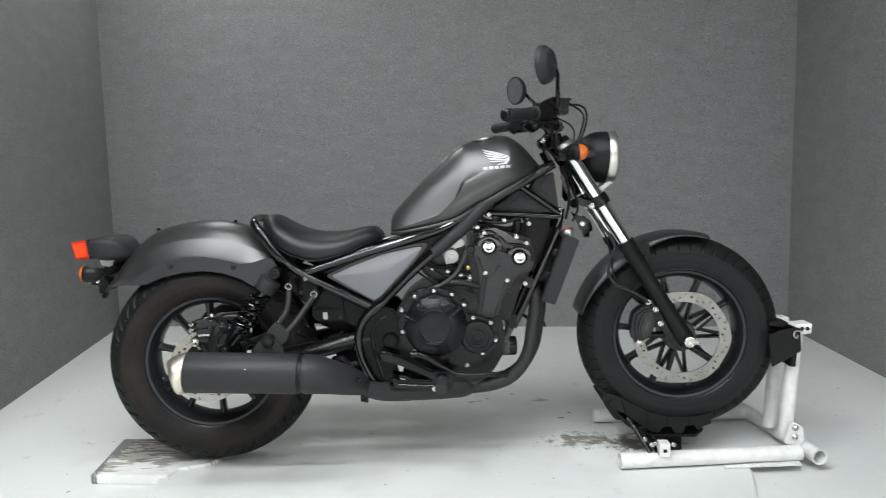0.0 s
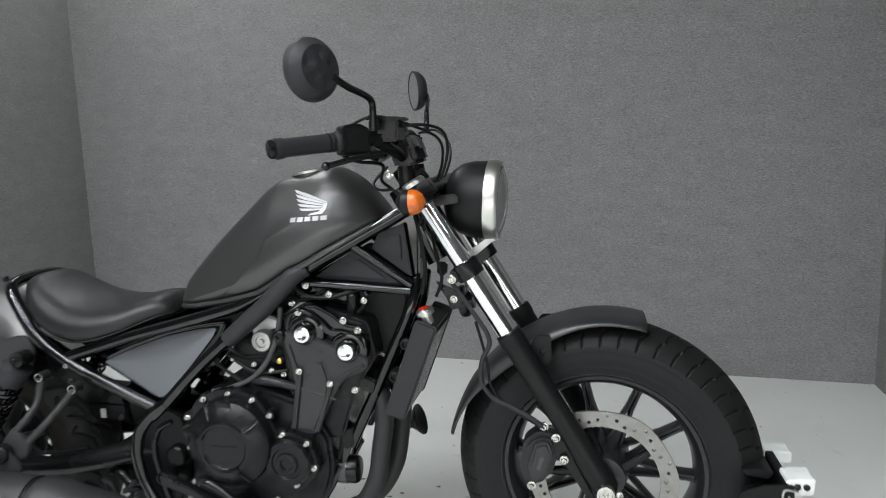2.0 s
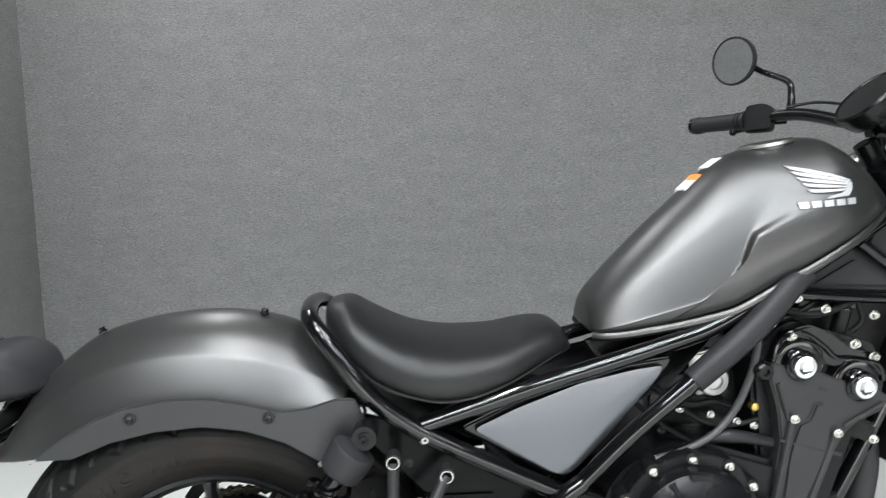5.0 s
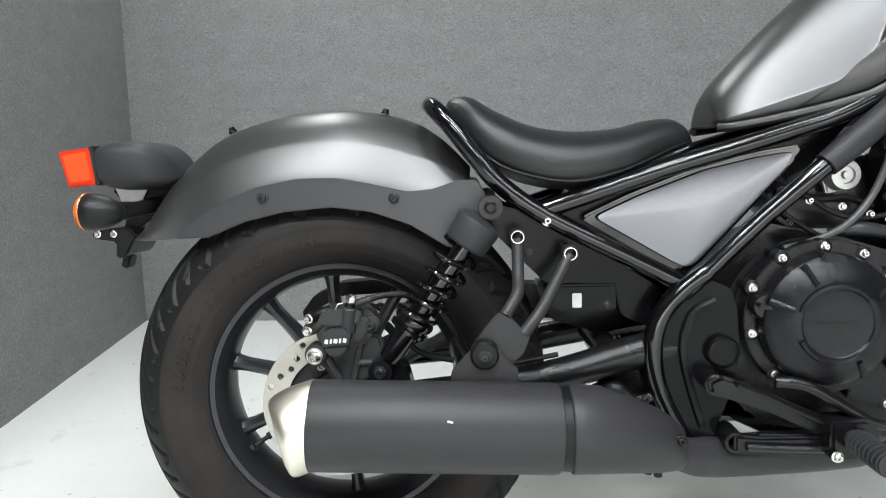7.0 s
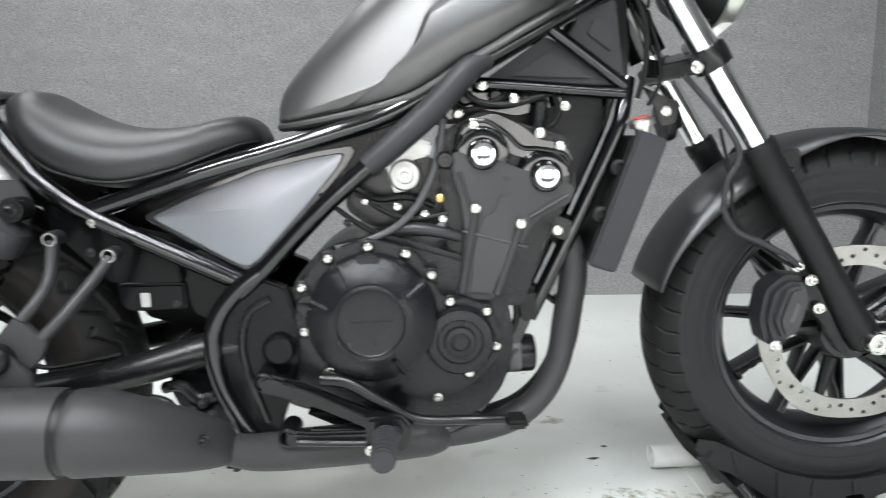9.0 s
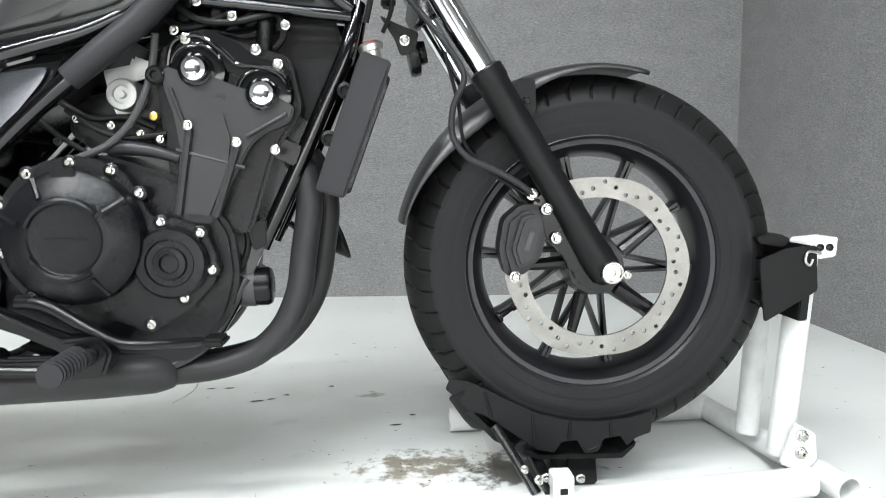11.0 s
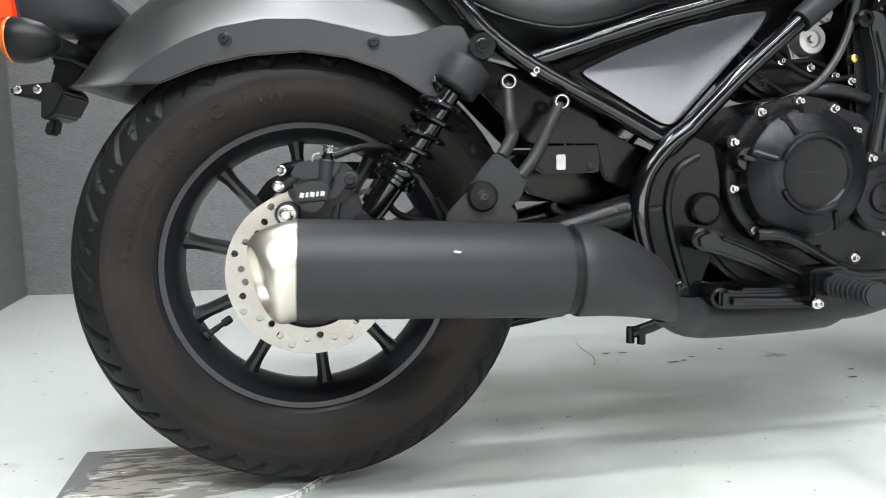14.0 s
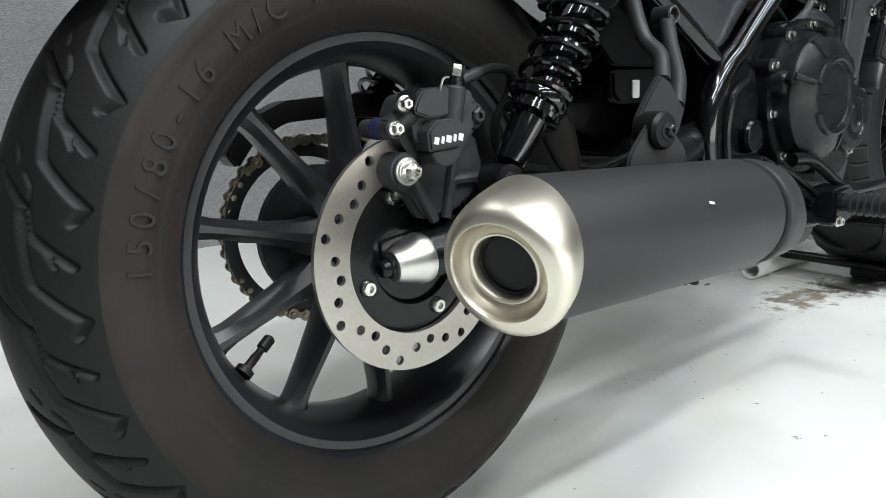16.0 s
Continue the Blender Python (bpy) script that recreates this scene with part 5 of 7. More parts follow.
for u, r, deep in [(0, 0.0575, 0)] + dome + [(1.0, r, deep) for r, deep in inside]:
    way = axis.lerp(facing, u ** 1.5).normalized()
    m = Matrix.Translation(seam.lerp(mouth, u) + facing * deep) @ way.to_track_quat("Z", "Y").to_matrix().to_4x4()
    rings.append([bm.verts.new(m @ Vector((r * math.cos(a), r * math.sin(a), 0))) for a in (2 * math.pi * k / 72 for k in range(72))])
ring_faces(bm, rings, cap=False)
part("tip", bm, TIP_METAL, body, "satin champagne metal muffler end cap", 60)
part("bore", turned([(0.0242, -0.018), (0.0242, -0.016), (0.0218, -0.0155), (0.0212, -0.019), (0.0200, -0.020), (0.0192, -0.024), (0.0175, -0.025), (0.0165, -0.07), (0.0005, -0.071)], mouth, facing, 40), MATTE_BLACK, body, "dark exhaust bore")
bm = bmesh.new()
CONE = [(0.356, MUF_Y, 0.3508, 0.050), (0.3575, MUF_Y, 0.3508, 0.0562), (0.3595, MUF_Y, 0.3508, 0.0572), (0.374, MUF_Y + 0.002, 0.3500, 0.0570), (0.400, MUF_Y + 0.006, 0.3470, 0.0555), (0.440, MUF_Y + 0.018, 0.3350, 0.0495), (0.480, MUF_Y + 0.038, 0.3190, 0.0430), (0.506, MUF_Y + 0.060, 0.3040, 0.0365), (0.521, MUF_Y + 0.076, 0.2930, 0.0305), (0.530, MUF_Y + 0.088, 0.2840, 0.0225), (0.534, MUF_Y + 0.093, 0.2800, 0.0120)]
rings = []
for x, y, z, r in CONE:
    rings.append([bm.verts.new((x, y + r * math.cos(a), z + r * math.sin(a))) for a in (2 * math.pi * k / 48 for k in range(48))])
ring_faces(bm, rings)
# black ring stands in for the shadow in the gap between can and cone
part("shadow_gap_ring", turned([(0.046, -0.020), (0.0538, -0.018), (0.0538, 0.014), (0.046, 0.012)], MUF_0, axis, 56), MATTE_BLACK, body, "black ring painting the shadow gap inside the sleeve end")
part("front_cone", bm, EXHAUST_BLACK, body, "matte black muffler front cone", 50)
part("stop_arm", bar([(0.560, -0.096, 0.252), (0.530, -0.094, 0.238), (0.500, -0.090, 0.228)], 0.009, 10, 3), SATIN_BLACK, body)
for bx, by in ((0.512, -0.096), (0.499, -0.086)):
    part("stop_bolt", bar([(bx, by, 0.236), (bx, by, 0.212)], 0.0068, 8, 1), SATIN_BLACK, body)
part("clamp_screw", bolt_bm((0.508, -0.222, 0.322), Y_AXIS, 0.007, 0.009), SATIN_BLACK, body)
for dx, dz in ((0.0, 0.008), (-0.004, -0.006)):
    part("scuff", block((0.007, 0.0008, 0.0022), pose(0.206 + dx, MUF_Y - 0.0645, 0.379 + dz * 0.9, -27, 12, -3.8), 0), WHITE_MARK, body, "small pale scuff")
# heat-shield bracket that carries the muffler
brk = part("muffler_bracket", slab([(0.236, 0.456), (0.252, 0.478), (0.270, 0.498), (0.285, 0.492), (0.300, 0.474), (0.313, 0.468), (0.302, 0.440), (0.284, 0.424), (0.252, 0.416), (0.232, 0.428)], -0.214, -0.205, 0.002, 0.006), EXHAUST_BLACK, bike, "matte black two-arm muffler hanger")
for (hx, hy, hz), pts in (((0.300, -0.147, 0.592), [(0.300, -0.150, 0.588), (0.299, -0.168, 0.540), (0.296, -0.192, 0.518), (0.278, -0.209, 0.492)]), ((0.374, -0.140, 0.566), [(0.373, -0.143, 0.562), (0.352, -0.165, 0.530), (0.328, -0.192, 0.495), (0.302, -0.209, 0.466)])):
    part("arm", bar(pts, 0.0085, 12), EXHAUST_BLACK, brk)
    part("eye", turned([(0.0062, -0.012), (0.0108, -0.012), (0.0108, 0.012), (0.0075, 0.0125), (0.0066, 0.011), (0.0062, -0.008)], (hx, hy, hz), Y_AXIS, 28, True), GREY_CAST, brk, "hollow mounting eye")
    part("eye_ring", turned([(0.0078, 0.012), (0.0078, 0.0135), (0.0092, 0.0135), (0.0092, 0.012)], (hx, hy, hz), Y_AXIS, 28, True), BOLT, brk, "bright worn ring")
part("lower_plate", slab([(0.202, 0.398), (0.206, 0.424), (0.228, 0.447), (0.244, 0.460), (0.262, 0.458), (0.280, 0.436), (0.294, 0.424), (0.294, 0.398)], -0.228, -0.222, 0.002, 0.006), EXHAUST_BLACK, brk)
part("bush", turned([(0.019, -0.018), (0.019, 0.004), (0.016, 0.008), (0.009, 0.009)], (0.250, -0.228, 0.444), Y_AXIS, 28), RUBBER, brk, "rubber mounting bush")
part("bolt", bolt_bm((0.250, -0.236, 0.444), Y_AXIS, 0.0075, 0.008), GREY_CAST, brk)

# swingarm, shocks, undertail
for s in (-1, 1):
    arm = part("swingarm", bar([(0.575, s * 0.088, 0.420), (0.484, s * 0.098, 0.410), (0.390, s * 0.112, 0.388), (0.300, s * 0.118, 0.370), (0.160, s * 0.122, 0.356), (0.026, s * 0.126, 0.343)], [0.026, 0.026, 0.024, 0.023, 0.022, 0.021], 18), SATIN_BLACK, bike, "satin black steel swingarm")
    part("axle_plate", slab([(-0.012, 0.362), (0.06, 0.372), (0.08, 0.345), (0.055, 0.324), (-0.012, 0.328)], s * 0.102, s * 0.118, 0.004, 0.008), SATIN_BLACK, arm)
    part("shock_mount", slab([(0.085, 0.37), (0.105, 0.42), (0.125, 0.425), (0.14, 0.40), (0.15, 0.36)], s * 0.118, s * 0.155, 0.004, 0.008), SATIN_BLACK, arm)
    top, low = Vector((0.263, s * 0.160, 0.635)), Vector((0.102, s * 0.160, 0.406))
    d = (low - top).normalized()
    L = (low - top).length
    shock = part("rear_shock", turned([(0.012, 0.03), (0.012, L - 0.05)], top, d, 16), GLOSS_BLACK, bike, "black coil-over rear shock")
    part("upper_eye", turned([(0.008, -0.016), (0.0165, -0.016), (0.0175, 0.0), (0.0165, 0.016), (0.008, 0.016)], top, (0, s, 0), 28), SATIN_BLACK, shock)
    part("eye_bolt", bolt_bm(top + Vector((0, s * 0.016, 0)), (0, s, 0), 0.008, 0.009), SATIN_BLACK, shock)
    part("spring_cap", turned([(0.012, 0.016), (0.020, 0.021), (0.031, 0.025), (0.0328, 0.030), (0.0305, 0.062), (0.028, 0.065), (0.016, 0.066)], top, d, 40), GREY_PLASTIC, shock, "matte grey spring cap")
    coil = []
    m = axis_matrix(top, d)
    for k in range(97):
        u = k / 96
        a = u * 2 * math.pi * 5.3
        coil.append(m @ Vector((0.0278 * math.cos(a), 0.0278 * math.sin(a), 0.068 + 0.022 * min(1, u * 6) * 0.3 + u * 0.120)))
    part("spring", bar(coil, 0.0038, 8, 1), GLOSS_BLACK, shock, "gloss black coil spring")
    part("damper_body", turned([(0.013, 0.066), (0.015, 0.09), (0.0165, 0.12), (0.0165, 0.186), (0.029, 0.188), (0.030, 0.192), (0.029, 0.197), (0.025, 0.199), (0.025, 0.203), (0.028, 0.205), (0.028, 0.210), (0.018, 0.213), (0.0165, L - 0.03), (0.015, L - 0.02), (0.01, L - 0.018)], top, d, 32), GLOSS_BLACK, shock)
    part("lower_eye", turned([(0.008, -0.014), (0.017, -0.014), (0.017, 0.014), (0.008, 0.014)], low, (0, s, 0), 24), SATIN_BLACK, shock)
    part("lower_bolt", bolt_bm(low + Vector((0, s * 0.014, 0)), (0, s, 0), 0.008, 0.009), GREY_CAST, shock)
    under = part("undertail_panel", slab([(0.255, 0.640), (0.345, 0.614), (0.445, 0.552), (0.450, 0.512), (0.345, 0.514), (0.300, 0.560), (0.262, 0.60)], s * 0.082, s * 0.09, 0.004, 0.008), DEEP_BLACK, bike, "matte black panel under the seat")
    part("panel_bolt", bolt_bm((0.320, s * 0.09, 0.561), (0, s, 0), 0.006, 0.005), GREY_CAST, under)
    part("lower_box", slab([(0.350, 0.510), (0.450, 0.510), (0.452, 0.470), (0.366, 0.468), (0.352, 0.480)], s * 0.066, s * 0.084, 0.004, 0.006), DEEP_BLACK, under)
    part("box_bolt", bolt_bm((0.437, s * 0.084, 0.478), (0, s, 0), 0.005, 0.005), GREY_CAST, under)
part("pale_window", block((0.014, 0.003, 0.022), pose(0.392, -0.0855, 0.486), 0.001), ALU, bike, "small pale square behind the panel")
# added block that keeps the bright floor from showing through behind the gearbox
part("gap_filler", slab([(0.335, 0.500), (0.500, 0.495), (0.520, 0.430), (0.440, 0.415), (0.360, 0.440)], -0.010, 0.050, 0.006, 0.01), DEEP_BLACK, bike, "black filler block behind the gearbox")
part("battery_tray", slab([(0.44, 0.55), (0.52, 0.50), (0.50, 0.44), (0.46, 0.46)], -0.075, 0.075, 0.006, 0.01), DEEP_BLACK, bike, "black inner tray")
part("inner_mudguard", slab([(0.36, 0.60), (0.50, 0.56), (0.60, 0.60), (0.62, 0.68), (0.40, 0.66)], -0.06, 0.06, 0.006, 0.01), DEEP_BLACK, bike, "black inner mudguard and air box")
part("air_box", slab([(0.60, 0.60), (0.72, 0.66), (0.80, 0.75), (0.62, 0.70)], -0.07, 0.07, 0.008, 0.01), DEEP_BLACK, bike, "black air box under the tank")
part("swingarm_cross", bar([(0.44, -0.09, 0.40), (0.44, 0.09, 0.40)], 0.022, 14, 1), SATIN_BLACK, bike, "black swingarm cross tube")
part("rear_hose", bar([(0.205, -0.115, 0.44), (0.23, -0.115, 0.405), (0.26, -0.115, 0.395), (0.36, -0.11, 0.41)], 0.004, 8), RUBBER, bike, "black rear brake hose")
linkage = part("brake_linkage", bar([(0.415, -0.10, 0.352), (0.445, -0.115, 0.360), (0.470, -0.118, 0.340), (0.500, -0.116, 0.345)], 0.009, 10), SATIN_BLACK, bike, "black brake cylinder and linkage")
part("fluid_hose", bar([(0.40, -0.12, 0.345), (0.43, -0.128, 0.338), (0.455, -0.13, 0.30), (0.485, -0.13, 0.32)], 0.0055, 10), RUBBER, linkage)
for bx, bz in ((0.462, 0.325), (0.478, 0.335), (0.490, 0.318), (0.485, 0.345)):
    part("linkage_nut", bolt_bm((bx, -0.126, bz), Y_AXIS, 0.006, 0.008), GREY_CAST, linkage)

# added dark parts, mostly out of sight, that close bright gaps below the swingarm
for s in (-1, 1):
    part("lower_rail", bar([(0.566, s * 0.095, 0.252), (0.620, s * 0.090, 0.240), (0.760, s * 0.085, 0.245), (0.880, s * 0.075, 0.285), (0.950, s * 0.064, 0.390)], 0.012, 12), GLOSS_BLACK, frame_part)
part("filler_plate", slab([(0.425, 0.395), (0.505, 0.400), (0.520, 0.330), (0.515, 0.275), (0.480, 0.262), (0.440, 0.300), (0.420, 0.345)], -0.098, -0.070, 0.006, 0.01), DEEP_BLACK, bike, "black filler plate beside the brake linkage")
stand = part("side_stand", bar([(0.560, 0.135, 0.270), (0.500, 0.165, 0.225), (0.380, 0.20, 0.190), (0.330, 0.21, 0.185)], [0.013, 0.012, 0.011, 0.012], 12), SATIN_BLACK, bike, "black folded side stand")
part("stand_foot", block((0.055, 0.035, 0.010), pose(0.320, 0.213, 0.180, 0, -12, 0), 0.003), SATIN_BLACK, stand)
part("left_hanger", slab([(0.500, 0.440), (0.620, 0.430), (0.700, 0.330), (0.620, 0.270), (0.540, 0.270), (0.470, 0.330)], 0.118, 0.136, 0.005, 0.012), SATIN_BLACK, bike, "black left footrest hanger plate")
part("shift_rod", bar([(0.62, 0.14, 0.36), (0.75, 0.15, 0.33), (0.86, 0.16, 0.32)], 0.006, 8), SATIN_BLACK, bike, "black gear shift rod")

# rider footrest hanger, peg, brake pedal
hang = part("footrest_hanger", slab([(0.584, 0.387), (0.604, 0.380), (0.640, 0.366), (0.700, 0.338), (0.752, 0.316), (0.760, 0.300), (0.745, 0.285), (0.728, 0.296), (0.660, 0.329), (0.618, 0.345), (0.590, 0.354), (0.570, 0.358), (0.566, 0.378)], -0.156, -0.138, 0.005, 0.006), SATIN_BLACK, bike, "satin black triangular footrest hanger")
part("top_edge", bar([(0.604, -0.158, 0.375), (0.650, -0.159, 0.356), (0.700, -0.160, 0.331), (0.748, -0.160, 0.308)], 0.0035, 8), SATIN_BLACK, hang)
part("lower_arm", slab([(0.604, 0.300), (0.640, 0.296), (0.734, 0.296), (0.750, 0.290), (0.738, 0.268), (0.640, 0.270), (0.604, 0.272)], -0.156, -0.138, 0.005, 0.006), SATIN_BLACK, hang)
part("lower_edge", bar([(0.620, -0.158, 0.284), (0.680, -0.159, 0.281), (0.736, -0.160, 0.280)], 0.006, 10), SATIN_BLACK, hang)
part("web", slab([(0.640, 0.300), (0.700, 0.298), (0.724, 0.290), (0.700, 0.286), (0.640, 0.290)], -0.150, -0.142, 0.002, 0.003), SATIN_BLACK, hang)
for bx, bz in ((0.576, 0.374), (0.606, 0.288)):
    part("mount_eye", turned([(0.008, -0.03), (0.015, -0.03), (0.015, 0.018), (0.011, 0.020), (0.009, 0.014), (0.008, -0.02)], (bx, -0.135, bz), Y_AXIS, 24, True), SATIN_BLACK, hang)
part("peg_clevis", slab([(0.722, 0.328), (0.775, 0.332), (0.792, 0.310), (0.780, 0.276), (0.724, 0.272)], -0.185, -0.140, 0.005, 0.008), SATIN_BLACK, hang)
part("clevis_bolt", bolt_bm((0.730, -0.186, 0.281), Y_AXIS, 0.007, 0.009), BOLT, hang, "zinc bolt")
part("peg_spring", turned([(0.009, 0), (0.010, 0.004), (0.009, 0.008), (0.010, 0.012), (0.009, 0.016)], (0.765, -0.186, 0.308), Y_AXIS, 16), GREY_CAST, hang)
peg = part("footpeg", bar([(0.752, -0.180, 0.306), (0.752, -0.235, 0.306), (0.752, -0.272, 0.306)], [0.012, 0.0155, 0.0160], 16), GREY_PLASTIC, hang, "ribbed black rubber footpeg")
for k in range(8):
    y = -0.198 - 0.0098 * k
    part("peg_rib", turned([(0.0152, -0.002), (0.0178, -0.001), (0.0178, 0.001), (0.0152, 0.002)], (0.752, y, 0.306), Y_AXIS, 18), GREY_PLASTIC, peg)
part("brake_pedal", bar([(0.660, -0.150, 0.376), (0.700, -0.158, 0.372), (0.755, -0.165, 0.340), (0.800, -0.168, 0.318), (0.870, -0.175, 0.318), (0.930, -0.195, 0.326)], [0.010, 0.009, 0.008, 0.007, 0.007, 0.007], 12), SATIN_BLACK, hang, "black brake pedal")
part("pedal_pad", block((0.03, 0.04, 0.012), pose(0.935, -0.205, 0.328), 0.004), RUBBER, hang)
part("sump_guard", slab([(0.62, 0.300), (0.70, 0.262), (0.86, 0.268), (0.90, 0.290), (0.80, 0.300)], -0.09, 0.09, 0.006, 0.01), ENGINE_BLACK, engine)
part("engine_mount", slab([(0.905, 0.345), (0.945, 0.400), (0.960, 0.440), (0.985, 0.455), (0.975, 0.425), (0.950, 0.375), (0.925, 0.330)], -0.066, -0.052, 0.003, 0.006), GLOSS_BLACK, frame_part)


# ---- rear brake and chain ----
part("rear_disc", drilled_disc(REAR, REAR.y - 0.100, 0.077, 0.113, 0.005, 32, 0.0047), DISC_STEEL, rear_wheel, "drilled steel brake disc", 25)
part("disc_carrier", turned([(0.050, 0.085), (0.078, 0.090), (0.078, 0.095), (0.070, 0.097), (0.050, 0.098), (0.046, 0.092), (0.03, 0.092)], REAR, Y_AXIS, 48), SATIN_BLACK, rear_wheel)
for k in range(4):
    a = radians(112 + 90 * k)
    part("disc_bolt", turned([(0.008, 0), (0.008, 0.003), (0.006, 0.006), (0.0035, 0.006), (0.003, 0.003), (0.0005, 0.003)], (REAR.x + 0.062 * math.cos(a), REAR.y - 0.097, REAR.z + 0.062 * math.sin(a)), Y_AXIS, 20), BOLT, rear_wheel, "bright button-head bolt")
axle = part("rear_axle", turned([(0.012, -0.12), (0.012, 0.100), (0.004, 0.101)], (REAR.x + 0.006, 0, REAR.z), Y_AXIS, 24), SATIN_BLACK, bike, "rear axle between the swingarm ends")
END, BACKWARD = (0.032, -0.126, 0.340), (-1, -0.03, -0.09)
cap = part("swingarm_end", turned([(0.021, -0.002), (0.0238, 0.0), (0.0245, 0.003), (0.0245, 0.008), (0.0232, 0.011), (0.0155, 0.034), (0.0145, 0.036), (0.010, 0.0365)], END, BACKWARD, 40), STEEL, bike, "bright conical swingarm end with chain adjuster bolt")
part("adjuster_bolt", lathe(bmesh.new(), [(0.0105, 0.034), (0.0105, 0.040), (0.0085, 0.041), (0.0085, 0.047), (0.0065, 0.049), (0.004, 0.049), (0.0035, 0.043), (0.001, 0.043)], axis_matrix(END, BACKWARD), 14), SATIN_BLACK, cap)
part("end_sleeve", turned([(0.0215, -0.03), (0.0228, -0.028), (0.0228, -0.003), (0.0215, -0.001)], END, BACKWARD, 32), SATIN_BLACK, cap)
CALIPER = [(0.003, 0.471), (0.012, 0.489), (0.047, 0.495), (0.082, 0.491), (0.094, 0.480), (0.092, 0.458), (0.076, 0.438), (0.046, 0.430), (0.018, 0.434), (0.006, 0.448)]
cal = part("rear_caliper", slab(CALIPER, -0.148, -0.100, 0.009, 0.006), CYLINDER_GREY, bike, "dark grey cast brake caliper")
part("caliper_face", slab([(0.018, 0.458), (0.029, 0.467), (0.050, 0.468), (0.061, 0.459), (0.057, 0.443), (0.019, 0.440)], -0.166, -0.140, 0.004, 0.003), CYLINDER_GREY, cal)
part("face_foot", slab([(0.021, 0.439), (0.056, 0.442), (0.052, 0.434), (0.044, 0.427), (0.034, 0.426), (0.026, 0.430)], -0.164, -0.140, 0.004, 0.004), CYLINDER_GREY, cal)
part("shoulder", slab([(0.010, 0.474), (0.020, 0.492), (0.048, 0.496), (0.078, 0.490), (0.070, 0.472), (0.030, 0.468)], -0.156, -0.110, 0.007, 0.006), CYLINDER_GREY, cal)
for k, w in enumerate((0.0050, 0.0030, 0.0055, 0.0030, 0.0050)):
    part("face_mark", block((w, 0.0008, 0.0062), pose(0.0258 + 0.0066 * k, -0.1664, 0.4495 + 0.0004 * k, 0, 14, 0), 0), WHITE_MARK, cal, "pale maker's mark as plain bars")
part("bracket_arm", slab([(-0.004, 0.440), (0.016, 0.438), (0.060, 0.452), (0.098, 0.450), (0.106, 0.416), (0.092, 0.392), (0.070, 0.380), (0.050, 0.376), (0.028, 0.376), (0.014, 0.400), (-0.006, 0.412)], -0.132, -0.116, 0.004, 0.008), CYLINDER_GREY, cal)
for x0, z0, x1, z1 in ((0.020, 0.418, 0.042, 0.374), (0.070, 0.440, 0.055, 0.375), (0.060, 0.410, 0.095, 0.410)):
    part("bracket_rib", bar([(x0, -0.134, z0), (x1, -0.134, z1)], 0.005, 8, 1), CYLINDER_GREY, cal)
part("boss", turned([(0.0165, -0.03), (0.0165, 0.004), (0.0150, 0.007), (0.0130, 0.0075), (0.0130, 0.010)], (0.004, -0.140, 0.4245), Y_AXIS, 28), CYLINDER_GREY, cal)
part("washer", turned([(0.0122, 0.009), (0.0122, 0.012), (0.0108, 0.0125), (0.0108, 0.015), (0.009, 0.0155)], (0.004, -0.140, 0.4245), Y_AXIS, 24), STEEL, cal, "bright stepped washer")
part("bolt", bolt_bm((0.004, -0.154, 0.4245), Y_AXIS, 0.0082, 0.012), BOLT, cal, "zinc hexagon bolt")
part("side_boss", turned([(0.0135, -0.025), (0.0135, 0.0), (0.011, 0.003)], (0.087, -0.140, 0.468), Y_AXIS, 24), CYLINDER_GREY, cal)
part("side_bolt", bolt_bm((0.087, -0.142, 0.468), Y_AXIS, 0.0085, 0.010), GREY_CAST, cal, "dark hexagon bolt")
part("pin_arm", bar([(0.030, -0.135, 0.476), (0.010, -0.140, 0.470), (-0.005, -0.140, 0.4615)], [0.012, 0.011, 0.010], 14), CYLINDER_GREY, cal)
part("slide_pin", bar([(-0.005, -0.100, 0.4615), (-0.005, -0.149, 0.4615)], 0.0085, 16, 1), CYLINDER_GREY, cal)
part("pin_bolt", bolt_bm((-0.005, -0.149, 0.4615), Y_AXIS, 0.0062, 0.009), BOLT, cal, "zinc hexagon bolt")
part("dust_boot", turned([(0.0088, 0), (0.0098, 0.003), (0.0088, 0.006), (0.0098, 0.009), (0.0088, 0.012), (0.0098, 0.015), (0.0085, 0.018)], (-0.005, -0.117, 0.4615), Y_AXIS, 20), BLUE_RUBBER, cal, "dark blue rubber dust boot")
part("bleed_arm", bar([(0.026, -0.135, 0.486), (0.010, -0.145, 0.484), (0.0005, -0.156, 0.482)], [0.011, 0.009, 0.008], 14), SATIN_BLACK, cal)
part("bleed_bolt", bolt_bm((0.0005, -0.157, 0.482), (-0.15, -1, 0), 0.0060, 0.010), BOLT, cal, "zinc hexagon bolt")
part("bleed_boss", turned([(0.0115, -0.022), (0.0108, 0.012), (0.009, 0.014)], (0.057, -0.150, 0.482), (0.15, -0.1, 1), 24), CYLINDER_GREY, cal)
part("banjo_ring", turned([(0.0078, 0), (0.0078, 0.005), (0.0062, 0.0055), (0.0062, 0.009)], (0.0592, -0.1515, 0.495), (0.15, -0.1, 1), 20), SATIN_BLACK, cal)
part("banjo_bolt", lathe(bmesh.new(), [(0.0076, 0.0), (0.0076, 0.008), (0.006, 0.010), (0.0035, 0.010), (0.003, 0.007), (0.001, 0.007)], axis_matrix((0.0604, -0.1524, 0.504), (0.15, -0.1, 1)), 6), BOLT, cal, "bright banjo bolt")
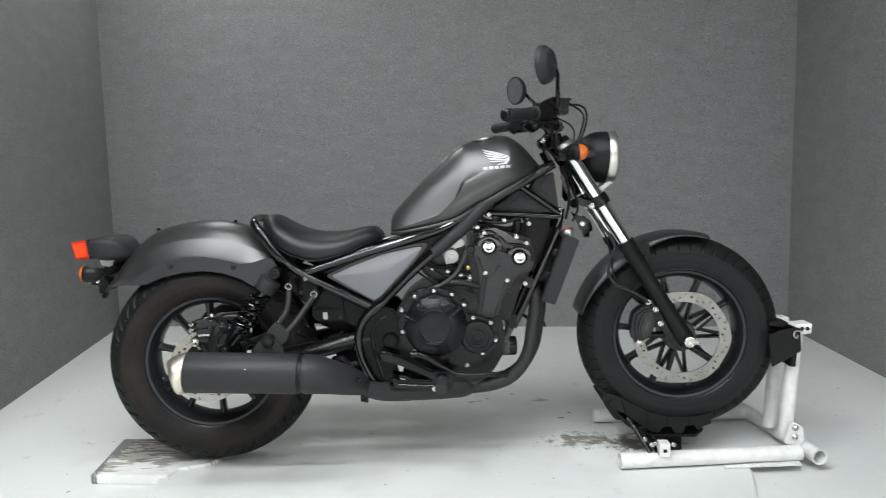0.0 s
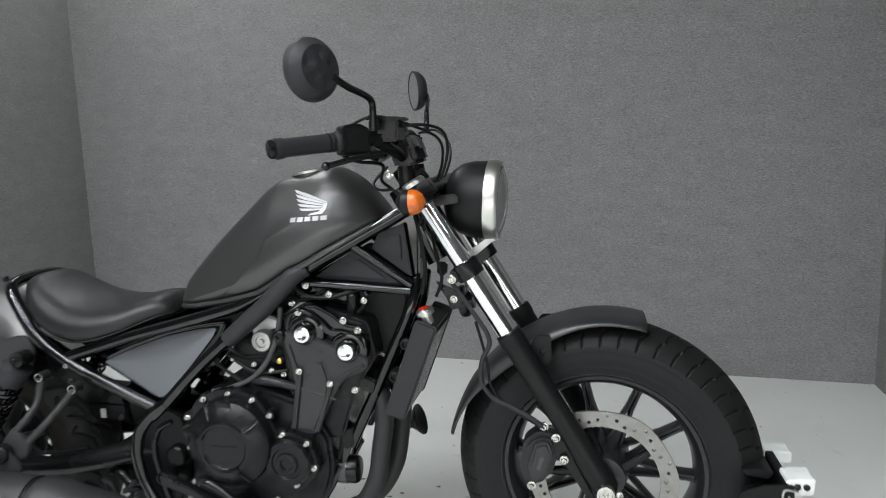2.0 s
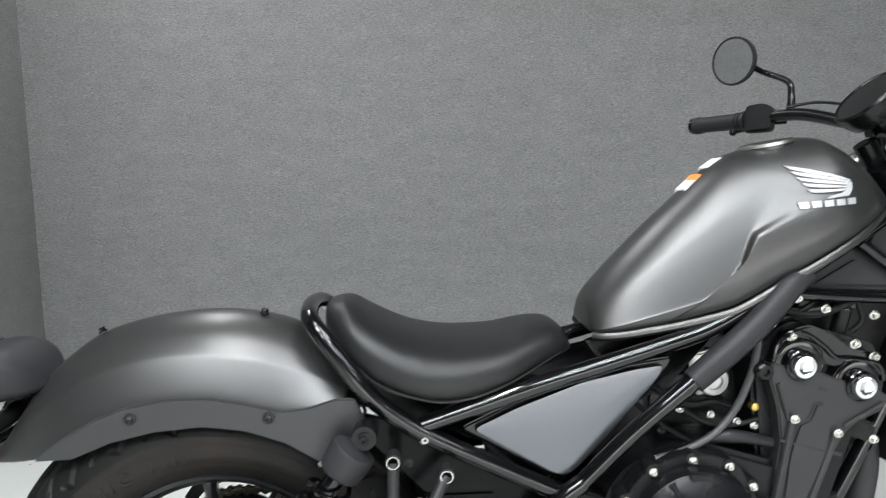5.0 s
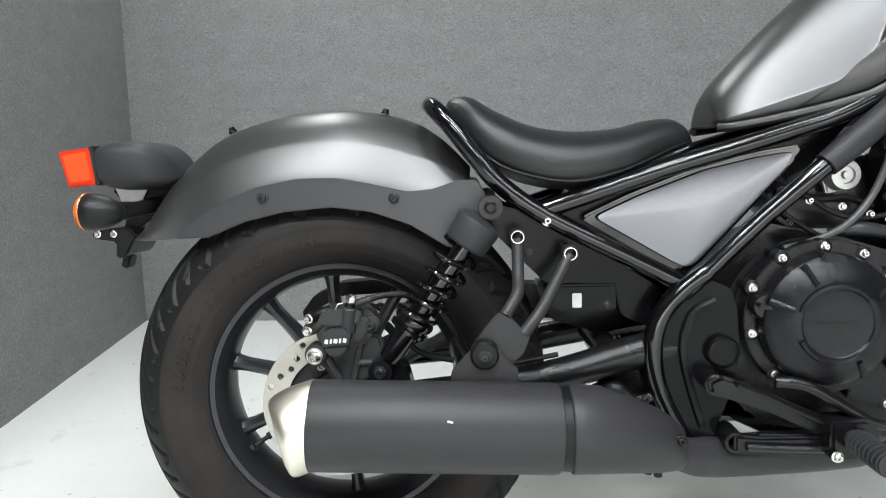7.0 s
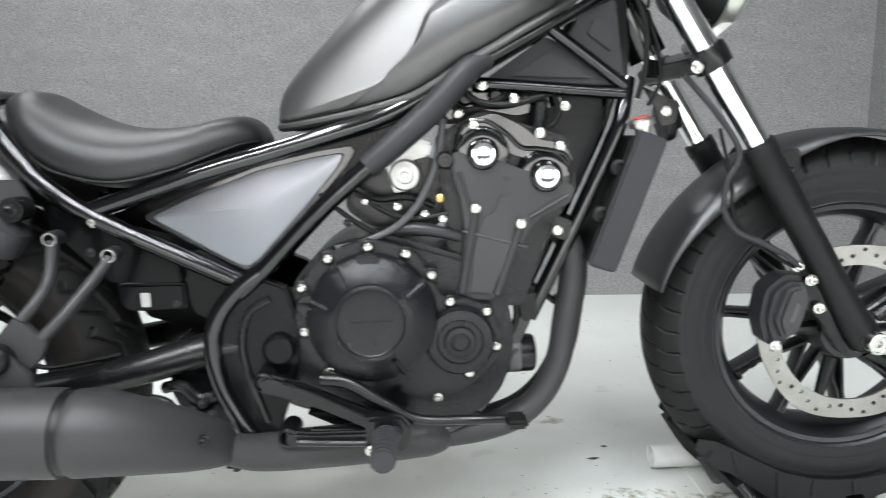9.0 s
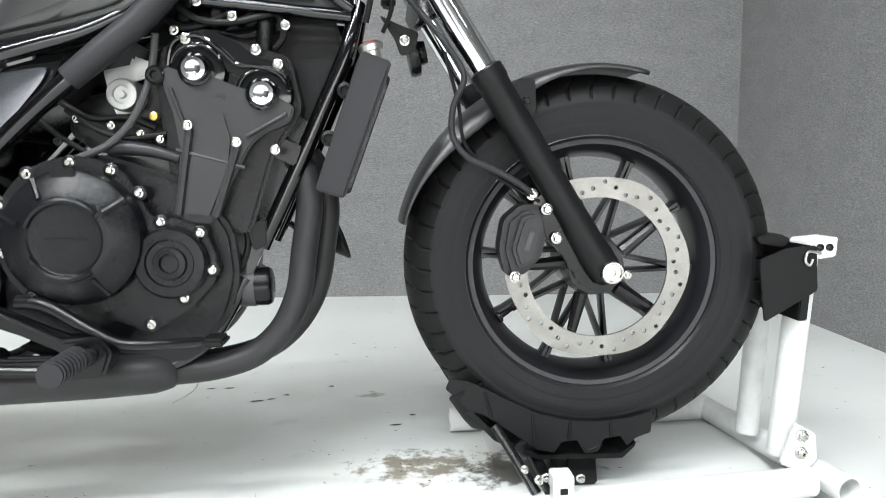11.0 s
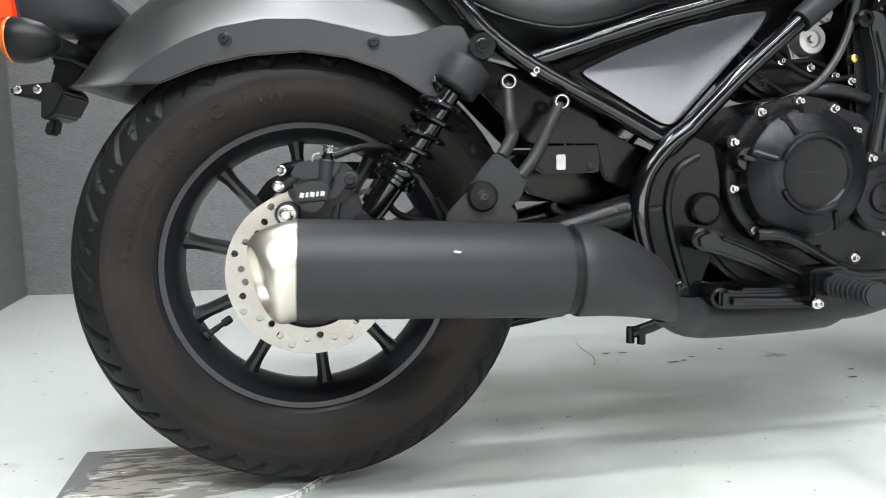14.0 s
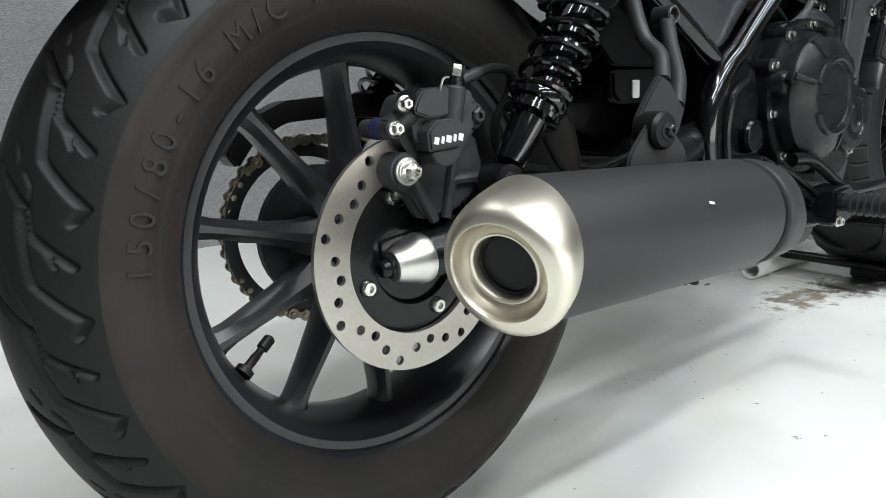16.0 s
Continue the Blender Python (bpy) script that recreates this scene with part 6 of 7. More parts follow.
part("wire_clip", bar([(0.040, -0.154, 0.489), (0.0405, -0.157, 0.497), (0.0435, -0.157, 0.502), (0.050, -0.156, 0.503)], 0.0011, 6), STEEL, cal, "bent wire clip")
part("hose_ferrule", turned([(0.0055, 0), (0.0062, 0.004), (0.0052, 0.008), (0.0062, 0.012), (0.0052, 0.016), (0.0062, 0.020), (0.005, 0.024)], (0.067, -0.150, 0.500), (0.9, 0.05, 0.30), 16), GREY_CAST, cal, "crimped hose ferrule")
part("caliper_hose", bar([(0.086, -0.149, 0.506), (0.110, -0.142, 0.511), (0.140, -0.132, 0.508), (0.150, -0.122, 0.490), (0.135, -0.115, 0.455), (0.150, -0.112, 0.420), (0.205, -0.115, 0.405)], 0.0048, 10), RUBBER, cal, "ribbed black brake hose")

SPROCKET_Y = 0.092
part("sprocket", turned([(0.086, -0.003), (0.094, -0.003), (0.101, -0.002), (0.101, 0.002), (0.094, 0.003), (0.086, 0.003)], (REAR.x, SPROCKET_Y, REAR.z), Y_AXIS, 84, True), GREY_CAST, rear_wheel, "dark steel rear sprocket")
part("sprocket_carrier", turned([(0.02, -0.03), (0.055, -0.028), (0.060, 0.005), (0.078, 0.010), (0.078, 0.020), (0.055, 0.024), (0.02, 0.03)], (REAR.x, 0.07, REAR.z), Y_AXIS, 40), WHEEL_BLACK, rear_wheel)
for k in range(5):
    a = radians(30 + 72 * k)
    part("sprocket_arm", bar([(REAR.x + 0.05 * math.cos(a), SPROCKET_Y, REAR.z + 0.05 * math.sin(a)), (REAR.x + 0.09 * math.cos(a), SPROCKET_Y, REAR.z + 0.09 * math.sin(a))], [0.014, 0.010], 10, 1, 0.3), GREY_CAST, rear_wheel)
chain_path = []
for k in range(57):
    a = radians(82 + 196 * k / 56)
    chain_path.append(Vector((REAR.x + 0.104 * math.cos(a), SPROCKET_Y, REAR.z + 0.104 * math.sin(a))))
for k in range(1, 34):
    u = k / 34
    chain_path.append(chain_path[56].lerp(Vector((0.60, SPROCKET_Y, 0.395)), u) if k < 34 else None)
top_start = chain_path[0].copy()
top_run = [top_start.lerp(Vector((0.60, SPROCKET_Y, 0.455)), u / 34) for u in range(1, 34)]
bm = bmesh.new()
full = top_run[::-1] + chain_path
dist, nxt, i = 0.0, 0.0, 0
for a, b in zip(full, full[1:]):
    seg = (b - a).length
    while nxt <= dist + seg:
        p = a.lerp(b, (nxt - dist) / seg)
        d = (b - a).normalized()
        ang = math.degrees(math.atan2(d.z, d.x))
        wide = 0.0045 if i % 2 else 0.0070
        turn = pose(0, 0, 0, 0, -ang, 0)
        for sy in (-1, 1):
            at_plate = Matrix.Translation(p + Vector((0, sy * wide, 0))) @ turn
            block((0.016, 0.0018, 0.0072), at_plate, 0.0, bm)
            for e in (-1, 1):
                lathe(bm, [(0.0066, -0.001), (0.0066, 0.001)], at_plate @ pose(e * 0.00795, 0, 0, 90, 0, 0), 12)
        lathe(bm, [(0.0026, -0.0102), (0.0034, -0.0098), (0.0034, 0.0098), (0.0026, 0.0102)], Matrix.Translation(p - d * 0.008) @ pose(0, 0, 0, 90, 0, 0), 8)
        nxt += 0.0159
        i += 1
    dist += seg
part("drive_chain", bm, CHAIN, bike, "oily tan drive chain over the rear sprocket")
guard = part("chain_guard", slab([(-0.075, 0.438), (-0.050, 0.470), (0.0, 0.492), (0.08, 0.497), (0.30, 0.486), (0.54, 0.474), (0.54, 0.440), (0.30, 0.446), (0.08, 0.472), (0.0, 0.468), (-0.04, 0.448), (-0.062, 0.420)], 0.085, 0.125, 0.004, 0.008), MATTE_BLACK, bike, "black plastic chain guard")
# added plate that hides the chain's bright upper run behind black
part("guard_screen", slab([(0.16, 0.482), (0.30, 0.486), (0.56, 0.476), (0.56, 0.418), (0.36, 0.424), (0.22, 0.440), (0.16, 0.455)], 0.071, 0.078, 0.002, 0.006), DEEP_BLACK, guard)


# lettering moulded round the rear tyre
def ring_text(text, centre, radius, start, step, size, y):
    a = start
    for ch in text:
        if ch != " ":
            ang = radians(a)
            m = Matrix.Translation((centre.x + radius * math.cos(ang), y, centre.z + radius * math.sin(ang))) @ pose(0, 0, 0, 0, 90 - a, 0) @ SIDE
            writing(ch, size, m, GREY_MARK, rear_wheel, "tyre_lettering", 0.0014)
        a -= step


ring_text("150/80-16 M/C 71H", REAR, 0.246, 174, 4.7, 0.026, REAR.y - 0.0818)
rear_wheel.matrix_basis = Matrix.Translation(REAR) @ pose(0, 0, 0, 0, 0, REAR_YAW) @ Matrix.Translation(-REAR)

# ---- front end ----
RAKE = (Vector((1.507, 0, 0.389)) - Vector((1.150, 0, 0.972))).normalized()
FORK_Y = 0.110
up_at = lambda d, y=0.0: Vector((1.150, y, 0.972)) + RAKE * d
fork = part("front_fork", bar([up_at(-0.02, -0.12), up_at(0.02, -0.12)], 0.0265, 24, 1), SATIN_BLACK, bike, "telescopic front fork with chrome stanchions")
for s in (-1, 1):
    y = s * FORK_Y
    leg = part("stanchion", turned([(0.0195, -0.02), (0.0205, -0.015), (0.0205, 0.40)], up_at(0, y), RAKE, 36), CHROME, fork, "polished chrome stanchion")
    part("top_cap", turned([(0.0245, 0), (0.0245, 0.018), (0.021, 0.022), (0.012, 0.022), (0.011, 0.018), (0.001, 0.018)], up_at(-0.012, y), -RAKE, 28), STEEL, leg, "bright fork top cap")
    slider = part("slider", turned([(0.0210, 0.318), (0.0262, 0.321), (0.0268, 0.340), (0.0245, 0.346), (0.0238, 0.420), (0.0235, 0.55), (0.0245, 0.63), (0.027, 0.660), (0.026, 0.690), (0.018, 0.700)], up_at(0, y), RAKE, 36), MATTE_BLACK, fork, "matte black fork slider")
    part("clamp_ring", turned([(0.0215, 0.154), (0.0275, 0.156), (0.0285, 0.165), (0.0285, 0.180), (0.0275, 0.188), (0.0215, 0.190)], up_at(0, y), RAKE, 32), SATIN_BLACK, fork)
    part("axle_end", turned([(0.004, -0.005), (0.017, -0.004), (0.018, 0.006), (0.0165, 0.012), (0.0135, 0.0125), (0.0125, 0.009), (0.006, 0.009), (0.005, 0.004), (0.001, 0.004)], (1.507, s * 0.140, 0.391), (0, s, 0), 36), BOLT, slider, "bright axle end")
    part("pinch_bolt", bolt_bm((1.534, s * 0.138, 0.386), (0, s, 0), 0.006, 0.008), BOLT, slider)
part("top_clamp", slab([(-0.04, -0.016), (0.045, -0.016), (0.04, 0.016), (-0.035, 0.016)], -0.15, 0.15, 0.006, 0.01, None, Matrix.Translation(up_at(-0.005)) @ pose(0, 0, 0, 0, -30, 0)), SATIN_BLACK, fork)
part("lower_clamp", slab([(-0.034, -0.014), (0.020, -0.014), (0.020, 0.014), (-0.032, 0.014)], -0.130, 0.130, 0.006, 0.008, None, Matrix.Translation(up_at(0.170)) @ pose(0, 0, 0, 0, -30, 0)), SATIN_BLACK, fork)
part("clamp_bolt", bolt_bm(up_at(0.176, -0.134) + Vector((-0.030, 0, -0.012)), Y_AXIS, 0.0075, 0.010), BOLT, fork, "zinc bolt")
part("front_axle", bar([(1.502, -0.14, 0.391), (1.502, 0.14, 0.391)], 0.012, 18, 1), STEEL, fork)
SWING = Vector((0.0, 0.042, -0.012))  # the fork stands a little to the far side of the frame
fork.matrix_basis = Matrix.Translation((0, 0.036, 0))

# front mudguard, concentric with the wheel
rows = []
for k in range(31):
    a = radians(167 - (167 - 75.8) * k / 30)
    u = k / 30
    top_r, low_r = 0.330 - 0.003 * u, 0.321 - 0.006 * u - 0.024 * math.sin(min(1, u * 1.15) * math.pi) ** 2
    row = []
    for j in range(17):
        b = math.pi * (j / 16 - 0.5)
        s, c = math.sin(b), max(0, math.cos(b))
        r = low_r + (top_r - low_r) * c ** 0.8
        row.append((FRONT.x + r * math.cos(a), FRONT.y + 0.077 * math.copysign(abs(s) ** 0.8, s), FRONT.z + r * math.sin(a)))
    rows.append(row)
ff = shell("front_fender", rows, STAY_GREY, bike, 0.004, "matte dark grey front mudguard")
for s in (-1, 1):
    part("fender_bracket", slab([(1.345, 0.640), (1.372, 0.690), (1.400, 0.690), (1.402, 0.640), (1.380, 0.610)], s * 0.079 + FRONT.y, s * 0.088 + FRONT.y, 0.003, 0.008), MATTE_BLACK, ff, "matte grey fender bracket")
    part("bracket_bolt", bolt_bm((1.385, s * 0.088 + FRONT.y, 0.655), (0, s, 0), 0.006, 0.006), SATIN_BLACK, ff)

# front disc, caliper, hose
part("front_disc", drilled_disc(FRONT, FRONT.y - 0.090, 0.113, 0.147, 0.005, 44, 0.0036, 0.0022), FRONT_DISC, front_wheel, "drilled steel brake disc", 25)
for k in range(5):
    a = radians(100 + 72 * k)
    part("disc_arm", bar([(FRONT.x + 0.05 * math.cos(a), FRONT.y - 0.074, FRONT.z + 0.05 * math.sin(a)), (FRONT.x + 0.117 * math.cos(a + 0.12), FRONT.y - 0.078, FRONT.z + 0.117 * math.sin(a + 0.12))], [0.012, 0.008], 10, 1), SATIN_BLACK, front_wheel)
front_wheel.matrix_basis = Matrix.Translation(FRONT) @ pose(0, 0, 0, 0, 0, FRONT_YAW) @ Matrix.Translation(-FRONT)
fc = part("front_caliper", slab([(1.338, 0.437), (1.346, 0.485), (1.374, 0.508), (1.408, 0.505), (1.416, 0.470), (1.405, 0.425), (1.380, 0.398), (1.350, 0.394)], -0.125, -0.066, 0.009, 0.010), GREY_CAST, bike, "dark grey front brake caliper")
part("caliper_face", slab([(1.355, 0.440), (1.371, 0.490), (1.397, 0.494), (1.405, 0.470), (1.391, 0.420), (1.367, 0.408)], -0.140, -0.118, 0.006, 0.008), CYLINDER_GREY, fc)
part("face_mark", block((0.008, 0.001, 0.030), pose(1.381, -0.1405, 0.452, 0, 18, 0), 0.0002), GREY_HOSE, fc, "faint maker's mark as a plain bar")
part("bracket", slab([(1.400, 0.505), (1.424, 0.499), (1.440, 0.462), (1.470, 0.405), (1.490, 0.367), (1.466, 0.382), (1.436, 0.430), (1.412, 0.455)], -0.118, -0.104, 0.003, 0.006), SATIN_BLACK, fc)
for bx, bz in ((1.388, 0.523), (1.411, 0.500), (1.427, 0.455), (1.362, 0.396)):
    part("bolt", bolt_bm((bx, -0.124, bz), Y_AXIS, 0.0078, 0.010), BOLT, fc, "zinc hexagon bolt")
part("brake_hose", bar([(1.205, -0.115, 0.812), (1.250, -0.130, 0.755), (1.283, -0.135, 0.700), (1.267, -0.134, 0.655), (1.266, -0.132, 0.612), (1.288, -0.132, 0.580), (1.320, -0.132, 0.565), (1.363, -0.132, 0.542), (1.388, -0.130, 0.523)], 0.0048, 10), GREY_PLASTIC, fc, "black brake hose")
part("sensor_lead", bar([(1.255, -0.128, 0.735), (1.275, -0.128, 0.66), (1.285, -0.128, 0.60), (1.33, -0.128, 0.553), (1.40, -0.124, 0.512)], 0.003, 8), RUBBER, fc)
fc.matrix_basis = Matrix.Translation(SWING)

# headlight
HL = Vector((1.184, 0, 0.961))
hd = Vector((1, 0, -0.06)).normalized()
head = part("headlight", turned([(0.012, 0.0), (0.036, 0.004), (0.058, 0.016), (0.072, 0.036), (0.0785, 0.060), (0.0795, 0.088)], HL, hd, 56), MATTE_BLACK, bike, "round headlight with matte black bowl and bright ring", 50)
part("ring", turned([(0.076, 0.086), (0.0815, 0.088), (0.0825, 0.094), (0.0820, 0.108), (0.0795, 0.114), (0.0765, 0.116), (0.074, 0.113), (0.073, 0.10)], HL, hd, 56, True), STEEL, head, "satin chrome ring")
part("lens", turned([(0.0745, 0.108), (0.070, 0.116), (0.050, 0.124), (0.025, 0.128), (0.001, 0.129), (0.001, 0.126), (0.05, 0.121), (0.072, 0.106)], HL, hd, 48, True), GLASS, head, "clear convex headlight glass")
part("reflector", turned([(0.073, 0.104), (0.060, 0.085), (0.035, 0.065), (0.012, 0.058), (0.001, 0.058)], HL, hd, 40), STEEL, head, "bright reflector")
part("ear", slab([(1.165, 0.970), (1.222, 0.976), (1.228, 0.958), (1.172, 0.950)], -0.086, 0.086, 0.005, 0.01), SATIN_BLACK, head)
part("lower_bracket", slab([(1.298, 0.886), (1.283, 0.890), (1.235, 0.853), (1.241, 0.839)], -0.034, 0.034, 0.002), ALU, head, "bare metal headlight bracket")
for bx, bz in ((1.252, 0.889), (1.276, 0.888)):
    part("bolt", bolt_bm((bx, -0.03, bz), (0, -1, -0.3), 0.006, 0.008), SATIN_BLACK, head)
for s in (-1, 1):
    pod = signal(1.150, s * 0.190, 0.968, 1, "front_signal", 0.0235, 0.42, 1.5)
    part("stalk", bar([(1.150, s * 0.10, 0.962), (1.145, s * 0.15, 0.967), (1.142, s * 0.185, 0.968)], [0.016, 0.012, 0.014], 12), RUBBER, pod)

# handlebar and controls
hb = part("handlebar", bar([(0.948, -0.287, 1.070), (1.039, -0.206, 1.080), (1.078, -0.160, 1.083), (1.104, -0.105, 1.062), (1.112, -0.05, 1.048), (1.112, 0.05, 1.048), (1.104, 0.130, 1.062), (1.068, 0.215, 1.083), (1.015, 0.305, 1.080), (0.957, 0.412, 1.078)], 0.0115, 14), SATIN_BLACK, bike, "black swept-back handlebar")
def mirror_back(centre, facing):
    """A round shell whose back carries five flat facets that meet in a star."""
    m = axis_matrix(centre, facing)
    bm = bmesh.new()
    rings = []
    for r, h, star in ((0.046, 0.004, 0), (0.047, 0.0065, 0), (0.0505, 0.006, 0), (0.051, 0.002, 0), (0.049, -0.007, 0), (0.043, -0.016, 0), (0.036, -0.022, 0), (0.030, -0.0235, 1), (0.012, -0.027, 0.3)):
        ring = []
        for k in range(40):
            a = 2 * math.pi * k / 40
            dent = abs((k % 8) / 4 - 1)
            ring.append(bm.verts.new(m @ Vector((r * (1 - 0.22 * star * dent) * math.cos(a), r * (1 - 0.22 * star * dent) * math.sin(a), h + 0.0030 * star * dent))))
        rings.append(ring)
    ring_faces(bm, rings)
    return bm


CONTROLS = {-1: (Vector((1.036, -0.209, 1.080)), Vector((0.948, -0.287, 1.070)), Vector((1.095, -0.195, 1.098)), Vector((1.042, -0.338, 1.192)), 42),
            1: (Vector((1.016, 0.303, 1.080)), Vector((0.957, 0.412, 1.078)), Vector((1.085, 0.270, 1.098)), Vector((1.031, 0.400, 1.212)), -30)}
for s in (-1, 1):
    part("riser", bar([(1.118, s * 0.048, 0.985), (1.113, s * 0.048, 1.030)], [0.018, 0.016], 16, 1), SATIN_BLACK, hb)
    part("riser_clamp", block((0.045, 0.03, 0.034), pose(1.112, s * 0.048, 1.048, 0, -20, 0), 0.006), SATIN_BLACK, hb)
    g0, g1, base, mc, turn = CONTROLS[s]
    gd = (g1 - g0).normalized()
    gl = (g1 - g0).length
    grip = part("grip", turned([(0.0125, 0), (0.020, 0.001), (0.020, 0.006), (0.0165, 0.009), (0.0165, gl - 0.016), (0.0185, gl - 0.012), (0.0185, gl), (0.012, gl + 0.002)], g0, gd, 28), GREY_PLASTIC, hb, "smooth dark rubber grip")
    for k in range(2):
        part("grip_rib", turned([(0.0165, -0.002), (0.0178, -0.001), (0.0178, 0.001), (0.0165, 0.002)], g0 + gd * (0.014 + k * 0.008), gd, 20), RUBBER, grip)
    part("bar_end", turned([(0.014, 0), (0.0165, 0.002), (0.0165, 0.008), (0.013, 0.011), (0.004, 0.011)], g1 + gd * 0.002, gd, 24), SATIN_BLACK, grip)
    c = g0 - gd * 0.024
    part("switch_housing", slab([(-0.026, -0.028), (0.028, -0.026), (0.030, 0.018), (0.01, 0.030), (-0.024, 0.026)], -0.022, 0.022, 0.007, 0.01, None, Matrix.Translation(c) @ pose(0, 0, 0, 0, 0, turn)), MATTE_BLACK, hb)
    part("lever_perch", block((0.04, 0.026, 0.028), pose(c.x + 0.03, c.y + s * -0.02, c.z + 0.002, 0, 0, turn), 0.006), SATIN_BLACK, hb)
    p0 = c + Vector((0.040, -s * 0.01, -0.004))
    root = Vector((1.100, -0.165, 1.056)) if s < 0 else p0
    ball = Vector((1.026, -0.256, 1.038)) if s < 0 else p0 + gd * 0.12 + Vector((0.01, 0, -0.014))
    mid = root.lerp(ball, 0.5) + Vector((0.010, -0.006, 0.004))
    lever = part("lever", bar([root, mid, ball], [0.0075, 0.0055, 0.0050], 10), SATIN_BLACK, hb, "black control lever")
    part("lever_ball", turned([(0.0005, -0.008), (0.0055, -0.006), (0.008, 0.0), (0.0055, 0.006), (0.0005, 0.008)], ball, (0, 0, 1), 16), SATIN_BLACK, lever)
    # mirror on its stem
    n = Vector((-0.84, -s * 0.48, -0.05)).normalized()
    hinge = mc - n * 0.022 + Vector((0.012, -s * 0.02, -0.012))
    stem = part("mirror_stem", bar([base, base + Vector((0.002, s * 0.004, 0.030)), base + Vector((0.000, s * 0.014, 0.055)), base.lerp(hinge, 0.72) + Vector((0.004, 0, 0.010)), hinge], [0.0085, 0.0065, 0.006, 0.006, 0.006], 12), SATIN_BLACK, hb)
    mir = part("mirror", mirror_back(mc, n), GREY_PLASTIC, hb, "round matte black mirror with a faceted back", 18)
    part("glass", turned([(0.0465, 0.0035), (0.046, 0.0052), (0.001, 0.0055)], mc, n, 40), MIRROR, mir, "silvered mirror glass")
part("brake_reservoir", slab([(1.080, 1.078), (1.132, 1.078), (1.135, 1.116), (1.078, 1.118)], -0.172, -0.116, 0.005, 0.006), SATIN_BLACK, hb, "black brake fluid reservoir")
part("reservoir_lid", slab([(1.074, 1.118), (1.140, 1.116), (1.140, 1.122), (1.074, 1.124)], -0.177, -0.111, 0.002), SATIN_BLACK, hb)
for bx, bz in ((1.082, 1.1245), (1.130, 1.1225)):
    part("lid_screw", turned([(0.004, 0), (0.004, 0.0015), (0.001, 0.002)], (bx, -0.145, bz), (0, 0, 1), 12), BOLT, hb)
meter = part("instrument", turned([(0.030, -0.03), (0.046, -0.024), (0.052, -0.010), (0.053, 0.008), (0.050, 0.012), (0.047, 0.010)], (1.060, 0, 1.085), (-0.72, 0, 0.69), 44), SATIN_BLACK, hb, "round black instrument")
part("glass", turned([(0.047, 0.008), (0.046, 0.010), (0.001, 0.0105)], (1.060, 0, 1.085), (-0.72, 0, 0.69), 40), GLOSS_BLACK, meter, "dark display glass")
part("meter_bracket", slab([(1.075, 1.075), (1.105, 1.09), (1.125, 1.05), (1.10, 1.03)], -0.02, 0.02, 0.004, 0.006), SATIN_BLACK, hb)
part("ignition_lock", turned([(0.018, -0.03), (0.018, 0.012), (0.013, 0.014), (0.003, 0.014)], (1.085, 0.0, 1.010), (-0.5, 0, 0.86), 24), SATIN_BLACK, fork)
for k, pts in enumerate(([(1.128, -0.14, 1.105), (1.165, -0.12, 1.108), (1.195, -0.08, 1.098), (1.203, -0.06, 1.065), (1.190, -0.05, 1.015), (1.165, -0.055, 0.970), (1.150, -0.06, 0.90)],
                         [(1.050, -0.190, 1.108), (1.095, -0.18, 1.124), (1.155, -0.12, 1.104), (1.190, -0.08, 1.080), (1.190, -0.05, 1.04), (1.170, -0.04, 0.985), (1.140, -0.06, 0.91)],
                         [(1.070, 0.260, 1.10), (1.12, 0.22, 1.105), (1.17, 0.12, 1.075), (1.185, 0.05, 1.035), (1.165, 0.03, 0.975)],
                         [(1.035, -0.195, 1.055), (1.06, -0.18, 1.043), (1.09, -0.13, 1.035), (1.075, -0.09, 1.005), (1.085, -0.055, 0.985), (1.11, -0.05, 0.96)],
                         [(1.080, -0.06, 1.03), (1.055, -0.075, 1.00), (1.065, -0.08, 0.985), (1.095, -0.075, 0.985)],
                         [(1.13, -0.05, 0.93), (1.145, -0.065, 0.88), (1.15, -0.06, 0.82), (1.14, -0.055, 0.77)],
                         [(1.16, -0.03, 0.90), (1.17, -0.045, 0.85), (1.18, -0.04, 0.80), (1.165, -0.03, 0.76)])):
    part("cable", bar(pts, (0.0030, 0.0028, 0.0028, 0.0034, 0.0030, 0.0045, 0.0035)[k], 8), RUBBER, hb, "black control cable")
for k, (x, y, z) in enumerate(((1.125, -0.06, 0.975), (1.150, -0.062, 0.93), (1.145, -0.075, 1.01), (1.165, -0.05, 0.87), (1.175, -0.045, 0.815))):
    part("connector", block((0.028, 0.022, 0.02), pose(x, y, z, 10 * k, 25 * k, 15 * k), 0.004), MATTE_BLACK, fork)
for bx, by, bz in ((1.125, -0.085, 0.993), (1.150, -0.152, 0.962), (1.075, -0.07, 1.012)):
    part("head_bolt", bolt_bm((bx, by, bz), Y_AXIS, 0.008, 0.008), BOLT, fork)


# ---- wheel chock ----
chock = tagged(new("wheel_chock"), "white-painted steel tube wheel chock with black cradle holding the front tyre", "wheel chock")


def pipe_end(name, a, b, r, label=""):
    """An open-ended tube of painted steel."""
    a, b = Vector(a), Vector(b)
    L = (b - a).length
    return part(name, turned([(r * 0.84, 0.001), (r, 0), (r, L), (r * 0.84, L - 0.001), (r * 0.82, L - 0.06), (0.002, L - 0.061), (0.002, 0.061), (r * 0.82, 0.06)], a, b - a, 28, True), WHITE_PAINT, chock, label)


pipe_end("base_tube", (1.292, -0.132, 0.026), (1.862, -0.085, 0.026), 0.024)
pipe_end("base_tube", (1.290, 0.262, 0.026), (1.850, 0.268, 0.026), 0.024)
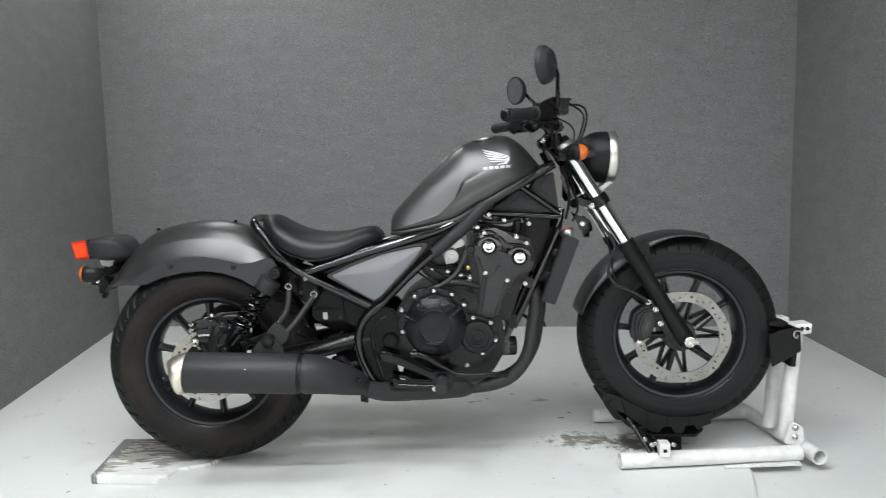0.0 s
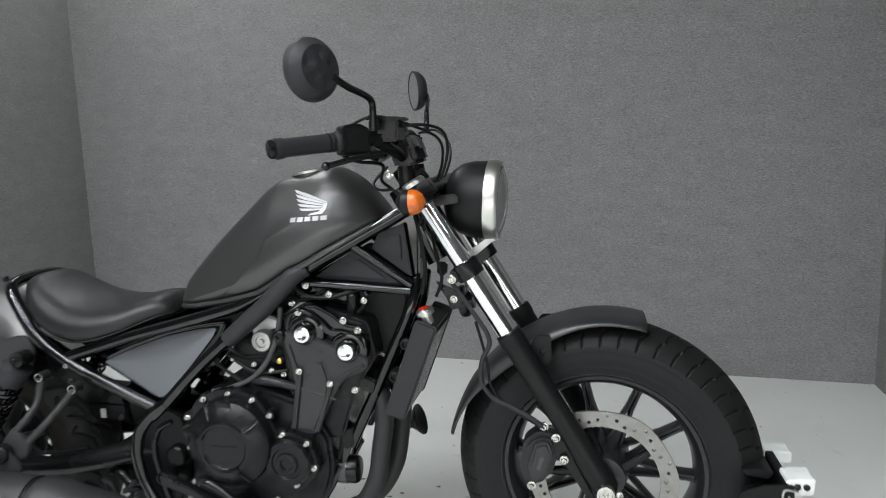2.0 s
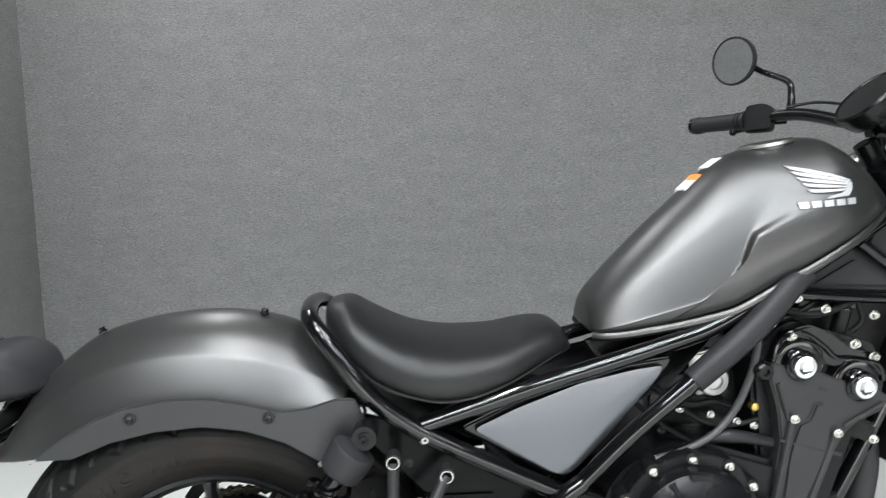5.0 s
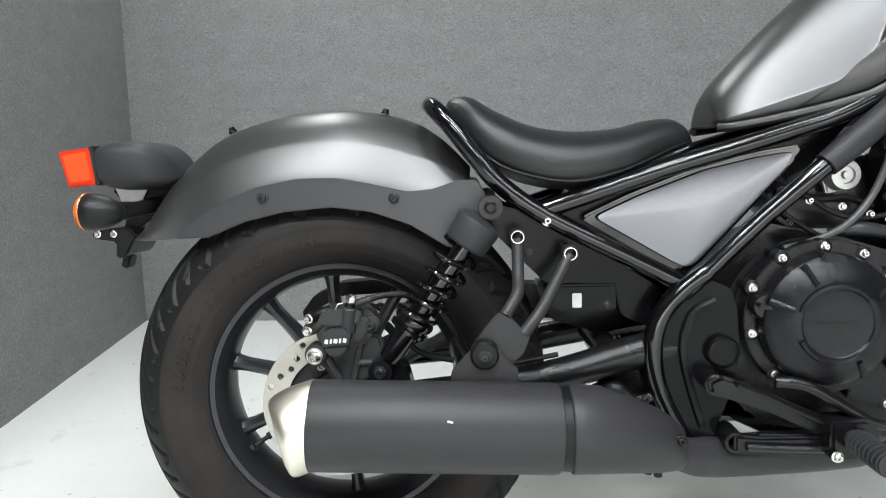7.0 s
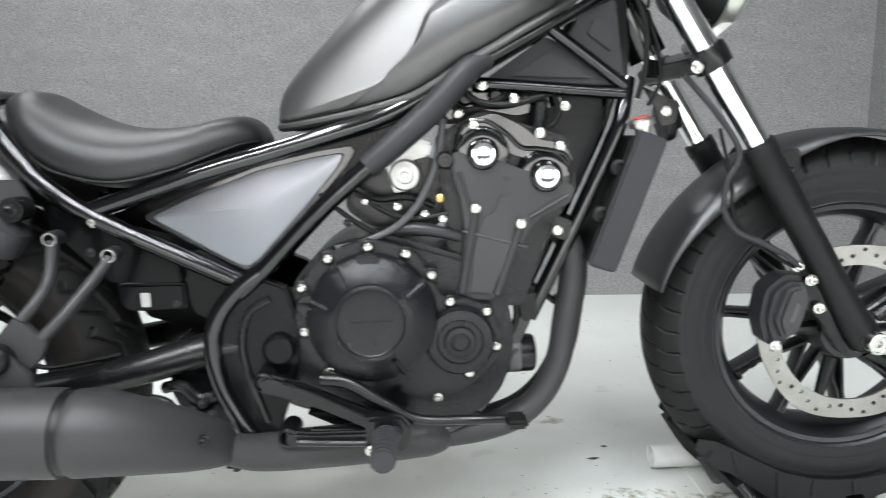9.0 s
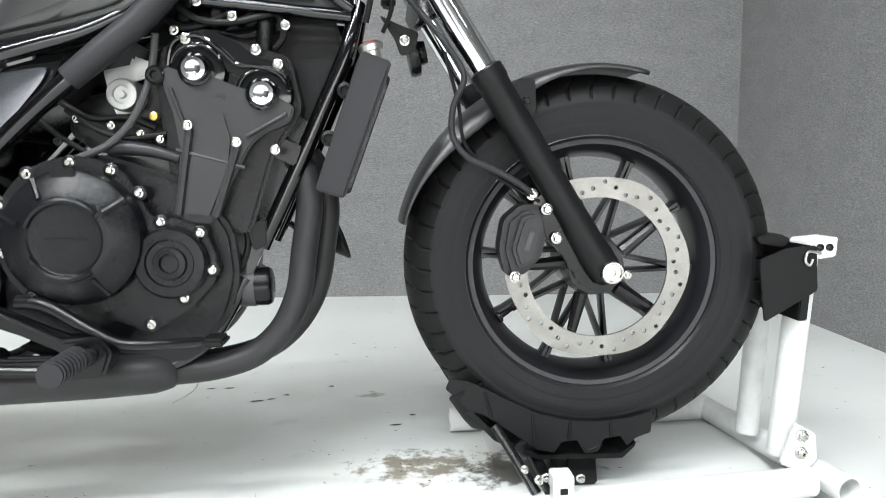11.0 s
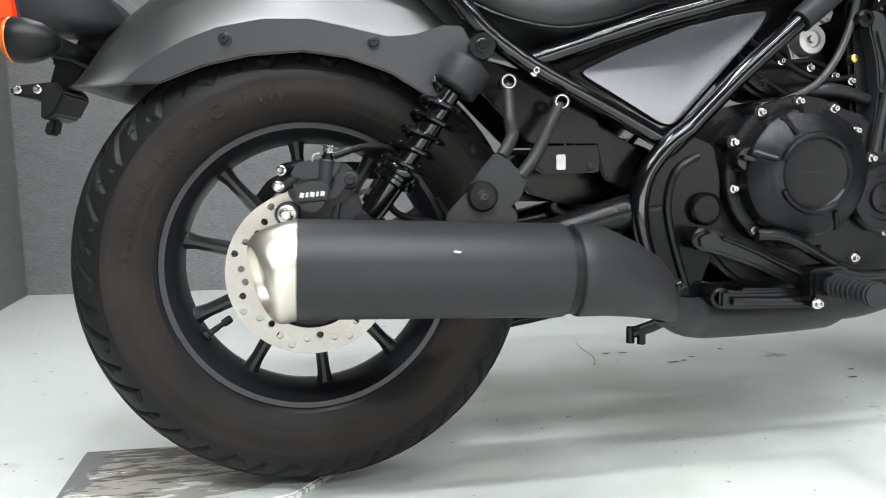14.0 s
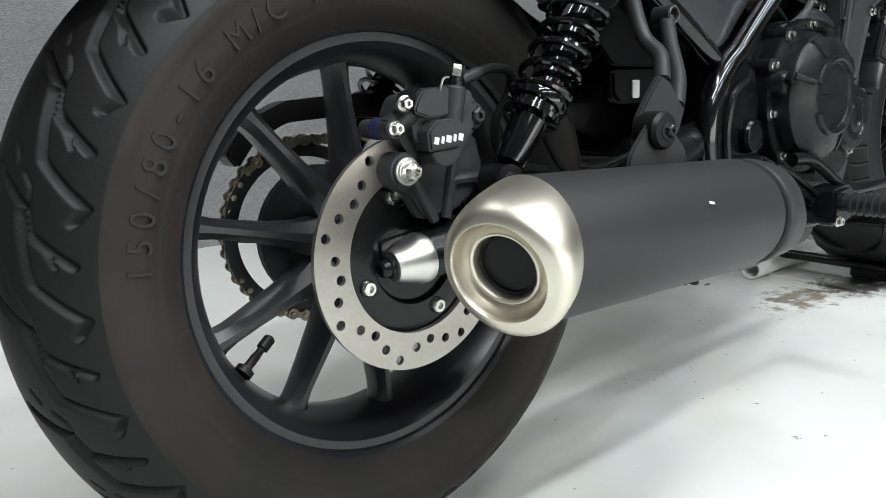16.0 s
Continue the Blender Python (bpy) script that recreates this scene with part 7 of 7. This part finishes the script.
cross = pipe_end("cross_tube", (1.905, -0.125, 0.026), (1.836, 0.385, 0.026), 0.024)
pipe_end("upright", (1.846, -0.020, 0.050), (1.858, -0.042, 0.405), 0.0215)
pipe_end("upright", (1.838, 0.075, 0.050), (1.858, 0.078, 0.400), 0.0205)
part("joint_plate", slab([(1.82, 0.05), (1.86, 0.03), (1.885, 0.055), (1.880, 0.10), (1.845, 0.12)], -0.068, -0.058, 0.002, 0.006), WHITE_PAINT, chock)
for z in (0.07, 0.10):
    part("joint_bolt", bolt_bm((1.853, -0.068, z), Y_AXIS, 0.009, 0.012), BOLT, chock, "zinc bolt")
top = part("top_bracket", slab([(1.836, 0.398), (1.886, 0.404), (1.888, 0.436), (1.838, 0.432)], -0.085, -0.030, 0.003, 0.006), WHITE_PAINT, chock)
part("top_bracket", slab([(1.832, 0.398), (1.885, 0.400), (1.885, 0.425), (1.832, 0.425)], 0.055, 0.10, 0.003, 0.006), WHITE_PAINT, chock)
for x in (1.856, 1.872):
    part("bracket_hole", turned([(0.006, 0), (0.006, 0.003), (0.003, 0.004)], (x, -0.085, 0.420), Y_AXIS, 14), SATIN_BLACK, top)
for s in (-1, 1):
    part("front_pad", slab([(1.755, 0.402), (1.800, 0.420), (1.850, 0.424), (1.856, 0.350), (1.768, 0.300)], s * 0.085 - 0.002, s * 0.085 + 0.002, 0.001, 0.006, None, pose(0, 0, 0, 0, 0, 0)), MATTE_BLACK, chock, "black steel stop plate")
part("pad_back", slab([(1.826, 0.300), (1.842, 0.300), (1.850, 0.424), (1.834, 0.424)], -0.085, 0.085, 0.002), MATTE_BLACK, chock)
clampb = part("clamp_box", slab([(1.408, 0.045), (1.440, 0.045), (1.440, 0.088), (1.408, 0.088)], -0.155, -0.120, 0.002), WHITE_PAINT, chock)
part("clamp_slot", slab([(1.418, 0.060), (1.430, 0.060), (1.430, 0.070), (1.418, 0.070)], -0.1555, -0.1545, 0), SATIN_BLACK, clampb)
for dx, dz in ((-0.024, 0.088), (0.030, 0.084)):
    part("wing_nut", bolt_bm((1.42 + dx, -0.150, dz), Y_AXIS, 0.006, 0.01), BOLT, clampb, "bright wing nut")
# base plate between the tubes and the black folded cradle under the tyre
part("base_plate", block((0.50, 0.375, 0.004), pose(1.605, 0.078, 0.0025, 0, 0, -0.5), 0.001), FLOOR, chock, "white-painted flat base plate")
part("plate_edge", block((0.24, 0.02, 0.004), pose(1.73, -0.125, 0.003, 0, 0, 3.5), 0.001), WHITE_PAINT, chock)
for s in (-1, 1):
    out = 0.042 + s * 0.088
    CHEEK = [(1.255, 0.196), (1.262, 0.212), (1.295, 0.206), (1.345, 0.180), (1.410, 0.148), (1.460, 0.135), (1.510, 0.131), (1.560, 0.135), (1.603, 0.146), (1.600, 0.108), (1.575, 0.100), (1.560, 0.086), (1.548, 0.104), (1.520, 0.101), (1.510, 0.078), (1.488, 0.076), (1.474, 0.100), (1.448, 0.098), (1.436, 0.080), (1.408, 0.086), (1.372, 0.112), (1.318, 0.150), (1.290, 0.160), (1.276, 0.176)]
    cheek = part("cradle_cheek", slab(CHEEK, out - 0.0022, out + 0.0022, 0.001, 0.003), MATTE_BLACK, chock, "black folded steel cradle cheek")
    for x0, z0, x1, z1 in ((1.318, 0.190, 1.330, 0.146), (1.398, 0.150, 1.402, 0.096), (1.462, 0.132, 1.460, 0.104), (1.530, 0.130, 1.532, 0.106)):
        part("fold", bar([(x0, out + s * 0.001, z0), (x1, out + s * 0.004, z1)], 0.003, 8, 1), MATTE_BLACK, cheek)
    part("lip", bar([(1.262, out, 0.211), (1.295, out, 0.205), (1.345, out, 0.179), (1.410, out, 0.147), (1.460, out, 0.134), (1.510, out, 0.130), (1.560, out, 0.134), (1.602, out, 0.145)], 0.0022, 6, 3), SATIN_BLACK, cheek, "rubbed bright lip")
    # three fingers that reach from the cheek in under the tyre
    for (x0, z0), (x1, z1), (x2, z2), w in (((1.262, 0.200), (1.300, 0.140), (1.335, 0.118), 0.045), ((1.370, 0.112), (1.390, 0.084), (1.420, 0.080), 0.06), ((1.490, 0.100), (1.500, 0.080), (1.520, 0.079), 0.06)):
        part("finger", bar([(x0 + 0.012, out, z0 - 0.012), (x1 + 0.012, 0.042 + s * 0.066, z1 - 0.010), (x2 + 0.012, 0.042 + s * 0.018, z2 - 0.010)], 0.016, 8, 3, 0.3), MATTE_BLACK, cheek)
part("cradle_floor", slab([(1.276, 0.180), (1.342, 0.110), (1.412, 0.074), (1.552, 0.071), (1.578, 0.090), (1.576, 0.082), (1.555, 0.062), (1.408, 0.066), (1.336, 0.102), (1.270, 0.174)], -0.041, 0.125, 0.001), MATTE_BLACK, chock)
part("cradle_hinge", bar([(1.412, -0.13, 0.052), (1.412, 0.262, 0.052)], 0.012, 14, 1), SATIN_BLACK, chock)
part("cradle_foot", slab([(1.465, 0.066), (1.515, 0.066), (1.520, 0.006), (1.460, 0.006)], -0.02, 0.10, 0.004), SATIN_BLACK, chock)
part("cradle_link", bar([(1.335, -0.052, 0.132), (1.360, -0.085, 0.095), (1.388, -0.128, 0.050)], 0.008, 10, 2), SATIN_BLACK, chock, "black link strap")
part("link_edge", bar([(1.338, -0.062, 0.124), (1.358, -0.091, 0.091), (1.380, -0.130, 0.050)], 0.0016, 6, 2), GREY_HOSE, chock)
for bx, bz, r in ((1.366, 0.098, 0.005), (1.388, 0.080, 0.006)):
    part("link_nut", bolt_bm((bx, -0.140, bz), Y_AXIS, r, 0.012), STEEL, chock, "bright link nut")
part("hitch_pin", bar([(1.858, -0.086, 0.410), (1.835, -0.090, 0.414), (1.830, -0.090, 0.400), (1.838, -0.090, 0.392), (1.842, -0.090, 0.402)], 0.0022, 8), STEEL, chock, "bright wire hitch pin")
part("pad_top", slab([(1.764, 0.436), (1.806, 0.440), (1.822, 0.432), (1.812, 0.418), (1.770, 0.425)], -0.06, 0.085, 0.002, 0.004), MATTE_BLACK, chock)

# ---- board under the rear wheel ----
def board_paint():
    """White paint on a plank, rubbed off to grey wood in long streaks and bare primer at one end."""
    m = material("worn_plank_paint", (0.70, 0.71, 0.69), 0.55, 0.0, 70, 0.05, 0.12, 16, 0.25, tint=(0.48, 0.46, 0.42))
    nt = m.node_tree
    b = nt.nodes["Principled BSDF"]
    co = [n for n in nt.nodes if n.type == "TEX_COORD"][0]
    base = b.inputs["Base Color"].links[0].from_socket
    xyz = nt.nodes.new("ShaderNodeSeparateXYZ")
    nt.links.new(co.outputs["Object"], xyz.inputs["Vector"])
    for scale, channel, low, high, gain, cut, tint in (((8, 26, 1), "Y", -0.13, -0.01, 0.22, 0.58, (0.33, 0.315, 0.275)), ((11, 60, 1), "Y", -0.10, 0.05, 0.17, 0.63, (0.11, 0.10, 0.085)), ((22, 20, 1), "X", -0.300, -0.365, 0.55, 0.80, (0.155, 0.155, 0.15))):
        mp = nt.nodes.new("ShaderNodeMapping")
        mp.inputs["Scale"].default_value = scale
        n = nt.nodes.new("ShaderNodeTexNoise")
        n.inputs["Scale"].default_value, n.inputs["Detail"].default_value, n.inputs["Roughness"].default_value = 1, 7, 0.6
        nt.links.new(co.outputs["Object"], mp.inputs["Vector"])
        nt.links.new(mp.outputs["Vector"], n.inputs["Vector"])
        bias = nt.nodes.new("ShaderNodeMapRange")
        bias.inputs["From Min"].default_value, bias.inputs["From Max"].default_value, bias.inputs["To Max"].default_value = low, high, gain
        nt.links.new(xyz.outputs[channel], bias.inputs["Value"])
        add = nt.nodes.new("ShaderNodeMath")
        nt.links.new(n.outputs["Fac"], add.inputs[0])
        nt.links.new(bias.outputs["Result"], add.inputs[1])
        step = nt.nodes.new("ShaderNodeMapRange")
        step.inputs["From Min"].default_value, step.inputs["From Max"].default_value = cut, cut + 0.05
        nt.links.new(add.outputs["Value"], step.inputs["Value"])
        mx = nt.nodes.new("ShaderNodeMix")
        mx.data_type = "RGBA"
        mx.inputs["B"].default_value = (*tint, 1)
        nt.links.new(base, mx.inputs["A"])
        nt.links.new(step.outputs["Result"], mx.inputs["Factor"])
        base = mx.outputs["Result"]
    nt.links.new(base, b.inputs["Base Color"])
    return m


# outline seen from above, laid flat
PLANK = [(-0.388, 0.140), (-0.350, -0.150), (-0.106, -0.158), (-0.090, -0.112), (-0.010, -0.078), (0.050, 0.0), (0.050, 0.140)]
bm = slab([(x, y) for x, y in PLANK], -0.0095, 0.022, 0.003, 0, None, Matrix(((1, 0, 0, 0), (0, 0, 1, 0), (0, -1, 0, 0), (0, 0, 0, 1))))
board = tagged(finish(bm, "wooden_board", board_paint()), "white-painted plank with worn grey top under the rear tyre", "board")

# ---- dirt and marks on the floor ----
DIRT = material("oily_floor_dirt", (0.075, 0.068, 0.055), 0.6, 0, 150, 0.4, 0.4, 40, 0.5)


def blot(bm, x, y, rx, ry, turn, z, n=14):
    pts = []
    for k in range(n):
        a = 2 * math.pi * k / n
        r = random.uniform(0.55, 1.0)
        u, v = rx * r * math.cos(a), ry * r * math.sin(a)
        pts.append((x + u * math.cos(turn) - v * math.sin(turn), y + u * math.sin(turn) + v * math.cos(turn), z))
    bm.faces.new([bm.verts.new(p) for p in pts])


random.seed(11)
bm = bmesh.new()
for k in range(64):
    x, y = random.uniform(-0.9, 2.4), random.uniform(-1.1, 0.75)
    s = random.choice((0.0008, 0.001, 0.0012, 0.0016, 0.0026))
    on = (x - 0.775) ** 2 + (y - 0.07) ** 2 < 0.86
    blot(bm, x, y, s * random.uniform(0.8, 1.8), s * random.uniform(0.5, 1), random.uniform(0, 3), (0.0006 if on else FLOOR_Z + 0.0006) + 0.000001 * k, 8)
for x, y, n, spread in ((1.20, 0.16, 30, 0.12), (1.32, 0.08, 26, 0.10), (1.02, 0.19, 6, 0.03), (0.60, 0.05, 8, 0.05), (0.66, 0.02, 5, 0.02), (1.45, 0.02, 24, 0.08)):
    for k in range(n):
        blot(bm, x + random.gauss(0, spread), y + random.gauss(0, spread * 0.45), random.uniform(0.0006, 0.0042), random.uniform(0.0005, 0.002), random.uniform(-0.8, 0.8), 0.0012 + 0.000002 * k, 9)
# a wandering crack and a few longer dark flecks
for k in range(30):
    u = k / 29
    blot(bm, 0.676 - 0.006 * math.sin(u * 7) - 0.022 * u * u, 0.74 - 0.23 * u, random.uniform(0.003, 0.008), random.uniform(0.0008, 0.0022), 1.4 + random.uniform(-0.6, 0.6), 0.0016 + 0.000002 * k, 7)
for x, y, long in ((0.715, 0.608, 0.014), (0.760, 0.607, 0.018), (0.848, 0.500, 0.020), (0.880, 0.510, 0.012), (0.913, 0.536, 0.010), (1.018, 0.593, 0.010), (1.216, 0.366, 0.010), (1.178, 0.310, 0.018)):
    blot(bm, x, y, long, 0.006, random.uniform(-0.2, 0.2), 0.0017, 12)
tagged(finish(bm, "floor_grit", DIRT), "dark grit and oily flecks on the white floor", "dirt", kind="stuff")
